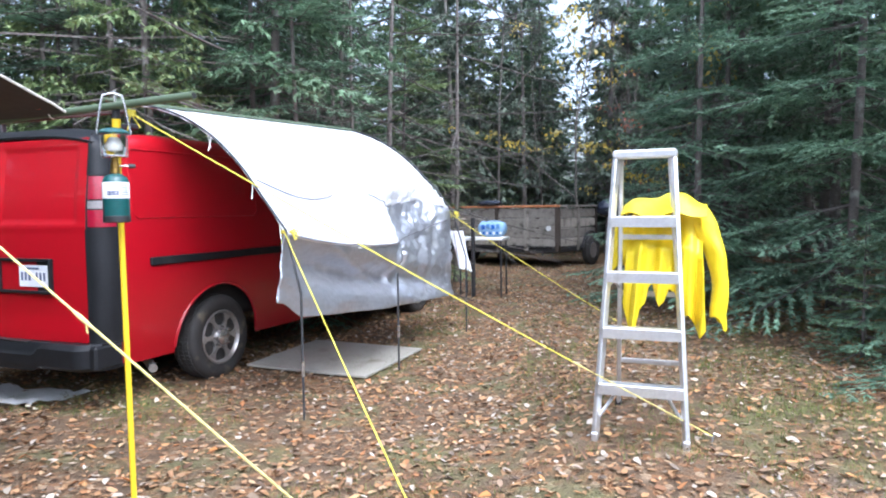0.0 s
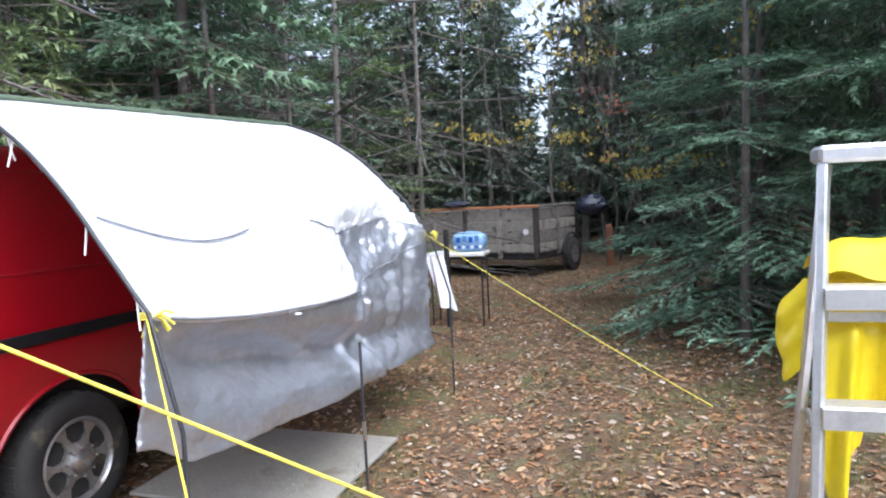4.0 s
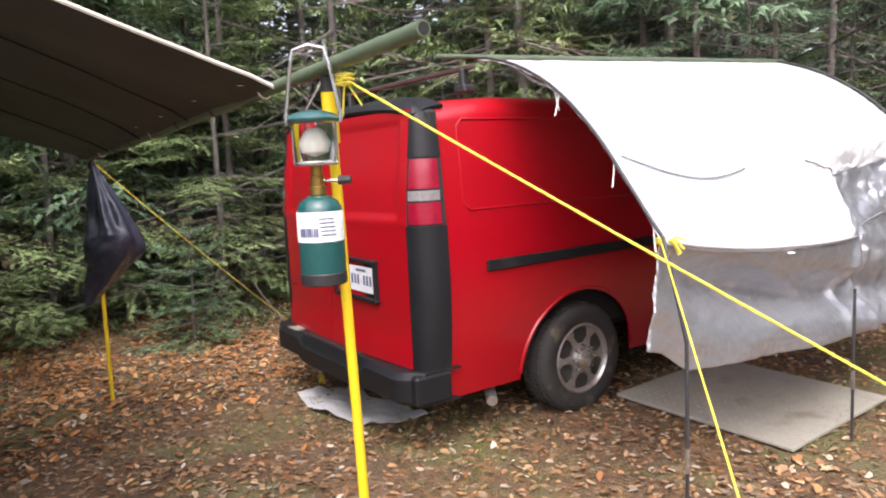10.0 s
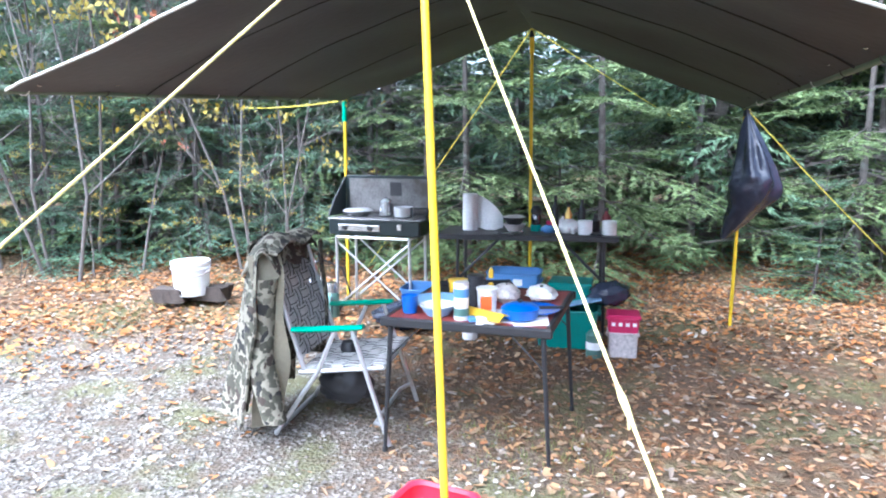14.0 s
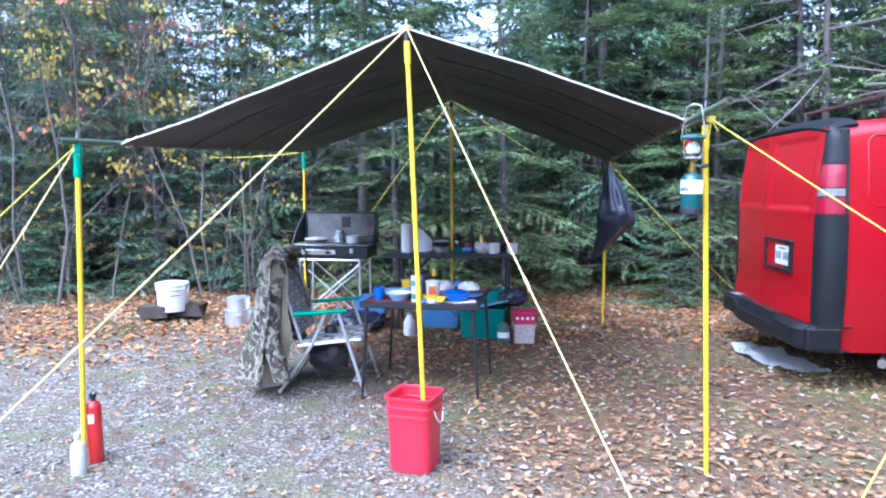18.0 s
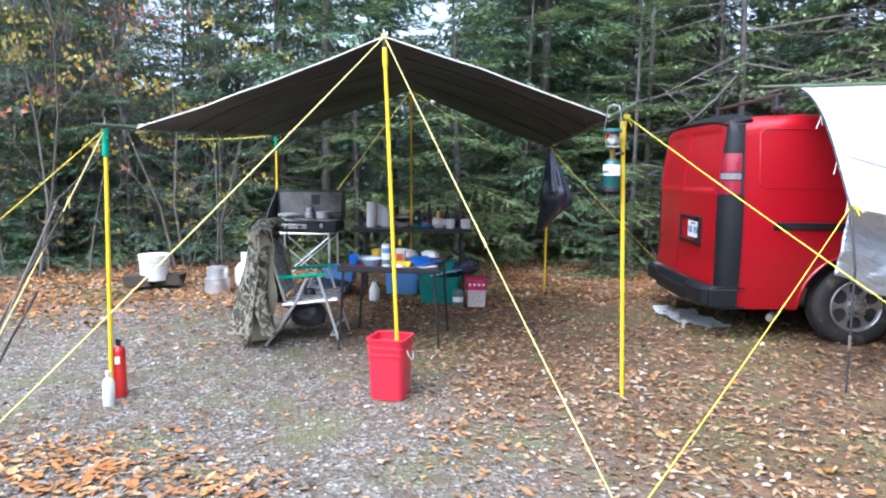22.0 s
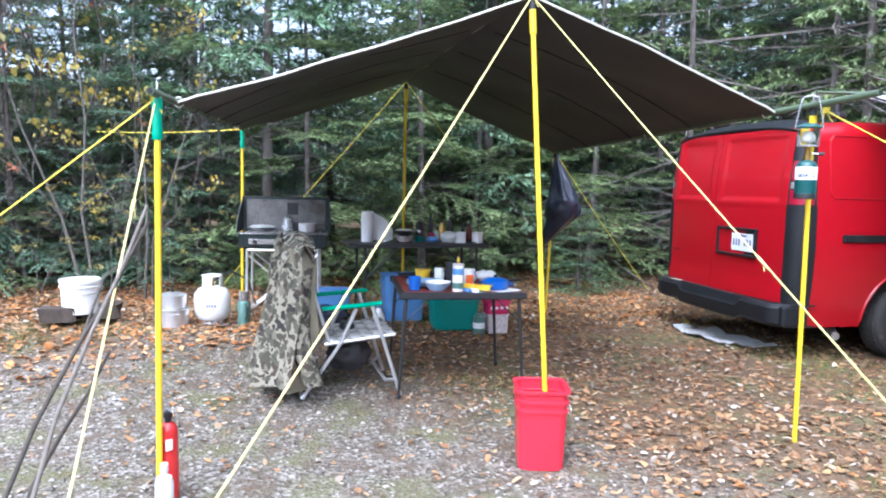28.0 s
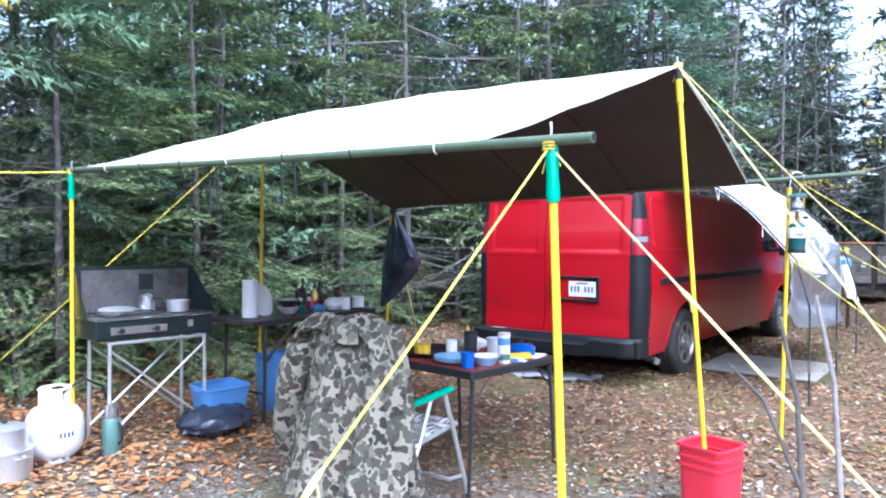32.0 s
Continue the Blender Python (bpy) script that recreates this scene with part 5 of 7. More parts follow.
CUP = [(0.03, 0.0), (0.036, 0.004), (0.042, 0.09), (0.039, 0.09), (0.034, 0.008), (0.0, 0.006)]
BOWL = [(0.04, 0.0), (0.05, 0.004), (0.085, 0.05), (0.09, 0.058), (0.086, 0.058), (0.05, 0.012), (0.0, 0.008)]
PLATE_P = [(0.07, 0.0), (0.08, 0.003), (0.12, 0.016), (0.13, 0.02), (0.128, 0.024), (0.08, 0.009), (0.0, 0.006)]
round_thing("mug", *on1(0.3, -0.31), CUP, BLUE_D, "deep blue enamel mug", "mug")
round_thing("bowl", *on1(0.31, -0.16), BOWL, WHITE_B, "white bowl with grey-blue outside", "bowl", more=(("outer_band", [(0.052, 0.003), (0.087, 0.048), (0.0885, 0.05), (0.053, 0.0025)], BLUE_L),))
for k in range(3):
    p = on1(0.12, -0.22)
    round_thing("plate", p[0], p[1], p[2] + 0.009 * k, PLATE_P, BLUE_L, "light blue plate in a stack", "plate")
can = round_thing("canister", *on1(0.345, -0.03), [(0.036, 0.0), (0.037, 0.002), (0.037, 0.17), (0.035, 0.172), (0.0, 0.172)], WHITE_B, "white canister with blue and green label", "canister", more=(("label_band", [(0.0374, 0.11), (0.0376, 0.112), (0.0376, 0.15), (0.0374, 0.152)], BLUE_M), ("lower_band", [(0.0374, 0.02), (0.0376, 0.022), (0.0376, 0.055), (0.0374, 0.057)], THERMOS), ("lid", [(0.038, 0.17), (0.0385, 0.174), (0.036, 0.182), (0.0, 0.182)], CLOUDY)))
tub = round_thing("tub", *on1(0.2, 0.06), [(0.042, 0.0), (0.045, 0.003), (0.05, 0.12), (0.0, 0.12)], WHITE_B, "white tub with an orange label", "tub", more=(("lid", [(0.053, 0.118), (0.054, 0.12), (0.053, 0.13), (0.0, 0.131)], WHITE_P),))
part("label_patch", Mesh().box((0.046, -0.01, 0.06), (0.008, 0.055, 0.07), 0.002), ORANGE, tub)
round_thing("insulated_cup", *on1(0.08, -0.03), [(0.035, 0.0), (0.038, 0.003), (0.042, 0.15), (0.044, 0.152), (0.044, 0.165), (0.03, 0.17), (0.0, 0.17)], BLACK, "black insulated travel cup", "cup")
round_thing("mustard_bottle", *on1(0.0, 0.03), [(0.026, 0.0), (0.028, 0.004), (0.028, 0.08), (0.011, 0.11), (0.0, 0.115)], YELLOW_TUB, "yellow squeeze bottle on the card table", "bottle", more=(("cap", [(0.013, 0.138), (0.013, 0.17), (0.005, 0.19), (0.0, 0.19)], YELLOW_TUB),))
round_thing("margarine_tub", *on1(-0.18, -0.2), [(0.05, 0.0), (0.055, 0.07), (0.058, 0.072), (0.058, 0.08), (0.0, 0.082)], YELLOW_TUB, "yellow margarine tub on the card table", "tub")
round_thing("tin", *on1(-0.02, -0.1), [(0.036, 0.0), (0.036, 0.11), (0.0, 0.11)], WHITE_B, "plain white tin on the card table", "tin")
round_thing("plate", *on1(0.12, 0.28), PLATE_P, BLUE_D, "deep blue enamel plate", "plate")
pan = round_thing("saucepan", on1(0.27, 0.24)[0], on1(0.27, 0.24)[1], Z1 + 0.006, [(0.07, 0.0), (0.085, 0.006), (0.092, 0.05), (0.094, 0.052), (0.07, 0.068), (0.02, 0.078), (0.0, 0.078)], BLUE_D, "blue enamel pan with lid", "pan", more=(("lid_knob", [(0.008, 0.077), (0.014, 0.085), (0.013, 0.093), (0.0, 0.096)], BLACK),))
part("pan_handle", Mesh().box((0.0, 0.15, 0.05), (0.022, 0.12, 0.012), 0.005), BLACK, pan)
paper = Mesh().slab(lambda u, v: (-0.15 + 0.3 * u, -0.17 + 0.34 * v, 0.003 + 0.006 * math.sin(u * 5) * math.sin(v * 4)), 10, 10, 0.002)
solo("paper_sheet", paper, PAPER, "sheet of white paper under the blue pan", "paper", pose(*on1(0.25, 0.2), 0, 0, -10))
fold = Mesh().slab(lambda u, v: (-0.04 + 0.09 * u, -0.12 + 0.24 * v, 0.012 + 0.03 * math.sin(math.pi * u)), 8, 6, 0.003)
solo("folded_cloth", fold, YELLOW_TUB, "folded yellow dish cloth beside the paper", "cloth", pose(*on1(0.31, 0.09), 0, 0, -50))
for k, (x, y, m, lab) in enumerate(((0.37, 0.03, BLUE_M, "blue matchbox"), (0.33, 0.015, YELLOW_TUB, "small yellow packet"), (0.36, 0.075, WHITE_B, "small white packet"))):
    solo("packet", Mesh().box((0, 0, 0.011), (0.06, 0.035, 0.02), 0.003), m, lab + " lying on the card table", "packet", pose(*on1(x, y), 0, 0, 30 * k), "packets")


def crumple(seed, sx, sy, sz, detail=3.0, low=0.0):
    """A rounded, creased bag shape standing on z = 0."""
    def fn(u, v):
        a, b = 2 * math.pi * u, math.pi * (0.04 + 0.92 * v)
        d = Vector((math.cos(a) * math.sin(b), math.sin(a) * math.sin(b), -math.cos(b)))
        n = 1 + 0.22 * noise.noise(d * detail + Vector((seed, 0, 0))) + 0.1 * noise.noise(d * detail * 3 + Vector((seed, 5, 0)))
        return (d.x * sx * n, d.y * sy * n, max((d.z * n + 0.92) * sz, low))
    return Mesh().sheet(fn, 30, 18)


solo("bread_bag", crumple(1, 0.09, 0.07, 0.05, 3), CLOUDY, "clear plastic bread bag on the card table", "bag", pose(*on1(-0.06, 0.1)), smooth=60)
solo("food_bag", crumple(4, 0.1, 0.08, 0.04, 3), WHITE_P, "crumpled white plastic bag on the card table", "bag", pose(*on1(-0.16, 0.27)), smooth=60)
tray = Mesh().slab(lambda u, v: (-0.16 + 0.32 * u, -0.22 + 0.44 * v, 0.004 + 0.03 * max(abs(2 * u - 1), abs(2 * v - 1)) ** 8), 16, 16, 0.004)
solo("tray", tray, BLACK, "dark metal tray at the back of the card table", "tray", pose(*on1(-0.25, -0.12)), smooth=60)


# ---- lawn chair and coat ----
CH = pose(*on_ground(-3.53, 1.215), 0, 0, -14)


def lawn_chair():
    c = thing("lawn_chair", CH, "aluminium lawn chair with grey woven webbing", "chair")
    for s in (-1, 1):
        x = 0.29 * s
        part("front_leg", Mesh().tube([(x, 0.1, 0.6), (x * 1.03, 0.16, 0.42), (x * 1.08, 0.29, 0.012)], 0.0125, 10), ALU, c)
        part("rear_leg", Mesh().tube([(x * 0.94, 0.0, 0.585), (x * 0.94, -0.1, 0.36), (x * 0.94, -0.34, 0.012)], 0.0125, 10), ALU, c)
        part("back_post", Mesh().tube([(x * 0.9, -0.17, 0.36), (x * 0.9, -0.25, 0.62), (x * 0.9, -0.35, 0.97), (x * 0.8, -0.362, 1.0)], 0.0125, 10), ALU, c)
        part("seat_rail", Mesh().tube([(x * 0.9, 0.25, 0.405), (x * 0.9, -0.2, 0.355)], 0.0125, 10), ALU, c)
        arm = Mesh().slab(lambda u, v: (x + (-0.027 + 0.054 * u) * (1 - 0.3 * abs(2 * v - 1) ** 4), -0.22 + 0.38 * v, 0.595 + 0.03 * v - 0.012 * (2 * u - 1) ** 2), 6, 14, 0.016)
        part("armrest", arm, GREEN_GRIP, c, "teal plastic armrest")
    part("top_tube", Mesh().tube([(-0.232, -0.362, 1.0), (0.232, -0.362, 1.0)], 0.0125, 10), ALU, c)
    part("front_tube", Mesh().tube([(-0.262, 0.25, 0.405), (0.262, 0.25, 0.405)], 0.0125, 10), ALU, c)
    part("foot_tube", Mesh().tube([(-0.27, -0.34, 0.02), (0.27, -0.34, 0.02)], 0.0125, 10), ALU, c)
    part("stretcher", Mesh().tube([(-0.305, 0.255, 0.12), (-0.25, 0.2, 0.1), (0.25, 0.2, 0.1), (0.305, 0.255, 0.12)], 0.0115, 10), ALU, c)
    for k in range(6):
        x = -0.21 + 0.084 * k
        up = Mesh().slab(lambda u, v: (x - 0.034 + 0.068 * u, -0.2 - 0.165 * v + 0.007 * math.sin(v * 7 * math.pi + k * math.pi), 0.42 + 0.57 * v), 1, 28, 0.003)
        strap = part("back_strap", up, WEB_G, c)
        for e in (-0.022, 0.022):
            mark = Mesh().slab(lambda u, v: (x + e - 0.003 + 0.006 * u, -0.197 - 0.165 * v + 0.007 * math.sin(v * 7 * math.pi + k * math.pi), 0.42 + 0.57 * v), 1, 28, 0.003)
            part("dark_stripe", mark, WEB_D, strap)
        se = Mesh().slab(lambda u, v: (x - 0.034 + 0.068 * u, -0.19 + 0.44 * v, 0.372 + 0.05 * v + 0.006 * math.sin(v * 6 * math.pi + k * math.pi)), 1, 24, 0.003)
        strap = part("seat_strap", se, WEB, c)
        for e in (-0.022, 0.022):
            mark = Mesh().slab(lambda u, v: (x + e - 0.003 + 0.006 * u, -0.19 + 0.44 * v, 0.375 + 0.05 * v + 0.006 * math.sin(v * 6 * math.pi + k * math.pi)), 1, 24, 0.003)
            part("dark_stripe", mark, WEB_D, strap)
    for k in range(7):
        t = (k + 0.5) / 7
        bk = Mesh().slab(lambda u, v: (-0.255 + 0.51 * u, -0.2 - 0.165 * (t + 0.118 * (v - 0.5)) - 0.007 * math.cos((u - 0.09) * 6.07 * math.pi + k * math.pi), 0.42 + 0.57 * (t + 0.118 * (v - 0.5))), 28, 1, 0.003)
        strap = part("back_cross_strap", bk, WEB, c)
        for e in (0.2, 0.8):
            mark = Mesh().slab(lambda u, v: (-0.255 + 0.51 * u, -0.197 - 0.165 * (t + 0.118 * (e - 0.5 + 0.08 * v)) - 0.007 * math.cos((u - 0.09) * 6.07 * math.pi + k * math.pi), 0.42 + 0.57 * (t + 0.118 * (e - 0.5 + 0.08 * v))), 28, 1, 0.003)
            part("dark_stripe", mark, WEB_D, strap)
    for k in range(6):
        y = -0.15 + 0.075 * k
        se = Mesh().slab(lambda u, v: (-0.262 + 0.524 * u, y - 0.032 + 0.064 * v, 0.376 + 0.11 * (y + 0.15) - 0.006 * math.cos((u - 0.1) * 6.2 * math.pi + k * math.pi)), 28, 1, 0.003)
        part("seat_cross_strap", se, WEB, c)
    solo("cap", Mesh().lathe([(0.05, 0.0), (0.052, 0.02), (0.04, 0.05), (0.0, 0.06)], 14), BLACK, "small black cap lying on the chair seat", "cap", pose(*(CH @ Vector((-0.02, -0.02, 0.397)))))


lawn_chair()


def coat():
    j = thing("camouflage_coat", CH, "camouflage coat draped over the lawn chair's back", "coat")

    def hang(u, v):
        a = 2 * u - 1
        if v < 0.18:
            t = v / 0.18
            y, z = -0.29 - 0.13 * t, 0.93 + 0.11 * math.sin(t * math.pi * 0.72)
        else:
            t = (v - 0.18) / 0.82
            y, z = -0.42 - 0.2 * t ** 0.8, 1.015 - 0.92 * t
        t = max(v - 0.15, 0)
        w = 0.225 + 0.15 * min(v * 1.6, 1) + 0.04 * v + 0.03 * math.sin(v * 6)
        folds = 0.045 * math.sin(u * 17 + 1.5 * v) + 0.025 * math.sin(u * 31 + 4 * v)
        curve = 0.16 * a * a * min(v * 2, 1)
        return (0.07 + a * w, y + curve - folds * (0.25 + t), z - 0.06 * a * a * (1 - v) + 0.03 * math.sin(u * 9) * v + 0.01 * noise.noise((u * 8, v * 9, 0)))

    part("body", Mesh().slab(hang, 56, 60, 0.012), CAMO, j, smooth=60)

    def sleeve(x0, y0, z0, x1, y1, z1, r, seed):
        def fn(u, v):
            a = 2 * math.pi * u
            rr = r * (1 - 0.3 * v) * (1 + 0.16 * noise.noise((math.cos(a) * 1.5, math.sin(a) * 1.5, v * 7 + seed)))
            bend = math.sin(math.pi * v)
            return (x0 + (x1 - x0) * v + rr * math.cos(a), y0 + (y1 - y0) * v + rr * math.sin(a) - 0.05 * bend, z0 + (z1 - z0) * v)
        return Mesh().sheet(fn, 18, 26)

    part("sleeve", sleeve(-0.24, -0.42, 0.9, -0.43, -0.36, 0.26, 0.095, 1), CAMO, j, smooth=60)
    part("sleeve", sleeve(0.3, -0.36, 0.86, 0.41, -0.28, 0.14, 0.085, 3), CAMO, j, smooth=60)
    part("lining_edge", Mesh().slab(lambda u, v: (0.24 + 0.09 * u + 0.03 * math.sin(v * 5) + 0.05 * v, -0.29 - 0.14 * u - 0.02 * v + 0.05 * math.sin(v * 3) + 0.012 * math.sin(v * 13), 0.97 - 0.9 * v), 6, 24, 0.01), LINING, j, "tan lining edge", smooth=60)
    part("inner_flap", Mesh().slab(lambda u, v: (-0.27 + 0.54 * u, -0.34 + 0.05 * v + 0.012 * math.sin(u * 14), 1.02 - (0.09 + 0.05 * u * u - 0.04 * math.sin(u * 9)) * v), 20, 10, 0.01), COAT_IN, j, "dark brown inside", smooth=60)
    part("collar", Mesh().slab(lambda u, v: (0.0 + 0.2 * u, -0.45 - 0.05 * v - 0.02 * math.sin(u * 3) - 0.015 * math.sin(v * 5), 1.06 - 0.1 * v - 0.03 * u - 0.02 * math.sin(u * 3)), 10, 8, 0.012), CAMO, j, "turned-down collar", smooth=60)
    part("front_panel", Mesh().slab(lambda u, v: (-0.27 + 0.09 * u + 0.015 * math.sin(v * 7), -0.26 + 0.03 * v + 0.02 * u, 0.98 - 0.5 * v), 8, 18, 0.012), CAMO, j, smooth=60)
    part("shoulder", Mesh().slab(lambda u, v: (-0.3 + 0.62 * u, -0.27 - 0.2 * v, 1.0 + 0.05 * math.sin(math.pi * v) - 0.12 * v * (2 * u - 1) ** 2 + 0.02 * math.sin(u * 11)), 24, 10, 0.012), CAMO, j, smooth=60)


coat()


# ---- camp stove ----
ST = pose(*on_ground(-5.42, 1.33), 0, 0, -22)


def stove():
    s = thing("camp_stove", ST, "dark green two-burner camp stove with open lid", "stove")
    z0, z1 = 0.675, 0.8
    part("case", Mesh().box((0, 0, (z0 + z1) / 2), (0.34, 0.78, z1 - z0), 0.012), STOVE_GREEN, s)
    part("front_panel", Mesh().box((0.175, -0.12, 0.735), (0.012, 0.36, 0.05), 0.005), CHROME, s, "bright control panel")
    for y in (-0.24, -0.02):
        part("control_knob", Mesh().tube([(0.178, y, 0.735), (0.205, y, 0.735)], 0.018, 12), BLACK, s)
    part("latch", Mesh().box((0.173, 0.22, 0.75), (0.01, 0.04, 0.05), 0.004), CHROME, s)
    part("case_edge", Mesh().box((0.0, 0, z1 + 0.003), (0.345, 0.785, 0.008), 0.003), CHROME, s)
    lid = part("lid", Mesh().box((-0.18, 0, 0.965), (0.02, 0.8, 0.33), 0.008), STOVE_GREEN, s)
    part("lid_inside", Mesh().box((-0.166, 0, 0.965), (0.006, 0.72, 0.28), 0.003), STOVE_STEEL, lid, "sooty steel lid lining")
    part("lid_label", Mesh().box((-0.161, 0.06, 1.02), (0.003, 0.1, 0.11), 0.001), BLACK, lid)
    for sy in (-1, 1):
        wing = Mesh()
        wing.add([(-0.165, sy * 0.395, 0.81), (-0.165, sy * 0.395, 1.12), (0.02, sy * 0.415, 0.93), (0.12, sy * 0.415, 0.815), (-0.165, sy * 0.4, 0.81), (-0.165, sy * 0.4, 1.12), (0.02, sy * 0.421, 0.93), (0.12, sy * 0.421, 0.815)], [(0, 1, 2, 3), (7, 6, 5, 4), (0, 3, 7, 4), (3, 2, 6, 7), (2, 1, 5, 6), (1, 0, 4, 5)])
        part("wind_wing", wing, STOVE_GREEN, s)
    grate = Mesh()
    for k in range(13):
        grate.tube([(-0.15, -0.32 + 0.0533 * k, 0.815), (0.15, -0.32 + 0.0533 * k, 0.815)], 0.003, 5)
    for x in (-0.15, 0.15):
        grate.tube([(x, -0.33, 0.815), (x, 0.33, 0.815)], 0.004, 5)
    part("grate", grate, STOVE_STEEL, s)
    for y in (-0.18, 0.18):
        part("burner", Mesh().lathe([(0.05, 0.79), (0.055, 0.8), (0.05, 0.808), (0.0, 0.808)], 18, (0, y, 0)), BLACK, s)
    st = thing("stove_stand", ST, "folding aluminium stove stand with crossed legs", "stand")
    for x in (-0.16, 0.19):
        for y in (-0.31, 0.31):
            part("leg", Mesh().tube([(x, y, 0.668), (x, y * 1.02, 0.0)], 0.012, 10), ALU, st)
    for x in (-0.16, 0.19):
        part("cross_brace", Mesh().tube([(x + 0.012, -0.31, 0.1), (x + 0.012, 0.31, 0.62)], 0.008, 8), ALU, st)
        part("cross_brace", Mesh().tube([(x - 0.012, -0.31, 0.62), (x - 0.012, 0.31, 0.1)], 0.008, 8), ALU, st)
    for y in (-0.31, 0.31):
        part("side_rail", Mesh().tube([(-0.16, y, 0.66), (0.19, y, 0.66)], 0.01, 8), ALU, st)
    part("front_rail", Mesh().tube([(0.19, -0.31, 0.66), (0.19, 0.31, 0.66)], 0.01, 8), ALU, st)


stove()
SZ = ground_z(-5.42, 1.33) + 0.8185


def on_stove(x, y):
    p = at(ST, x, y)
    return p.x, p.y, SZ


fry = round_thing("frying_pan", *on_stove(0.02, -0.2), [(0.09, 0.0), (0.1, 0.004), (0.125, 0.035), (0.13, 0.037), (0.12, 0.03), (0.095, 0.008), (0.0, 0.006)], CHROME, "steel frying pan on the stove", "pan", more=(("lid", [(0.122, 0.036), (0.1, 0.05), (0.03, 0.058), (0.0, 0.058)], ALU),))
part("handle", Mesh().box((0.19, 0.04, 0.035), (0.14, 0.02, 0.012), 0.005, Matrix.Rotation(0.3, 3, "Z")), BLACK, fry)
perc = round_thing("coffee_pot", *on_stove(-0.05, 0.02), [(0.055, 0.0), (0.06, 0.004), (0.052, 0.11), (0.054, 0.112), (0.03, 0.13), (0.0, 0.134)], CHROME, "steel coffee pot on the stove", "pot", more=(("lid_knob", [(0.01, 0.13), (0.014, 0.142), (0.0, 0.15)], BLACK),))
part("handle", Mesh().tube([(0.055, 0.02, 0.095), (0.1, 0.035, 0.09), (0.1, 0.035, 0.04), (0.058, 0.02, 0.03)], 0.006, 6), BLACK, perc)
pot2 = round_thing("saucepan", *on_stove(0.03, 0.2), [(0.065, 0.0), (0.072, 0.004), (0.075, 0.075), (0.078, 0.077), (0.072, 0.076), (0.068, 0.01), (0.0, 0.008)], ALU, "small aluminium saucepan on the stove", "pan")
part("handle", Mesh().box((0.02, 0.15, 0.065), (0.02, 0.15, 0.012), 0.005), BLACK, pot2)


# ---- long table and what stands on it ----
T2 = pose(*on_ground(-4.99, 2.44), 0, 0, -13)


def long_table():
    t = thing("folding_table", T2, "long dark folding table with black steel legs", "table")
    part("tabletop", Mesh().box((0, 0, 0.72), (0.52, 1.3, 0.028), 0.008), TABLE_DARK, t)
    part("edge_band", Mesh().box((0.262, 0, 0.716), (0.006, 1.302, 0.034), 0.002), BLACK, t)
    for y in (-0.5, 0.55):
        for x in (-0.22, 0.22):
            part("leg", Mesh().tube([(x, y, 0.706), (x, y * 1.02, 0.0)], 0.0125, 10), BLACK, t)
        part("leg_stretcher", Mesh().tube([(-0.22, y, 0.2), (0.22, y, 0.2)], 0.01, 8), BLACK, t)
        part("folding_brace", Mesh().tube([(0.2, y, 0.4), (0.2, y - math.copysign(0.3, y), 0.7)], 0.011, 8), BLACK, t)


long_table()
Z2 = ground_z(-4.99, 2.44) + 0.7345


def on2(x, y):
    p = at(T2, x, y)
    return p.x, p.y, Z2


roll = round_thing("paper_towel_roll", *on2(-0.02, -0.44), [(0.055, 0.0), (0.057, 0.002), (0.057, 0.274), (0.055, 0.276), (0.02, 0.276), (0.02, 0.0)], PAPER, "standing roll of white paper towel", "paper roll")
part("loose_sheet", Mesh().slab(lambda u, v: (-0.055 + 0.09 * math.sin(u * 2.2), 0.02 + 0.23 * u, 0.265 * v * (1 - 0.62 * u * u) + 0.004 + 0.01 * math.sin(u * 8) * (1 - v)), 16, 10, 0.0015), PAPER, roll, smooth=60)
round_thing("bowl", *on2(0.02, -0.1), BOWL, CLOUDY, "grey bowl on the long table", "bowl")
p = on2(0.02, -0.1)
round_thing("bowl", p[0], p[1], Z2 + 0.05, BOWL, BLACK, "dark bowl stacked on the grey bowl", "bowl", more=(("lid", [(0.088, 0.058), (0.05, 0.07), (0.0, 0.072)], CLOUDY),))
lt = round_thing("table_lantern", *on2(-0.02, 0.06), [(0.04, 0.0), (0.042, 0.003), (0.042, 0.045), (0.034, 0.05), (0.0, 0.05)], TEAL, "teal battery lantern on the long table", "lantern", more=(("globe", [(0.034, 0.05), (0.036, 0.12), (0.03, 0.13)], GLASS_DARK), ("cap", [(0.04, 0.13), (0.042, 0.16), (0.02, 0.19), (0.0, 0.19)], BLACK)))
for x, y, r, h, m, lab in ((-0.14, 0.2, 0.026, 0.26, BLACK, "tall black bottle"), (-0.1, 0.3, 0.03, 0.2, BRASS, "amber oil bottle"), (-0.15, 0.4, 0.03, 0.23, BLACK, "dark glass bottle"), (-0.05, 0.5, 0.035, 0.13, BLACK, "dark jar"), (-0.1, 0.58, 0.035, 0.17, BADGE, "brown sauce bottle"), (-0.12, 0.26, 0.03, 0.12, WHITE_B, "white shaker")):
    round_thing("bottle", *on2(x, y), [(r * 0.95, 0.0), (r, 0.004), (r, h * 0.6), (r * 0.4, h * 0.78), (r * 0.4, h * 0.9), (0.0, h * 0.9)], m, lab + " on the long table", "bottle", more=(("cap", [(r * 0.45, h * 0.88), (r * 0.45, h), (0.0, h)], BLACK),))
for y in (0.42, 0.59):
    round_thing("toilet_roll", *on2(0.12, y), [(0.05, 0.0), (0.052, 0.002), (0.052, 0.098), (0.05, 0.1), (0.02, 0.1), (0.02, 0.0)], PAPER, "white toilet roll on the long table", "paper roll")
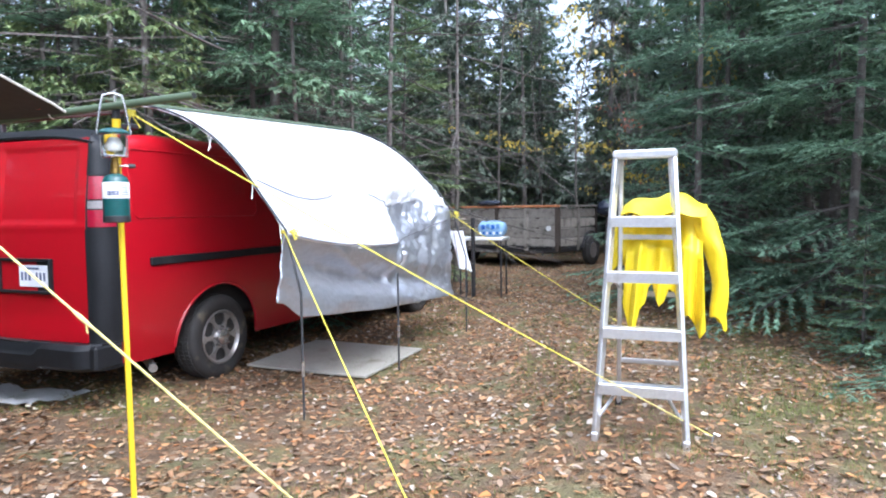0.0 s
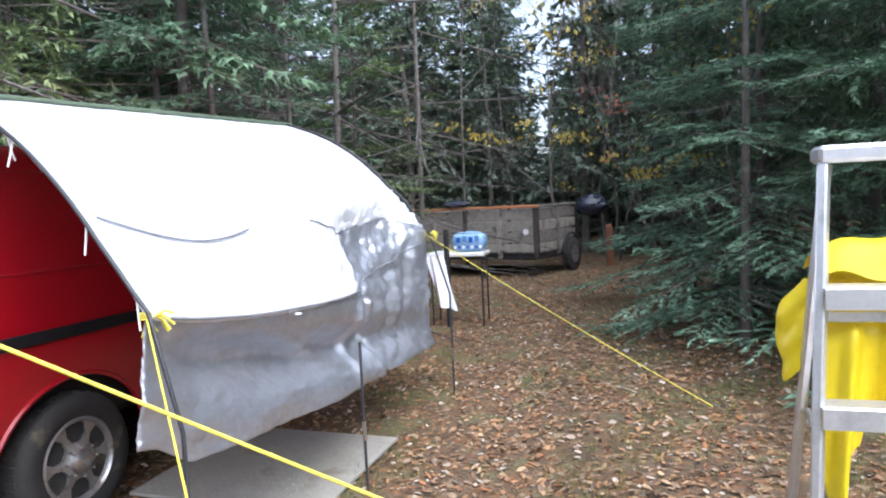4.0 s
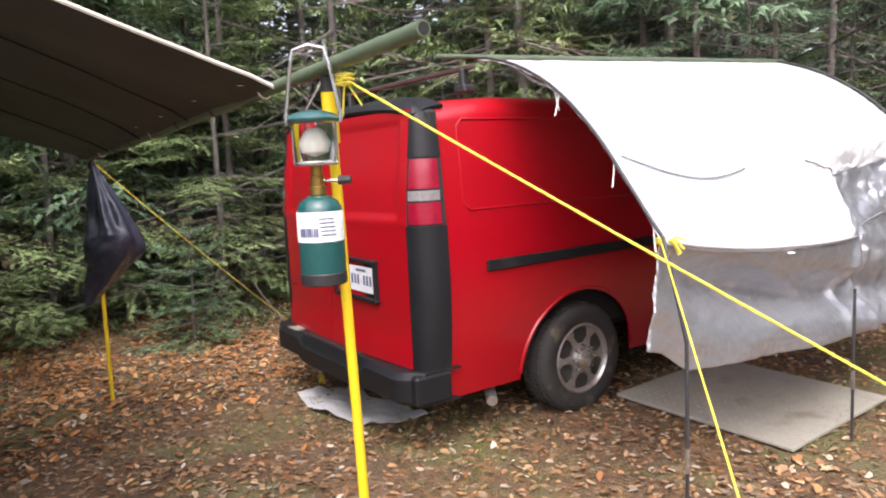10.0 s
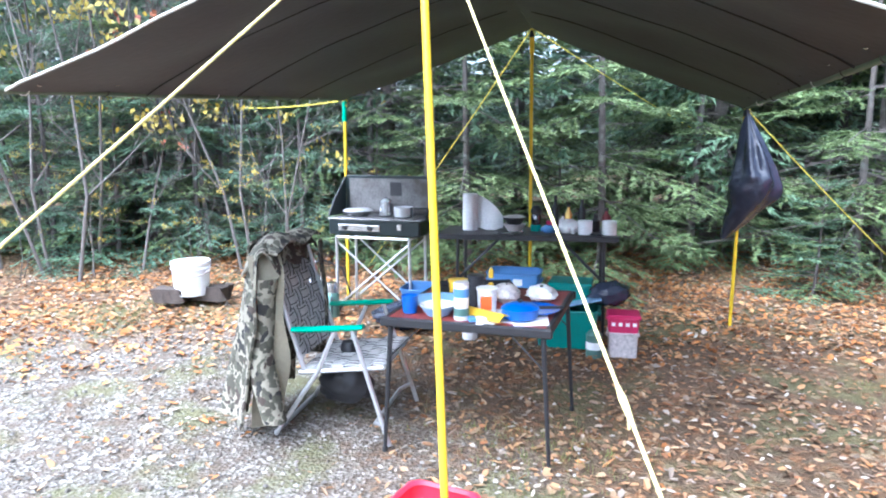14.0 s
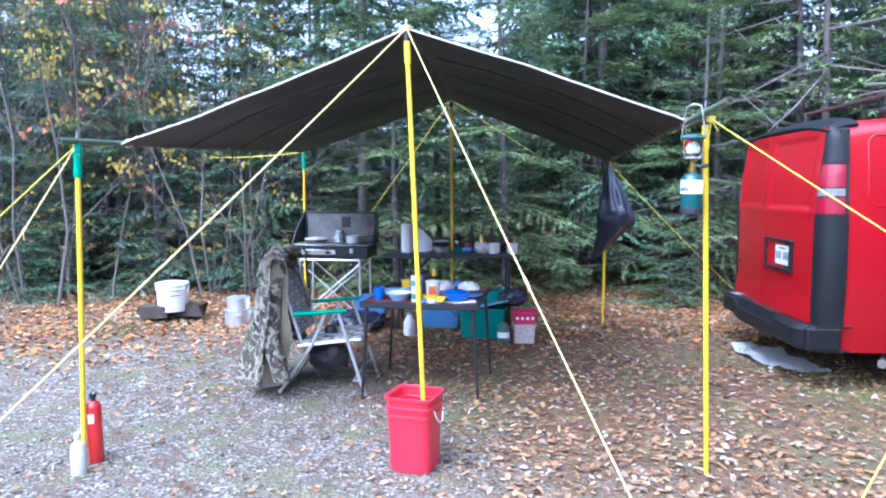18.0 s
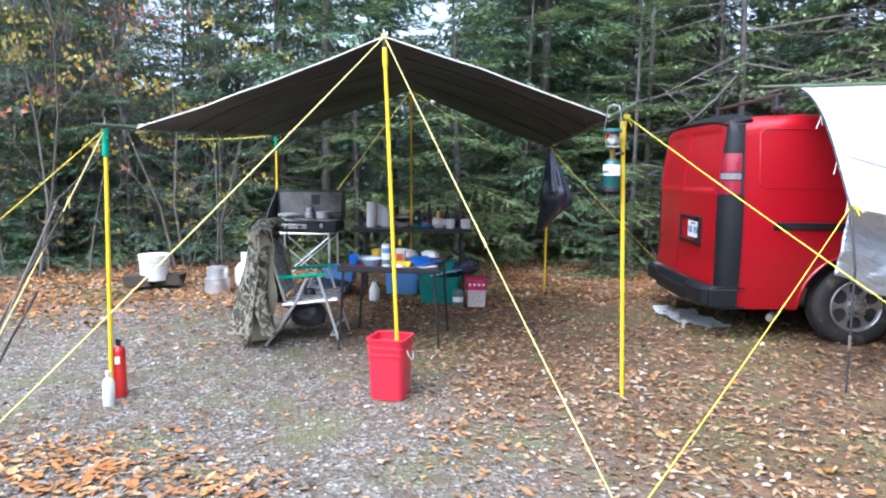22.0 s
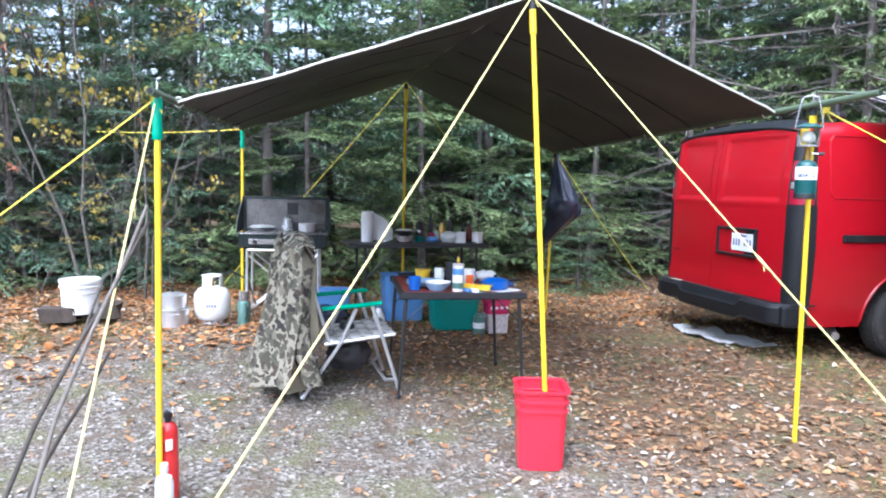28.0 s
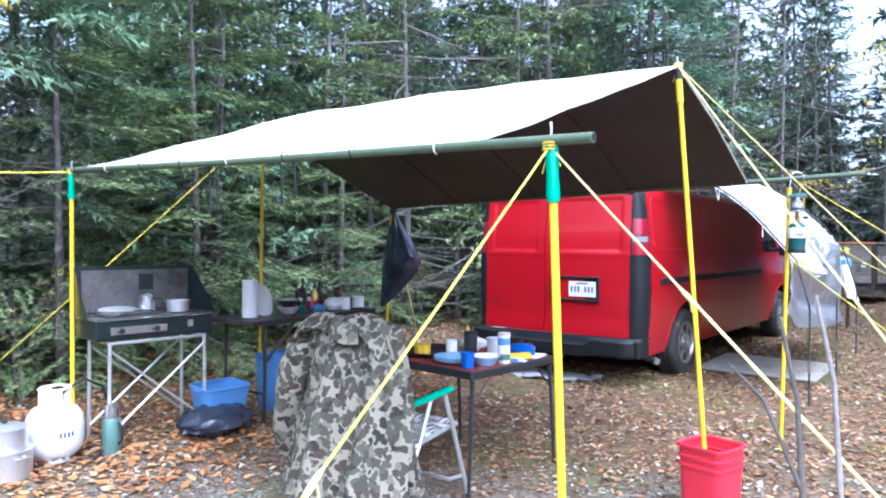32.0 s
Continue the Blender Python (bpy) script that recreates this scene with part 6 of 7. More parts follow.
solo("plastic_bag", crumple(8, 0.07, 0.08, 0.055, 3), WHITE_P, "white plastic bag beside the toilet roll", "bag", pose(*on2(0.1, 0.31)), smooth=60)
solo("dish_cloth", crumple(9, 0.06, 0.06, 0.03, 4), BLUE_M, "crumpled red and blue dish cloth", "cloth", pose(*on2(0.08, 0.16)), smooth=60)
solo("tomato_tin", Mesh().lathe([(0.034, 0.0), (0.034, 0.08), (0.0, 0.08)], 16), PINK, "small red tin on the long table", "tin", pose(*on2(0.0, 0.17)))
for k in range(3):
    solo("utensil", Mesh().tube([(-0.07, 0, 0.008), (0.03, 0, 0.008), (0.08, 0.01, 0.012)], [0.006, 0.005, 0.009], 7), (BLACK, CHROME, BLACK)[k], "kitchen utensil lying on the long table", "utensil", pose(*on2(0.18, -0.14 + 0.04 * k), 0, 0, 70 + 35 * k), "utensils")
solo("can_opener", Mesh().box((0, 0, 0.008), (0.1, 0.03, 0.014), 0.004), BLACK, "black can opener on the long table", "utensil", pose(*on2(0.2, 0.5), 0, 0, 40))


# ---- boxes under the tables ----
def tub_box(name, m, sx, sy, h, mat, label, category, lid=None, flare=0.88):
    b = thing(name, m, label, category)
    def wall(u, v):
        k = flare + (1 - flare) * v
        a = 2 * math.pi * u
        c, s = math.cos(a), math.sin(a)
        q = max(abs(c) ** 8 + abs(s) ** 8, 1e-9) ** (-1 / 8)
        return (sx / 2 * k * c * q, sy / 2 * k * s * q, h * v)
    shell = Mesh().sheet(wall, 48, 6)
    shell.add([(sx / 2 * flare * math.cos(a) * max(abs(math.cos(a)) ** 8 + abs(math.sin(a)) ** 8, 1e-9) ** (-1 / 8), sy / 2 * flare * math.sin(a) * max(abs(math.cos(a)) ** 8 + abs(math.sin(a)) ** 8, 1e-9) ** (-1 / 8), 0.01) for a in (2 * math.pi * k / 48 for k in range(48))], [tuple(range(48))])
    part("body", shell, mat, b, smooth=40)
    rim = [tuple(q) for q in (Vector(wall(k / 48, 1.0)) * 1.0 for k in range(49))]
    part("rim", Mesh().tube([(x * 1.01, y * 1.01, z) for x, y, z in rim], 0.008, 6), mat, b)
    for s in (-1, 1):
        part("handle_lug", Mesh().box((0, s * sy / 2 * 1.02, h * 0.86), (sx * 0.3, 0.025, 0.025), 0.006), mat, b)
    if lid:
        part("lid", Mesh().box((0, 0, h + 0.012), (sx * 1.05, sy * 1.05, 0.022), 0.008), lid, b)
    return b


blue_bin = tub_box("storage_bin", pose(*on_ground(-5.03, 2.35), 0, 0, -16), 0.3, 0.4, 0.42, BLUE_M, "tall blue plastic bin under the long table", "bin")
part("label_patch", Mesh().box((0.148, 0.04, 0.36), (0.004, 0.07, 0.05), 0.001), PAPER, blue_bin)
tub_box("storage_tote", pose(*on_ground(-4.63, 2.67), 0, 0, -18), 0.34, 0.44, 0.27, TEAL, "teal plastic tote on the leaves", "tote")
tub_box("storage_tote", pose(*on_ground(-4.87, 2.75), 0, 0, -18), 0.26, 0.3, 0.37, TEAL, "tall dark teal cooler box behind the tote", "cooler", TEAL)
solo("tote_lid", Mesh().slab(lambda u, v: (-0.13 + 0.26 * u, -0.17 + 0.34 * v, 0.012 * math.sin(math.pi * u)), 8, 8, 0.008), BLUE_L, "light blue lid lying on the teal tote", "lid", pose(-4.61, 2.73, ground_z(-4.63, 2.67) + 0.295, 12, -8, -12))
pk = tub_box("storage_box", pose(*on_ground(-4.43, 3.015), 0, 0, -14), 0.17, 0.2, 0.17, CLOUDY, "cloudy plastic box with a pink lid box on top", "box", None, 0.95)
pt = tub_box("pink_box", pose(-4.43, 3.015, ground_z(-4.43, 3.015) + 0.178, 0, 0, -14), 0.18, 0.21, 0.1, PINK, "pink plastic box stacked on a cloudy box", "box", PINK, 0.95)
for k in range(4):
    part("label_patch", Mesh().box((0.092, -0.07 + 0.047 * k, 0.06), (0.004, 0.026, 0.024), 0.001), PAPER, pt)
solo("black_cloth_bag", crumple(12, 0.1, 0.14, 0.09, 3), BAG, "black bag slung over the boxes", "bag", pose(-4.58, 2.96, ground_z(-4.6, 3.0) + 0.3), smooth=60)
round_thing("water_jar", *on_ground(-4.38, 2.8), [(0.05, 0.0), (0.055, 0.005), (0.055, 0.16), (0.03, 0.19), (0.0, 0.19)], THERMOS, "green jar with a white band on the ground", "jar", more=(("label_band", [(0.0555, 0.06), (0.0558, 0.062), (0.0558, 0.11), (0.0555, 0.112)], PAPER),))
solo("bin_bag", crumple(15, 0.21, 0.27, 0.1, 3), BAG, "black bin bag lying under the blue tub", "bag", pose(*on_ground(-5.03, 1.54)), smooth=60)
tub_box("wash_tub", pose(-5.1, 1.67, ground_z(-5.1, 1.66) + 0.15, 0, 3, -20), 0.27, 0.34, 0.14, BLUE_M, "blue wash tub on a black bin bag", "tub")
round_thing("milk_jug", *on_ground(-4.75, 1.98), [(0.05, 0.0), (0.055, 0.005), (0.055, 0.12), (0.025, 0.18), (0.018, 0.2), (0.0, 0.2)], WHITE_P, "white plastic jug on the ground", "jug", more=(("cap", [(0.02, 0.198), (0.02, 0.215), (0.0, 0.216)], BLUE_M),))
solo("shoulder_bag", crumple(31, 0.06, 0.15, 0.115, 2.5), BLACK, "small black bag hanging under the chair seat", "bag", pose(*(CH @ Vector((0.06, -0.02, 0.13))), 0, 0, -14), smooth=60)


# ---- gas tank, pots, white pail ----
tank = thing("propane_tank", pose(*on_ground(-5.5, 0.7), 0, 0, 15), "white steel propane tank with collar and hose", "gas tank")
part("shell", Mesh().lathe([(0.09, 0.03), (0.125, 0.04), (0.15, 0.075), (0.158, 0.12), (0.158, 0.2), (0.15, 0.26), (0.12, 0.305), (0.06, 0.33), (0.0, 0.333)], 32), WHITE_B, tank)
part("foot_ring", Mesh().lathe([(0.1, 0.0), (0.102, 0.0), (0.102, 0.05), (0.098, 0.05)], 28), WHITE_B, tank)
for a0 in (0.3, 2.4, 4.5):
    part("collar_plate", Mesh().slab(lambda u, v: (0.085 * math.cos(a0 + 1.3 * u), 0.085 * math.sin(a0 + 1.3 * u), 0.32 + 0.1 * v), 10, 3, 0.004), WHITE_B, tank)
part("collar_ring", Mesh().tube([(0.085 * math.cos(a), 0.085 * math.sin(a), 0.422) for a in np.linspace(0, 2 * math.pi, 25)], 0.007, 6), WHITE_B, tank)
part("tank_valve", Mesh().lathe([(0.02, 0.33), (0.022, 0.365), (0.014, 0.39), (0.024, 0.392), (0.022, 0.41), (0.0, 0.41)], 12), BRASS, tank)
part("hose", Mesh().tube([(0.03, 0, 0.38), (0.1, 0.12, 0.46), (0.12, 0.28, 0.38), (0.16, 0.34, 0.15), (0.2, 0.2, 0.02), (0.25, 0.02, 0.015), (0.16, -0.1, 0.012)], 0.008, 8), BLACK, tank, "black rubber hose")
for k in range(4):
    part("stencil_bar", Mesh().box((0.1585 * math.cos(-0.75 + 0.14 * k), 0.1585 * math.sin(-0.75 + 0.14 * k), 0.17), (0.002, 0.014, 0.03), 0.0005, Matrix.Rotation(-0.75 + 0.14 * k, 3, "Z")), INK, tank)
fl = round_thing("steel_flask", *on_ground(-5.3, 0.93), [(0.05, 0.0), (0.054, 0.004), (0.054, 0.2), (0.045, 0.215), (0.04, 0.218), (0.0, 0.218)], THERMOS, "grey-green vacuum flask beside the gas tank", "flask", more=(("cup_lid", [(0.041, 0.218), (0.043, 0.22), (0.04, 0.3), (0.0, 0.302)], CHROME),))
part("handle", Mesh().tube([(0.052, 0, 0.19), (0.085, 0, 0.17), (0.085, 0, 0.09), (0.053, 0, 0.06)], 0.007, 7), BLACK, fl)
big = round_thing("stock_pot", *on_ground(-5.46, 0.36), [(0.125, 0.0), (0.135, 0.006), (0.135, 0.15), (0.142, 0.152), (0.142, 0.158), (0.0, 0.158)], ALU, "dull aluminium stock pot on the ground", "pot")
for s in (-1, 1):
    part("lug", Mesh().tube([(s * 0.133, -0.03, 0.12), (s * 0.165, -0.025, 0.125), (s * 0.165, 0.025, 0.125), (s * 0.133, 0.03, 0.12)], 0.005, 6), ALU, big)
p = on_ground(-5.46, 0.36)
round_thing("pot", p[0], p[1], p[2] + 0.158, [(0.105, 0.0), (0.112, 0.004), (0.112, 0.11), (0.118, 0.112), (0.118, 0.118), (0.07, 0.134), (0.0, 0.14)], ALU, "smaller aluminium pot stacked on the stock pot", "pot", more=(("lid_knob", [(0.01, 0.138), (0.018, 0.15), (0.0, 0.158)], BLACK),))
bz = ground_z(-5.82, -0.33)
for x, y, rz, w, h in ((-5.8, -0.5, 84, 0.26, 0.11), (-5.86, -0.17, 78, 0.3, 0.115), (-5.97, -0.34, 86, 0.4, 0.09)):
    block = Mesh().slab(lambda u, v: ((u - 0.5) * w + 0.01 * noise.noise((u * 5, v * 4, x)), (v - 0.5) * 0.17 + 0.012 * noise.noise((u * 4, v * 3, y)), h - 0.012 * noise.noise((u * 6, v * 5, 1.0))), 10, 6, h + 0.01)
    solo("firewood_log", block, WOOD_DARK, "dark split log under the white pail", "log", pose(x, y, ground_z(x, y), 0, 0, rz), "logs", smooth=50)
wp = round_thing("white_pail", -5.84, -0.33, bz + 0.108, [(0.138, 0.0), (0.143, 0.004), (0.158, 0.26), (0.165, 0.262), (0.168, 0.285), (0.164, 0.293), (0.15, 0.293), (0.138, 0.012), (0.0, 0.01)], WHITE_P, "white plastic pail standing on dark logs", "pail", more=(("rim_band", [(0.158, 0.225), (0.166, 0.227), (0.166, 0.238), (0.158, 0.24)], WHITE_P),))
part("handle", Mesh().tube([(0, 0.17, 0.26), (0.08, 0.17, 0.21), (0.13, 0.11, 0.18), (0.162, 0.0, 0.17)], 0.004, 6), CHROME, wp)
# ---- hanging bag ----
def hanging_bag():
    top = Vector((-4.93, 4.05, 1.75))
    right = Vector((0.64, 0.77, 0))
    def fn(u, v):
        a = 2 * math.pi * u
        drop = float(np.interp(v, (0, 0.6, 1), (0.0, 0.55, 0.97)))
        c = top + Vector((0, 0, -drop)) + right * float(np.interp(v, (0, 0.3, 0.6, 0.72, 1), (0, 0.05, 0.09, 0.06, -0.12)))
        r = float(np.interp(v, (0, 0.05, 0.3, 0.56, 0.66, 0.85, 1), (0.018, 0.02, 0.1, 0.175, 0.17, 0.1, 0.02)))
        pleat = 0.16 * math.cos(7 * a + 2 * math.sin(a)) * (1 - v) if v < 0.6 else 0.05 * math.cos(7 * a)
        sag = -0.05 * math.sin(a * 2 + 1) * math.exp(-((v - 0.6) / 0.1) ** 2)
        r *= 1 + pleat + 0.2 * noise.noise((math.cos(a) * 1.6, math.sin(a) * 1.6, v * 4))
        return c + right * (math.cos(a) * r) + Vector((-0.77, 0.64, 0)) * (math.sin(a) * r * 1.15) + Vector((0, 0, sag))
    b = thing("rubbish_bag", Matrix(), "black plastic rubbish bag tied to the canopy pole", "bag")
    part("sack", Mesh().sheet(fn, 44, 46), BAG, b, smooth=60)
    part("tie_knot", Mesh().tube([top + Vector((0, 0, 0.05)), top, top - Vector((0, 0, 0.03))], [0.025, 0.012, 0.02], 9), BAG, b)


hanging_bag()

# ---- under the van's tail ----
mat_sheet = Mesh().slab(lambda u, v: (-0.62 + 0.92 * u + 0.1 * v, -0.22 + 0.42 * v - 0.05 * math.sin(u * 5), 0.02 + 0.03 * abs(noise.noise((u * 6, v * 4, 0))) + 0.012 * math.sin(u * 14 + v * 6)), 40, 18, 0.004)
gm = VAN.copy()
solo("silver_ground_sheet", mat_sheet, FOIL, "crumpled silver sheet lying under the rear bumper", "sheet", gm, smooth=70)
solo("yellow_wedge", Mesh().box((0, 0, 0.02), (0.22, 0.05, 0.03), 0.008), YELLOW, "yellow plastic wedge on the ground by the van", "wedge", pose(*(VAN @ Vector((-0.8, 0.06, 0))), 0, 0, -40))


# ---- trailer and shelf beyond the awning ----
def trailer():
    t = thing("trailer", pose(1.1, 15.5, ground_z(1.1, 15.5), 0, 0, -31), "weathered wooden box trailer parked among the trees", "trailer")
    w, d, z0, z1 = 3.1, 1.9, 0.44, 1.32
    part("bed", Mesh().box((-w / 2, d / 2, z0 - 0.05), (w, d, 0.1), 0.02), BLACK, t)
    def side(x0, y0, x1, y1, name):
        s = part(name, Mesh().box(((x0 + x1) / 2, (y0 + y1) / 2, z0 + 0.03), (abs(x1 - x0) + 0.03, abs(y1 - y0) + 0.03, 0.05), 0.01), BLACK, t)
        for k in range(4):
            sz = (z1 - z0) / 4
            part("board", Mesh().box(((x0 + x1) / 2, (y0 + y1) / 2, z0 + sz * (k + 0.5)), (max(abs(x1 - x0), 0.03), max(abs(y1 - y0), 0.03), sz * 0.86), 0.008), WOOD_OLD, s)
        n = 4 if abs(x1 - x0) > 2 else 2
        for k in range(n + 1):
            q = k / n
            part("stake", Mesh().box((x0 + (x1 - x0) * q, y0 + (y1 - y0) * q, z0 + 0.42), (0.09, 0.09, 0.98), 0.01), WOOD_OLD if k % 2 else WOOD_DARK, s)
    side(-w, 0, 0, 0, "near_side")
    side(0, 0.02, 0, d, "right_side")
    side(-w, 0.02, -w, d, "left_side")
    side(-w, d, 0, d, "far_side")
    part("top_rail", Mesh().box((-w / 2, 0, z1 + 0.045), (w + 0.1, 0.12, 0.05), 0.01), WOOD_TOP, t, "reddish top rail")
    part("top_rail", Mesh().box((0, d / 2, z1 + 0.045), (0.1, d, 0.05), 0.01), WOOD_OLD, t)
    for x in (0.12, -w - 0.12):
        wh = part("wheel", Mesh().tube([(x - 0.07, 1.4, 0.34), (x - 0.05, 1.4, 0.34), (x + 0.05, 1.4, 0.34), (x + 0.07, 1.4, 0.34)], [0.31, 0.34, 0.34, 0.31], 28), RUBBER, t)
        part("wheel_rim", Mesh().tube([(x - 0.074, 1.4, 0.34), (x + 0.074, 1.4, 0.34)], 0.18, 18), ALLOY, wh)
        part("mudguard", Mesh().tube([(x, 1.4 - 0.42 * math.cos(a), 0.36 + 0.42 * math.sin(a)) for a in np.linspace(0.1, math.pi - 0.1, 12)], 0.03, 6), BLACK, t)
    part("reflector", Mesh().tube([(-0.2, -0.02, 0.88), (-0.2, -0.05, 0.88)], 0.055, 14), WHITE_B, t)
    part("underframe", Mesh().box((-w / 2, d / 2, 0.38), (w * 0.9, 0.12, 0.14), 0.02), BLACK, t)
    m = t.matrix_basis
    solo("folded_tarp", crumple(21, 0.32, 0.12, 0.07, 3), BAG, "folded dark tarp lying on the trailer rail", "tarp", m @ pose(-1.75, 0.0, z1 + 0.07), smooth=60)
    solo("rolled_tarp", crumple(23, 0.34, 0.3, 0.22, 4.5), BAG, "dark rolled tarp at the trailer's corner", "tarp", m @ pose(0.3, 2.1, z1 - 0.22), smooth=60)
    solo("wooden_post", Mesh().box((0, 0, 0.45), (0.12, 0.12, 0.9), 0.02), WOOD_RED, "brown wooden post leaning by the trailer", "post", m @ pose(0.7, 2.1, 0.0, 6, 0, 0))


trailer()
sh = thing("side_table", pose(*on_ground(-0.3, 11.3), 0, 0, -12), "white topped side table beside the track", "table")
part("tabletop", Mesh().box((0, 0, 0.92), (0.75, 0.45, 0.05), 0.01), WHITE_P, sh)
for x in (-0.33, 0.33):
    for y in (-0.18, 0.18):
        part("leg", Mesh().tube([(x, y, 0.9), (x, y, 0.0)], 0.013, 8), BLACK, sh)
part("post", Mesh().tube([(-0.1, -0.25, 0.0), (-0.1, -0.25, 1.25)], 0.035, 8), BLACK, sh, "dark post")
pkz = ground_z(-0.05, 11.3) + 0.945
pack = thing("paper_pack", pose(-0.15, 11.25, pkz, 0, 0, -12), "blue and white plastic-wrapped pack on the side table", "pack")
wrap = Mesh().sheet(lambda u, v: tuple((Vector((0.23 * math.cos(2 * math.pi * u) * math.sin(math.pi * v) ** 0.45 * max(abs(math.cos(2 * math.pi * u)), abs(math.sin(2 * math.pi * u))) ** -0.6, 0.13 * math.sin(2 * math.pi * u) * math.sin(math.pi * v) ** 0.45 * max(abs(math.cos(2 * math.pi * u)), abs(math.sin(2 * math.pi * u))) ** -0.6, 0.125 - 0.125 * math.cos(math.pi * v))) * (1 + 0.05 * noise.noise((u * 9, v * 7, 0))))), 36, 20)
part("wrap", wrap, BLUE_L, pack, smooth=60)
for k in range(7):
    part("print_patch", Mesh().box((-0.165 + 0.055 * k, -0.136, 0.06), (0.032, 0.006, 0.04), 0.002), BLUE_D if k % 2 else WHITE_B, pack)
for k in range(4):
    part("print_patch", Mesh().box((-0.12 + 0.08 * k, -0.137, 0.155 + 0.012 * (k % 2)), (0.055, 0.006, 0.07), 0.004), BLUE_D if k in (0, 2) else BLUE_M, pack)


# ---- forest ----
def needles_mesh(name, seed, height, base, reach, branches, twigs, per, size, thin=1.0, droop=0.25, loose=1.0):
    """A crown of drooping boughs: every bough carries rows of twigs, every twig many needles."""
    rng = np.random.default_rng(seed)
    k = np.arange(branches)
    z = base + (height - base) * ((np.floor(k / 6) * 6 + 6 * (0.3 * rng.random(branches) + 0.35)) / branches) ** 1.1
    az = k * 2.39996 + rng.normal(0, 0.35, branches)
    length = (reach * np.clip(1 - (z - base * 0.6) / (height - base * 0.6), 0, 1) ** 0.75 + 0.12) * rng.uniform(0.6, 1.15, branches)
    z += rng.normal(0, 0.14, branches) * (loose - 1)
    rise = -droop + 0.75 * (z / height) ** 1.5 + rng.normal(0, 0.08 * loose, branches)
    out = np.stack([np.cos(az), np.sin(az), np.zeros(branches)], 1)
    side = np.stack([-np.sin(az), np.cos(az), np.zeros(branches)], 1)
    t = (np.arange(twigs) + rng.random((branches, twigs))) / twigs
    t = 0.14 + 0.86 * t
    bend = rise[:, None] * t - 0.22 * t * t + 0.2 * t**4
    org = out[:, None] * (t * length[:, None])[..., None]
    org[..., 2] += z[:, None] + bend * length[:, None]
    sgn = np.where(np.arange(twigs) % 2, 1.0, -1.0)[None, :, None]
    fan = rng.uniform(0.7, 1.1, (branches, twigs, 1))
    way = out[:, None] * 0.75 + side[:, None] * sgn * fan
    way[..., 2] += rng.normal(-0.1 * loose, 0.09 * loose, (branches, twigs)) + rise[:, None] * 0.5
    way /= np.linalg.norm(way, axis=-1, keepdims=True)
    tl = (0.07 + 0.5 * length[:, None] * (1 - t) ** 0.8 * np.minimum(t / 0.3, 1)) * rng.uniform(0.65, 1.15, (branches, twigs))
    # shoots are spread evenly along the twigs and lie flat in the bough's fan
    n = branches * twigs * per
    pick = rng.choice(branches * twigs, n, p=(tl / tl.sum()).ravel())
    w3, l3 = way.reshape(-1, 3)[pick], tl.ravel()[pick]
    s = rng.random(n) ** 0.85
    pos = org.reshape(-1, 3)[pick] + w3 * (s * l3)[:, None]
    pos[:, 2] -= 0.14 * (s * l3) ** 2
    lat = np.cross(w3, np.array([0, 0, 1.0]))
    lat /= np.linalg.norm(lat, axis=1, keepdims=True) + 1e-9
    nd = w3 * 0.8 + lat * (rng.choice((-1.0, 1.0), n) * rng.uniform(0.15, 0.8, n))[:, None] + rng.normal(0, 0.16 * loose, (n, 3)) - np.array([0, 0, 0.12]) * (loose - 1)
    nd /= np.linalg.norm(nd, axis=1, keepdims=True)
    wd = np.cross(nd, np.array([0, 0, 1.0]) + rng.normal(0, 0.4, nd.shape))
    wd /= np.linalg.norm(wd, axis=1, keepdims=True) + 1e-9
    ln = size * rng.uniform(0.6, 1.3, (n, 1))
    w = size * 0.13 * thin
    a, b, c = pos - wd * w, pos + wd * w, pos + nd * ln
    tris = np.stack([a, b, c], -2).reshape(-1, 3)
    # bare wood of the boughs as thin blades
    bt = np.linspace(0, 0.9, 5)
    seg = out[:, None] * (bt * length[:, None])[..., None]
    seg[..., 2] += z[:, None] + (rise[:, None] * bt - 0.22 * bt**2 + 0.16 * bt**4) * length[:, None]
    n = len(tris)
    faces = np.arange(n).reshape(-1, 3)
    me = bpy.data.meshes.new(name)
    me.vertices.add(n)
    me.vertices.foreach_set("co", tris.astype(np.float32).ravel())
    me.loops.add(n)
    me.loops.foreach_set("vertex_index", faces.ravel().astype(np.int32))
    me.polygons.add(n // 3)
    me.polygons.foreach_set("loop_start", np.arange(0, n, 3, dtype=np.int32))
    me.update(calc_edges=True)
    return me, seg


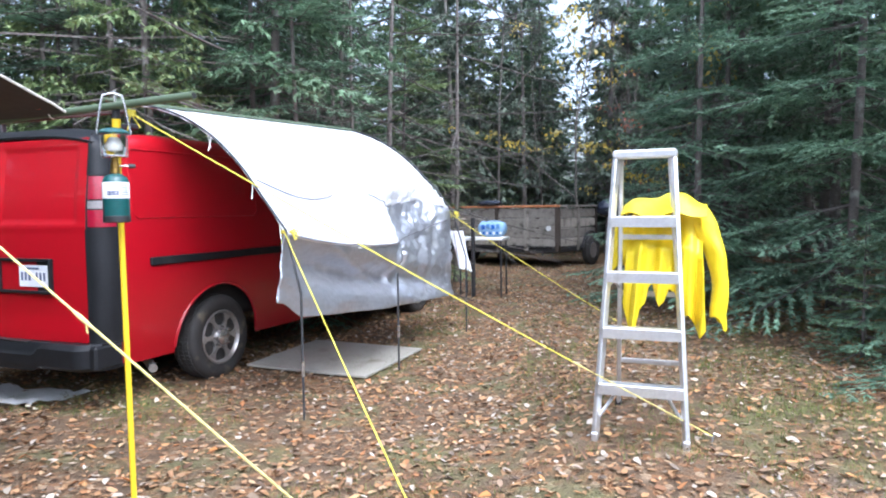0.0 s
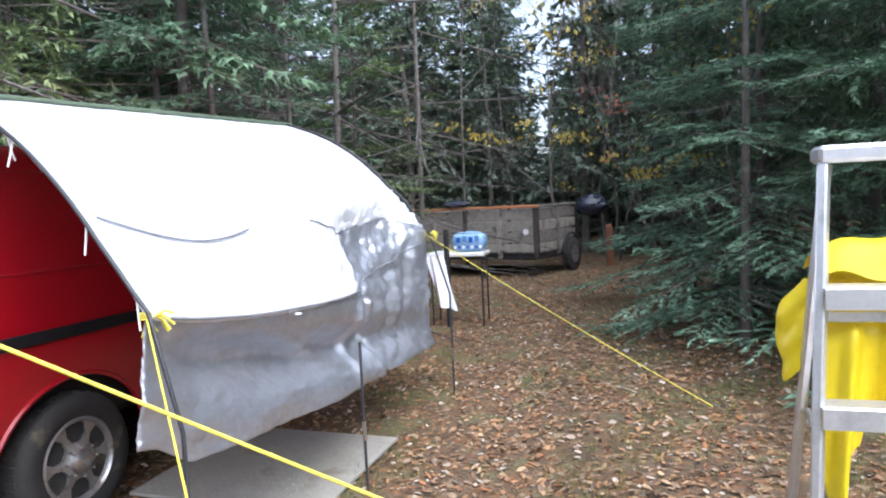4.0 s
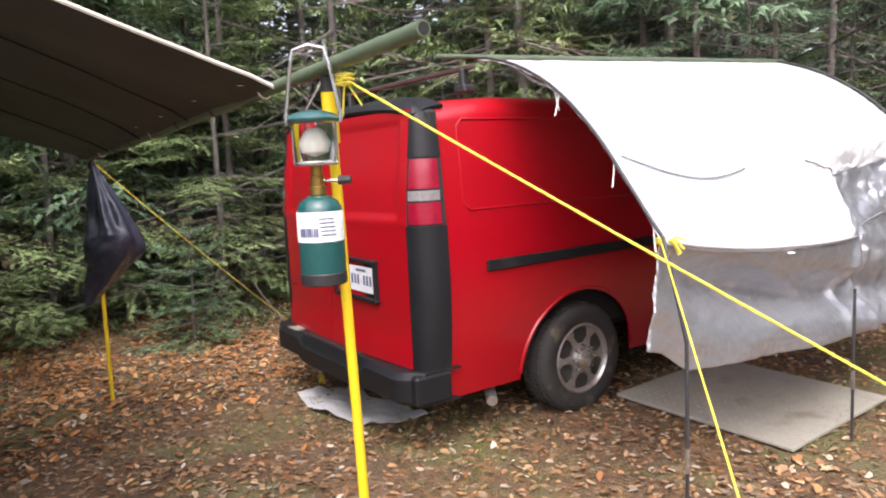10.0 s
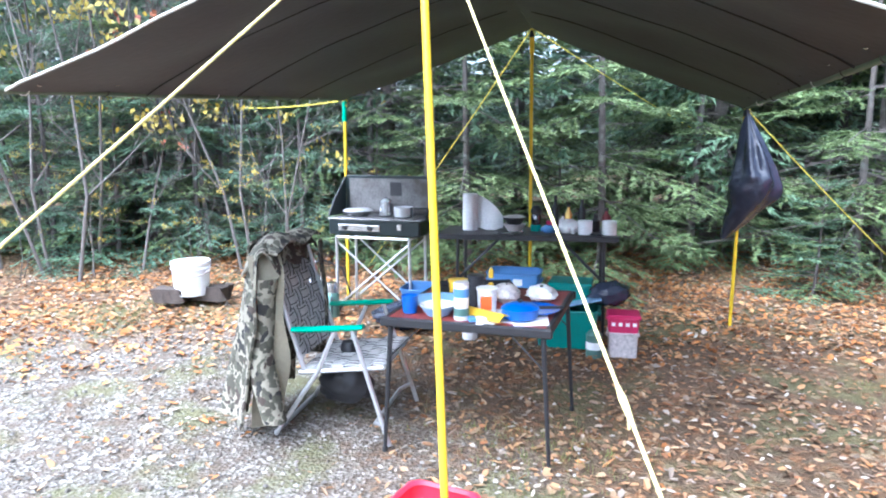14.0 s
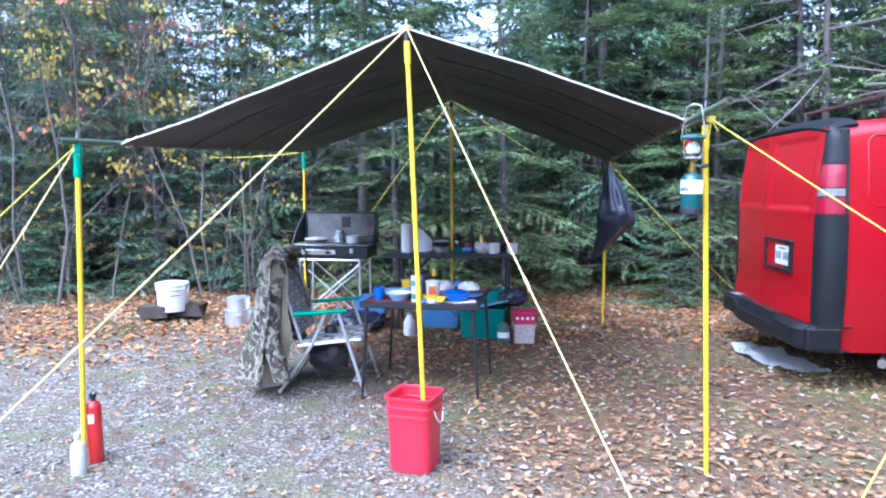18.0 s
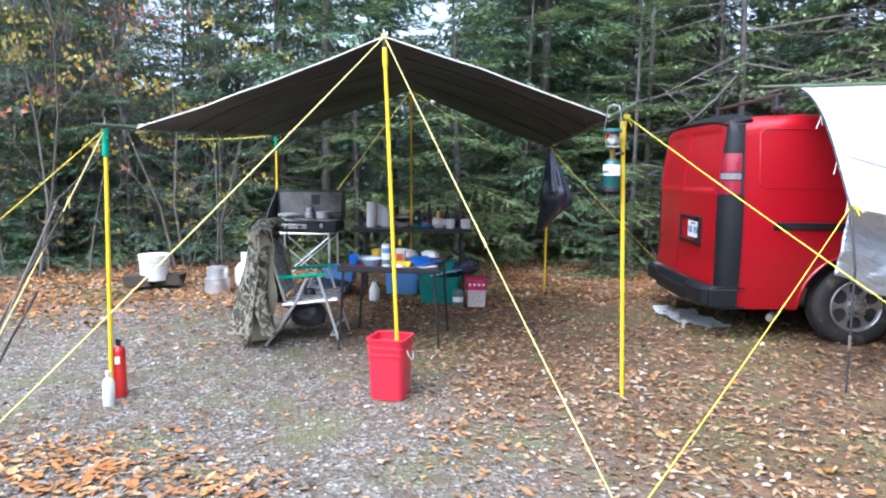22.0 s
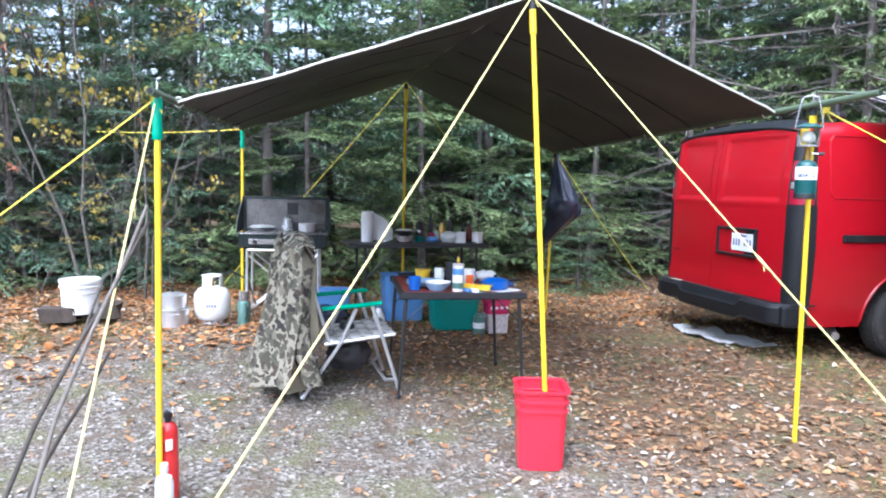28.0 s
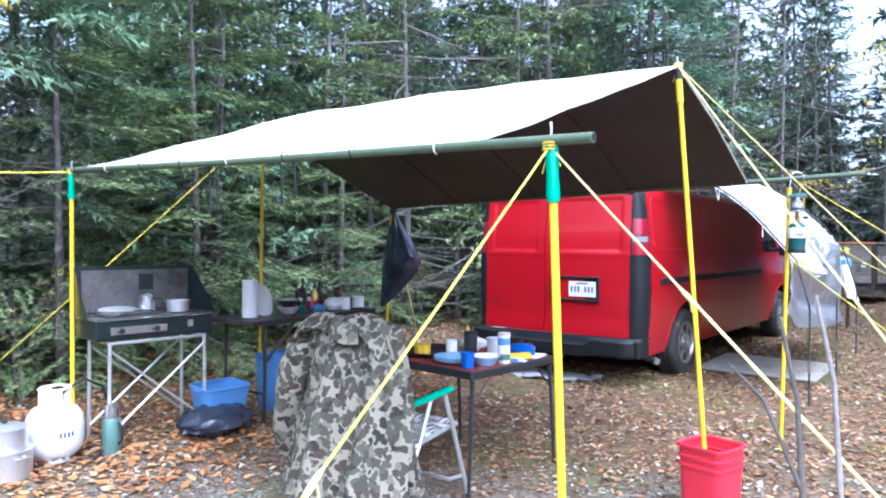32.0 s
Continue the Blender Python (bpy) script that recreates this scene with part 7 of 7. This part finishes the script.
def trunk_mesh(name, seed, height, radius, seg, dead=0, dead_top=3.0, dead_len=0.9, boughs=None):
    """A tapered, slightly bent trunk with the wood of its boughs and bare dead twigs."""
    rng = random.Random(seed)
    m = Mesh()
    lean = (rng.uniform(-0.12, 0.12), rng.uniform(-0.12, 0.12))
    def axis_at(z):
        return Vector((lean[0] * math.sin(z * 0.6) * 0.4, lean[1] * math.sin(z * 0.5) * 0.4, z))
    zs = [-0.15, 0.0, 0.25, 0.8] + [0.8 + (height - 0.8) * (k + 1) / 9 for k in range(9)]
    m.tube([axis_at(z) for z in zs], [radius * (1.5 if z < 0.1 else 1.1 if z < 0.5 else max(1 - z / height * 0.95, 0.04)) for z in zs], 9)
    if seg is not None:
        for row in seg:
            m.tube([tuple(p) for p in row], [0.012, 0.01, 0.008, 0.006, 0.003], 3, False)
    limb = m if boughs is None else boughs
    for _ in range(dead):
        z = rng.uniform(0.4, dead_top)
        a = rng.uniform(0, 6.283)
        ln = dead_len * rng.uniform(0.3, 1.1)
        p = axis_at(z)
        d = Vector((math.cos(a), math.sin(a), rng.uniform(-0.35, 0.15)))
        pts = [p, p + d * ln * 0.5 + Vector((0, 0, -0.02)), p + d * ln + Vector((rng.uniform(-0.1, 0.1), rng.uniform(-0.1, 0.1), rng.uniform(-0.05, 0.12)))]
        limb.tube(pts, [0.006 + 0.004 * ln, 0.004 + 0.003 * ln, 0.002], 4, False)
        for _ in range(3):
            s = rng.uniform(0.35, 0.9)
            b0 = p + d * ln * s
            e = d.cross(Vector((0, 0, 1))) * rng.choice((-1, 1)) * 0.3 + d * 0.25 + Vector((0, 0, rng.uniform(-0.2, 0.15)))
            limb.tube([b0, b0 + e * ln * 0.6], [0.004, 0.0015], 3, False)
    return m.data(name, 60)


def sapling_meshes(seed, height, leaves, leaf_size, stems=2):
    """A thin grey hardwood: forked stems, fine twigs and a few hanging leaves."""
    rng = random.Random(seed)
    m, tips = Mesh(), []

    def grow(p, d, ln, r, depth):
        pts, rs = [p], [r]
        for k in range(4):
            d = (d + Vector((rng.gauss(0, 0.12), rng.gauss(0, 0.12), rng.gauss(0.04, 0.06)))).normalized()
            p = p + d * ln / 4
            pts.append(p)
            rs.append(r * (1 - 0.2 * (k + 1)))
            if depth < 3:
                for _ in range(2 if depth else 1):
                    a = d.orthogonal().normalized()
                    a.rotate(Matrix.Rotation(rng.uniform(0, 6.283), 3, d))
                    grow(p, (d * 0.75 + a * rng.uniform(0.5, 0.9)).normalized(), ln * rng.uniform(0.28, 0.5), r * 0.5 * (1 - 0.18 * k), depth + 1)
            if depth >= 2:
                tips.append(p)
        m.tube(pts, [max(q, 0.0018) for q in rs], 7 if depth == 0 else 4 if depth == 1 else 3, False)

    for s in range(stems):
        d = Vector((rng.uniform(-0.22, 0.22), rng.uniform(-0.22, 0.22), 1)).normalized()
        grow(Vector((rng.uniform(-0.15, 0.15) * s, rng.uniform(-0.15, 0.15) * s, -0.1)), d, height * rng.uniform(0.8, 1.05), 0.009 + 0.003 * height, 0)
    lv = Mesh()
    spots = [rng.choice(tips) for _ in range(max(leaves // 14, 1))]
    for _ in range(leaves):
        p = rng.choice(spots) + Vector((rng.gauss(0, 0.13), rng.gauss(0, 0.13), rng.gauss(-0.02, 0.06)))
        a, tilt = rng.uniform(0, 6.283), rng.uniform(-1.4, -0.3)
        d = Vector((math.cos(a) * math.cos(tilt), math.sin(a) * math.cos(tilt), math.sin(tilt)))
        w = d.cross(Vector((rng.gauss(0, 1), rng.gauss(0, 1), 0.3))).normalized() * leaf_size * 0.32
        ln = leaf_size * rng.uniform(0.7, 1.2)
        q = d.cross(w).normalized() * leaf_size * 0.1
        lv.add([p, p + d * ln * 0.45 + w + q, p + d * ln, p + d * ln * 0.45 - w + q], [(0, 1, 2), (0, 2, 3)])
    return m.data("stem", 60), lv.data("leaves", 0)


def kind_of_tree(seed, height, base, reach, branches, twigs, per, size, radius, dead, dead_top, thin=1.0, droop=0.25, loose=1.0):
    me, seg = needles_mesh("crown", seed, height, base, reach, branches, twigs, per, size, thin, droop, loose)
    me.materials.append(NEEDLE_Y if seed in (11, 12, 32, 71) else NEEDLE_LIT if seed in (13, 14) else NEEDLE_HAZY if seed > 50 and seed < 70 else NEEDLE)
    tr = trunk_mesh("trunk", seed, height + 0.4, radius, seg[::2], dead, dead_top)
    tr.materials.append(BARK)
    return tr, me


NEAR = [kind_of_tree(11 + k, 5.6 + 0.5 * k, 0.15 + 0.1 * k, 1.8, 66, 24, 24, 0.062, 0.05, 24, 2.4, 1.35, 0.22, 1.25) for k in range(4)]
TALL = [kind_of_tree(31 + k, 9.5, 1.3 + 0.4 * k, 1.8, 96, 14, 11, 0.105, 0.075, 60, 4.5, 1.5, 0.3, 2.6) for k in range(3)]
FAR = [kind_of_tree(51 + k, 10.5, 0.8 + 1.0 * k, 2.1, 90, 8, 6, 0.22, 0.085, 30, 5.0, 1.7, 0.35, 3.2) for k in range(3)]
SMALL = [kind_of_tree(71 + k, 1.5, 0.05, 0.65, 44, 13, 13, 0.05, 0.018, 0, 1.0, 1.4, 0.05) for k in range(2)]
SAPLING = [sapling_meshes(91 + k, 4.2 + 0.7 * k, (100, 260, 160)[k], 0.09, 1 + k % 2) for k in range(3)]
for (st, lv), mt in zip(SAPLING, (LEAF_O, LEAF_Y, LEAF_Y)):
    st.materials.append(BARK_G)
    lv.materials.append(mt)
BARE = sapling_meshes(99, 7.0, 30, 0.07, 1)
BARE[0].materials.append(BARK_G)
BARE[1].materials.append(LEAF_Y)


def bare_tree(seed, height, radius, dead, top, reach, mat):
    limbs = Mesh()
    tr = trunk_mesh("trunk", seed, height, radius, None, dead, top, reach, limbs)
    bo = limbs.data("bare_crown", 60)
    for me in (tr, bo):
        me.materials.append(mat)
    return tr, bo


DEAD = bare_tree(77, 8.0, 0.05, 90, 7.5, 1.5, BARK_G)
BRANCHY = bare_tree(78, 8.5, 0.06, 60, 7.8, 3.4, BARK)

tree_rng = random.Random(5)


def plant(kind, x, y, label, name="spruce_tree", scale=1.0, second="crown", group="spruces"):
    t = thing(name, pose(x, y, ground_z(x, y) - 0.03, tree_rng.uniform(-2, 2), tree_rng.uniform(-2, 2), tree_rng.uniform(0, 360)), label, "tree", group)
    t.scale = (scale,) * 3
    part("stem" if second == "leaves" else "trunk", kind[0], None, t)
    part(second, kind[1], None, t)
    return t


def zone(kinds, n, x0, x1, y0, y1, label, gap, lo=0.85, hi=1.2, ok=lambda x, y: True, name="spruce_tree", second="crown", group="spruces"):
    """n plants at least gap apart within a stretch of the plan."""
    spots, tries = [], 0
    while len(spots) < n and tries < 4000:
        tries += 1
        x, y = tree_rng.uniform(x0, x1), tree_rng.uniform(y0, y1)
        if ok(x, y) and all((x - a) ** 2 + (y - b) ** 2 > gap * gap for a, b in spots):
            spots.append((x, y))
            plant(kinds[len(spots) % len(kinds)], x, y, label, name, tree_rng.uniform(lo, hi), second, group)


EDGE = "dark green spruce with low boughs at the clearing's edge"
WOOD = "tall spruce with bare lower trunk and dead twigs"
BACKROW = "tall dark spruce deep in the wood"
# edge behind the kitchen
for k, (x, y, s) in enumerate(((-7.3, 2.2, 0.9), (-7.0, 3.6, 0.95), (-7.9, 4.9, 1.0), (-8.3, 1.1, 0.95), (-6.9, 6.3, 0.9), (-8.9, 3.1, 1.1), (-8.6, -1.6, 0.85))):
    plant(NEAR[k % 2], x, y, EDGE, scale=s)
for k, (x, y, s) in enumerate(((-9.1, -0.3, 0.75), (-9.4, -2.1, 0.8), (-9.0, -3.7, 0.75), (-10.6, 0.5, 0.8), (-8.2, -4.6, 0.8))):
    plant(NEAR[1 + k % 3], x, y, EDGE, scale=s)
zone(NEAR, 8, -12, -8.8, -4, 7, EDGE, 1.5)
zone(TALL, 16, -13.5, -7.6, -5, 10, WOOD, 1.1)
# behind and beside the van
zone(TALL, 16, -9.5, -3.0, 7.0, 14, WOOD, 1.05, ok=lambda x, y: y > 6.6 + (x + 9.5) * 0.35)
zone([DEAD], 14, -9.5, -2.0, 7.6, 13, "dead grey spruce with bare broken twigs", 1.4, second="bare_crown", ok=lambda x, y: y > 7.5 + (x + 9.5) * 0.35)
zone(NEAR, 6, -7.5, -1.6, 9.6, 14, EDGE, 1.7, 0.8, 1.1)
zone(SMALL, 8, -8.0, -5.3, 4.9, 8.2, "young low spruce among the leaves", 0.6, 0.6, 1.0, ok=lambda x, y: x < -5.7 or y > 5.6, group="young spruces")
zone(SMALL, 16, -10.2, -7.9, -4.5, 1.5, "young low spruce among the leaves", 0.7, 0.9, 1.5, group="young spruces")
zone(SMALL, 10, -10.5, -8.0, 1.5, 7.5, "young low spruce among the leaves", 0.8, 0.8, 1.3, group="young spruces")
for x, y in ((-5.0, 9.0), (-3.4, 10.2), (-1.9, 11.6), (-6.6, 8.0), (-7.6, 7.0), (-0.9, 13.2)):
    plant(BRANCHY, x, y, "dead grey spruce with long bare boughs", scale=tree_rng.uniform(0.9, 1.1), second="bare_crown")
# right of the track
for k, (x, y, s) in enumerate(((2.35, 8.7, 0.95), (3.3, 7.0, 1.0), (3.1, 10.2, 1.05), (4.6, 8.3, 1.1), (3.9, 5.4, 0.95), (2.9, 12.0, 1.0))):
    plant(NEAR[2 + k % 2], x, y, EDGE, scale=s)
zone(TALL, 14, 3.4, 9.5, 4.5, 16, WOOD, 1.1)
zone(SMALL, 5, 2.3, 3.6, 5.5, 11, "young low spruce among the leaves", 0.7, 0.5, 0.8, group="young spruces")
# beyond the trailer and all round, deep wood
def off_track(x, y):
    return abs(x - 0.09 * y) > 0.045 * y


zone(TALL, 14, -4, 7, 18.5, 24, WOOD, 1.2, ok=off_track)
zone(FAR, 30, -30, -13, -14, 20, BACKROW, 1.7, ok=lambda x, y: not -4 < y < 8 or tree_rng.random() < 0.3)
zone(FAR, 44, -14, 12, 15, 32, BACKROW, 1.5, ok=lambda x, y: not (-3.6 < x < 3.2 and y < 19.5) and off_track(x, y))
zone(FAR, 14, 9, 20, 2, 18, BACKROW, 1.8)
zone(FAR, 16, -20, 24, -26, -15, BACKROW, 2.4)
# hardwoods
zone(SAPLING, 13, -9.3, -6.9, -3.4, 0.5, "thin grey hardwood sapling with a few autumn leaves", 0.55, 0.75, 1.15, name="sapling", second="leaves", group="saplings", ok=lambda x, y: x < -7.6 or y < -0.8)
zone([BARE], 12, -15, -7.8, -7, 2, "bare grey hardwood with fine twigs", 0.8, name="hardwood_tree", second="leaves", group="hardwoods")
zone(SAPLING, 5, 2.9, 3.6, 10.5, 18, "thin grey hardwood sapling with a few autumn leaves", 0.8, 0.8, 1.1, name="sapling", second="leaves", group="saplings")
zone([BARE], 8, -1, 5, 18, 26, "bare grey hardwood with fine twigs", 1.0, name="hardwood_tree", second="leaves", group="hardwoods")
for x, y, k in ((1.9, 17.6, 1.5), (3.0, 18.4, 1.4), (2.7, 9.6, 0.95)):
    plant(SAPLING[2], x, y, "thin grey hardwood sapling with hanging yellow leaves", "sapling", k, "leaves", "saplings")
for x, y, k in ((-8.1, -0.9, 0.7), (-8.0, -2.5, 0.65), (-7.8, 0.35, 0.6)):
    plant(NEAR[2], x, y, EDGE, scale=k)
for x, y, k in ((-6.75, -0.05, 0.26), (-6.95, -0.7, 0.22), (-6.7, 0.55, 0.2), (-7.1, -1.7, 0.26), (-6.85, 1.5, 0.2), (-7.0, -2.4, 0.24)):
    plant(SAPLING[1], x, y, "low yellow-leaved shrub at the wood's edge", "shrub", k, "leaves", "shrubs")
plant(SAPLING[1], -6.95, 0.3, "thin grey hardwood sapling with yellow leaves", "sapling", 0.62, "leaves", "saplings")
plant(SAPLING[0], -7.3, -1.3, "thin grey hardwood sapling with rust leaves", "sapling", 0.7, "leaves", "saplings")
plant(SAPLING[1], -7.35, -0.12, "thin sapling with yellow leaves and a rope tied to it", "sapling", 0.8, "leaves", "saplings")


# the wood closes behind the trees that can be told apart
def far_woods():
    rng = np.random.default_rng(8)
    tris = []
    for ring in range(5):
        for k in range(190):
            a = 2 * math.pi * (k + rng.random()) / 190
            r = 27 + 5 * ring + rng.uniform(-2, 2)
            x, y = r * math.sin(a), r * math.cos(a)
            if y > 0 and not off_track(x, y) and rng.random() < 0.6 and ring < 4:
                continue
            h = rng.uniform(5.5, 9.5) * (0.6 if x < -10 and -6 < y < 11 else 1)
            z = rng.uniform(0, 1, 95)
            az = rng.uniform(0, 6.283, 95)
            ln = (2.2 * (1 - z) + 0.25) * rng.uniform(0.6, 1.2, 95)
            base = np.stack([x + 0 * z, y + 0 * z, 0.2 + z * h], 1)
            out = np.stack([np.cos(az) * ln, np.sin(az) * ln, -0.25 * ln], 1)
            side = np.stack([-np.sin(az), np.cos(az), 0 * az], 1) * (0.3 + 0.25 * ln)[:, None]
            mid = base + out * 0.6
            tris.append(np.stack([base, mid + side, base + out, base, base + out, mid - side], 1).reshape(-1, 3))
    pts = np.concatenate(tris)
    n = len(pts)
    me = bpy.data.meshes.new("far_woods")
    me.vertices.add(n)
    me.vertices.foreach_set("co", pts.astype(np.float32).ravel())
    me.loops.add(n)
    me.loops.foreach_set("vertex_index", np.arange(n, dtype=np.int32))
    me.polygons.add(n // 3)
    me.polygons.foreach_set("loop_start", np.arange(0, n, 3, dtype=np.int32))
    me.update(calc_edges=True)
    solo("far_woods", me, NEEDLE_HAZY, "dense dark spruce wood closing the distance", "woods", kind="stuff", smooth=0)


far_woods()


# dead twigs that fill the wood between the trunks
def dead_twigs():
    rng = np.random.default_rng(21)
    n = 26000
    x, y = rng.uniform(-17, 12, 3 * n), rng.uniform(-8, 25, 3 * n)
    edge = np.where(y < 6.5, (x < -7.9) | (x > 3.6 + 0.0 * y), (y > 8.2 + 0.35 * (x + 9)) & (y > 8) | (x > 3.0) | (x < -8))
    track = (np.abs(x - 0.09 * y) < 1.2 + 0.06 * y) & (y > 4)
    keep = np.nonzero(edge & ~track)[0][:n]
    x, y = x[keep], y[keep]
    n = len(x)
    z = 0.1 + 5.2 * rng.random(n) ** 1.3
    a = rng.uniform(0, 6.283, n)
    ln = rng.uniform(0.15, 0.8, n)
    d = np.stack([np.cos(a), np.sin(a), rng.normal(-0.15, 0.3, n)], 1) * ln[:, None]
    w = np.cross(d, rng.normal(0, 1, (n, 3)))
    w *= (0.0045 / np.linalg.norm(w, axis=1))[:, None]
    p = np.stack([x, y, z], 1)
    kink = d * 0.55 + rng.normal(0, 0.05, (n, 3))
    tri = np.stack([p - w, p + w, p + kink, p + kink - w * 0.8, p + kink + w * 0.8, p + d], 1).reshape(-1, 3)
    me = bpy.data.meshes.new("dead_twigs")
    me.from_pydata(tri.tolist(), [], np.arange(len(tri)).reshape(-1, 3).tolist())
    solo("dead_twigs", me, TWIG, "dead grey twigs tangled between the spruce trunks", "twigs", kind="stuff", smooth=0)


dead_twigs()


# ---- leaf litter, pebbles, grass ----
def scatter(name, n, density, shape, size, material, label, lift, curl, seed, area=(-10.5, 6.5, -4.5, 17.0), flat=0.25):
    """Many small pieces laid on the ground, thicker where density says."""
    rng = np.random.default_rng(seed)
    pts = []
    while len(pts) < n:
        xy = rng.uniform((area[0], area[2]), (area[1], area[3]), (4000, 2))
        pts += [(x, y) for (x, y), r in zip(xy, rng.random(4000)) if r < density(x, y)]
    pts = pts[:n]
    verts, faces = [], []
    for x, y in pts:
        a, s, slim = rng.uniform(0, 6.283), size * rng.uniform(0.45, 1.35), rng.uniform(0.5, 1.15)
        ca, sa = math.cos(a), math.sin(a)
        tx, ty = rng.normal(0, flat, 2)
        z = ground_z(x, y) + lift + rng.uniform(0, 0.012)
        bend = rng.uniform(-0.2, 1.0) * curl
        k = len(verts)
        ragged = rng.uniform(0.62, 1.18, len(shape)) if len(shape) == 7 else (1,) * len(shape)
        for (px, py, pz), rag in zip(shape, ragged):
            px, py = px * rag, py * slim * rag
            qx, qy = px * s * ca - py * s * sa, px * s * sa + py * s * ca
            verts.append((x + qx, y + qy, z + pz * s * bend + qx * tx + qy * ty))
        faces += [tuple(i + k for i in f) for f in shape_faces[len(shape)]]
    me = bpy.data.meshes.new(name)
    me.from_pydata(verts, [], faces)
    solo(name, me, material, label, "litter" if "leaf" in name else name.split("_")[0], kind="stuff", smooth=0)


LEAF = [(-0.52, 0, 0.12), (-0.3, 0.34, 0.4), (0.2, 0.33, 0.42), (0.62, 0, 0.2), (0.2, -0.33, 0.42), (-0.3, -0.34, 0.4), (0.02, 0, 0)]
STONE = [(-0.5, -0.3, 0), (0.45, -0.4, 0), (0.5, 0.35, 0), (-0.4, 0.45, 0), (-0.25, -0.15, 0.45), (0.25, -0.2, 0.4), (0.2, 0.2, 0.5), (-0.2, 0.22, 0.4)]
BLADE = [(-0.02, 0, 0), (0.02, 0, 0), (0.12, 0.1, 1.0), (0.3, 0.02, 0), (0.34, 0, 0), (0.22, -0.2, 0.8), (0.1, 0.3, 0), (0.14, 0.3, 0), (-0.2, 0.4, 0.9)]
shape_faces = {7: [(i, 6, (i + 1) % 6) for i in range(6)], 8: [(4, 5, 6, 7), (0, 1, 5, 4), (1, 2, 6, 5), (2, 3, 7, 6), (3, 0, 4, 7)], 9: [(0, 1, 2), (3, 4, 5), (6, 7, 8)]}


def gravelly(x, y):
    w = noise.noise((x * 0.9, y * 0.9, 3.0)) * 0.8
    return step01(-2.2, -0.9, 0.25 * x - y + 0.8 + w) * step01(-5.6, -4.4, x)


def heaps(x, y):
    """Leaves blown together on the drive."""
    return sum(h * math.exp(-((x - a) ** 2 + (y - b) ** 2) / s) for a, b, s, h in ((-0.95, 0.0, 0.16, 1.0), (-0.6, 0.55, 0.06, 0.8), (-1.3, -0.5, 0.2, 0.5), (0.0, 1.5, 0.12, 0.5), (-1.1, 1.9, 0.08, 0.4), (-3.6, 0.3, 0.15, 0.2)))


def leafy(x, y):
    d = 1 - 0.86 * gravelly(x, y)
    d *= 0.45 + 0.9 * max(noise.noise((x * 0.8, y * 0.8, 7.0)) + 0.45, 0)
    d += 1.1 * math.exp(-((x - 0.35) ** 2 / 0.6 + (y - 0.15) ** 2 / 0.5)) + 0.5 * math.exp(-((x + 0.3) ** 2 / 0.5 + (y - 2.6) ** 2 / 0.5))
    d += 1.2 * heaps(x, y)
    return d * (1 if y < 9 else 0.6)


scatter("leaf_litter", 95000, leafy, LEAF, 0.041, LITTER, "brown, rust and pale fallen leaves on the ground", 0.004, 0.55, 1)
scatter("leaf_litter", 24000, lambda x, y: leafy(x, y) * (1 - gravelly(x, y)), LEAF, 0.05, LITTER, "rust-brown fallen leaves under the trees", 0.004, 0.5, 2, (-14, 9, -6, 20))
scatter("pebble_gravel", 13000, lambda x, y: gravelly(x, y) ** 0.5 * 0.9 + 0.02, STONE, 0.024, PEBBLE, "grey pebbles of the gravel drive", -0.002, 1.0, 3, (-5.5, 3.0, -4.5, 4.0), 0.05)
scatter("grass_tufts", 9000, lambda x, y: step01(0.1, 0.5, noise.noise((x * 0.7, y * 0.7, 11.0))) * (1 - 0.7 * gravelly(x, y)), BLADE, 0.07, GRASS, "thin green and straw grass between the leaves", 0.0, 1.0, 4, (-6, 4, -2, 10), 0.1)
scatter("leaf_litter", 1100, lambda x, y: heaps(x, y) + 0.02 * (1 - gravelly(x, y)), LEAF, 0.05, LITTER_O, "large brown and orange fallen leaves heaped on the drive", 0.01, 0.5, 6, (-6, 3, -2, 6), 0.2)
scatter("leaf_litter", 9000, lambda x, y: step01(-4.0, -4.8, x) * (0.35 + max(noise.noise((x * 1.1, y * 1.1, 5.0)) + 0.4, 0)), LEAF, 0.05, LITTER_O, "fresh tan and orange leaves behind the kitchen", 0.008, 0.55, 7, (-8.2, -4.0, -2.0, 6.0))
scatter("grass_tufts", 4200, lambda x, y: 0.15 + step01(-0.05, 0.3, noise.noise((x * 1.2, y * 1.2, 2.0))), BLADE, 0.085, GRASS, "green moss and grass beside the track", 0.0, 1.0, 8, (0.2, 3.2, 3.6, 8.5), 0.1)
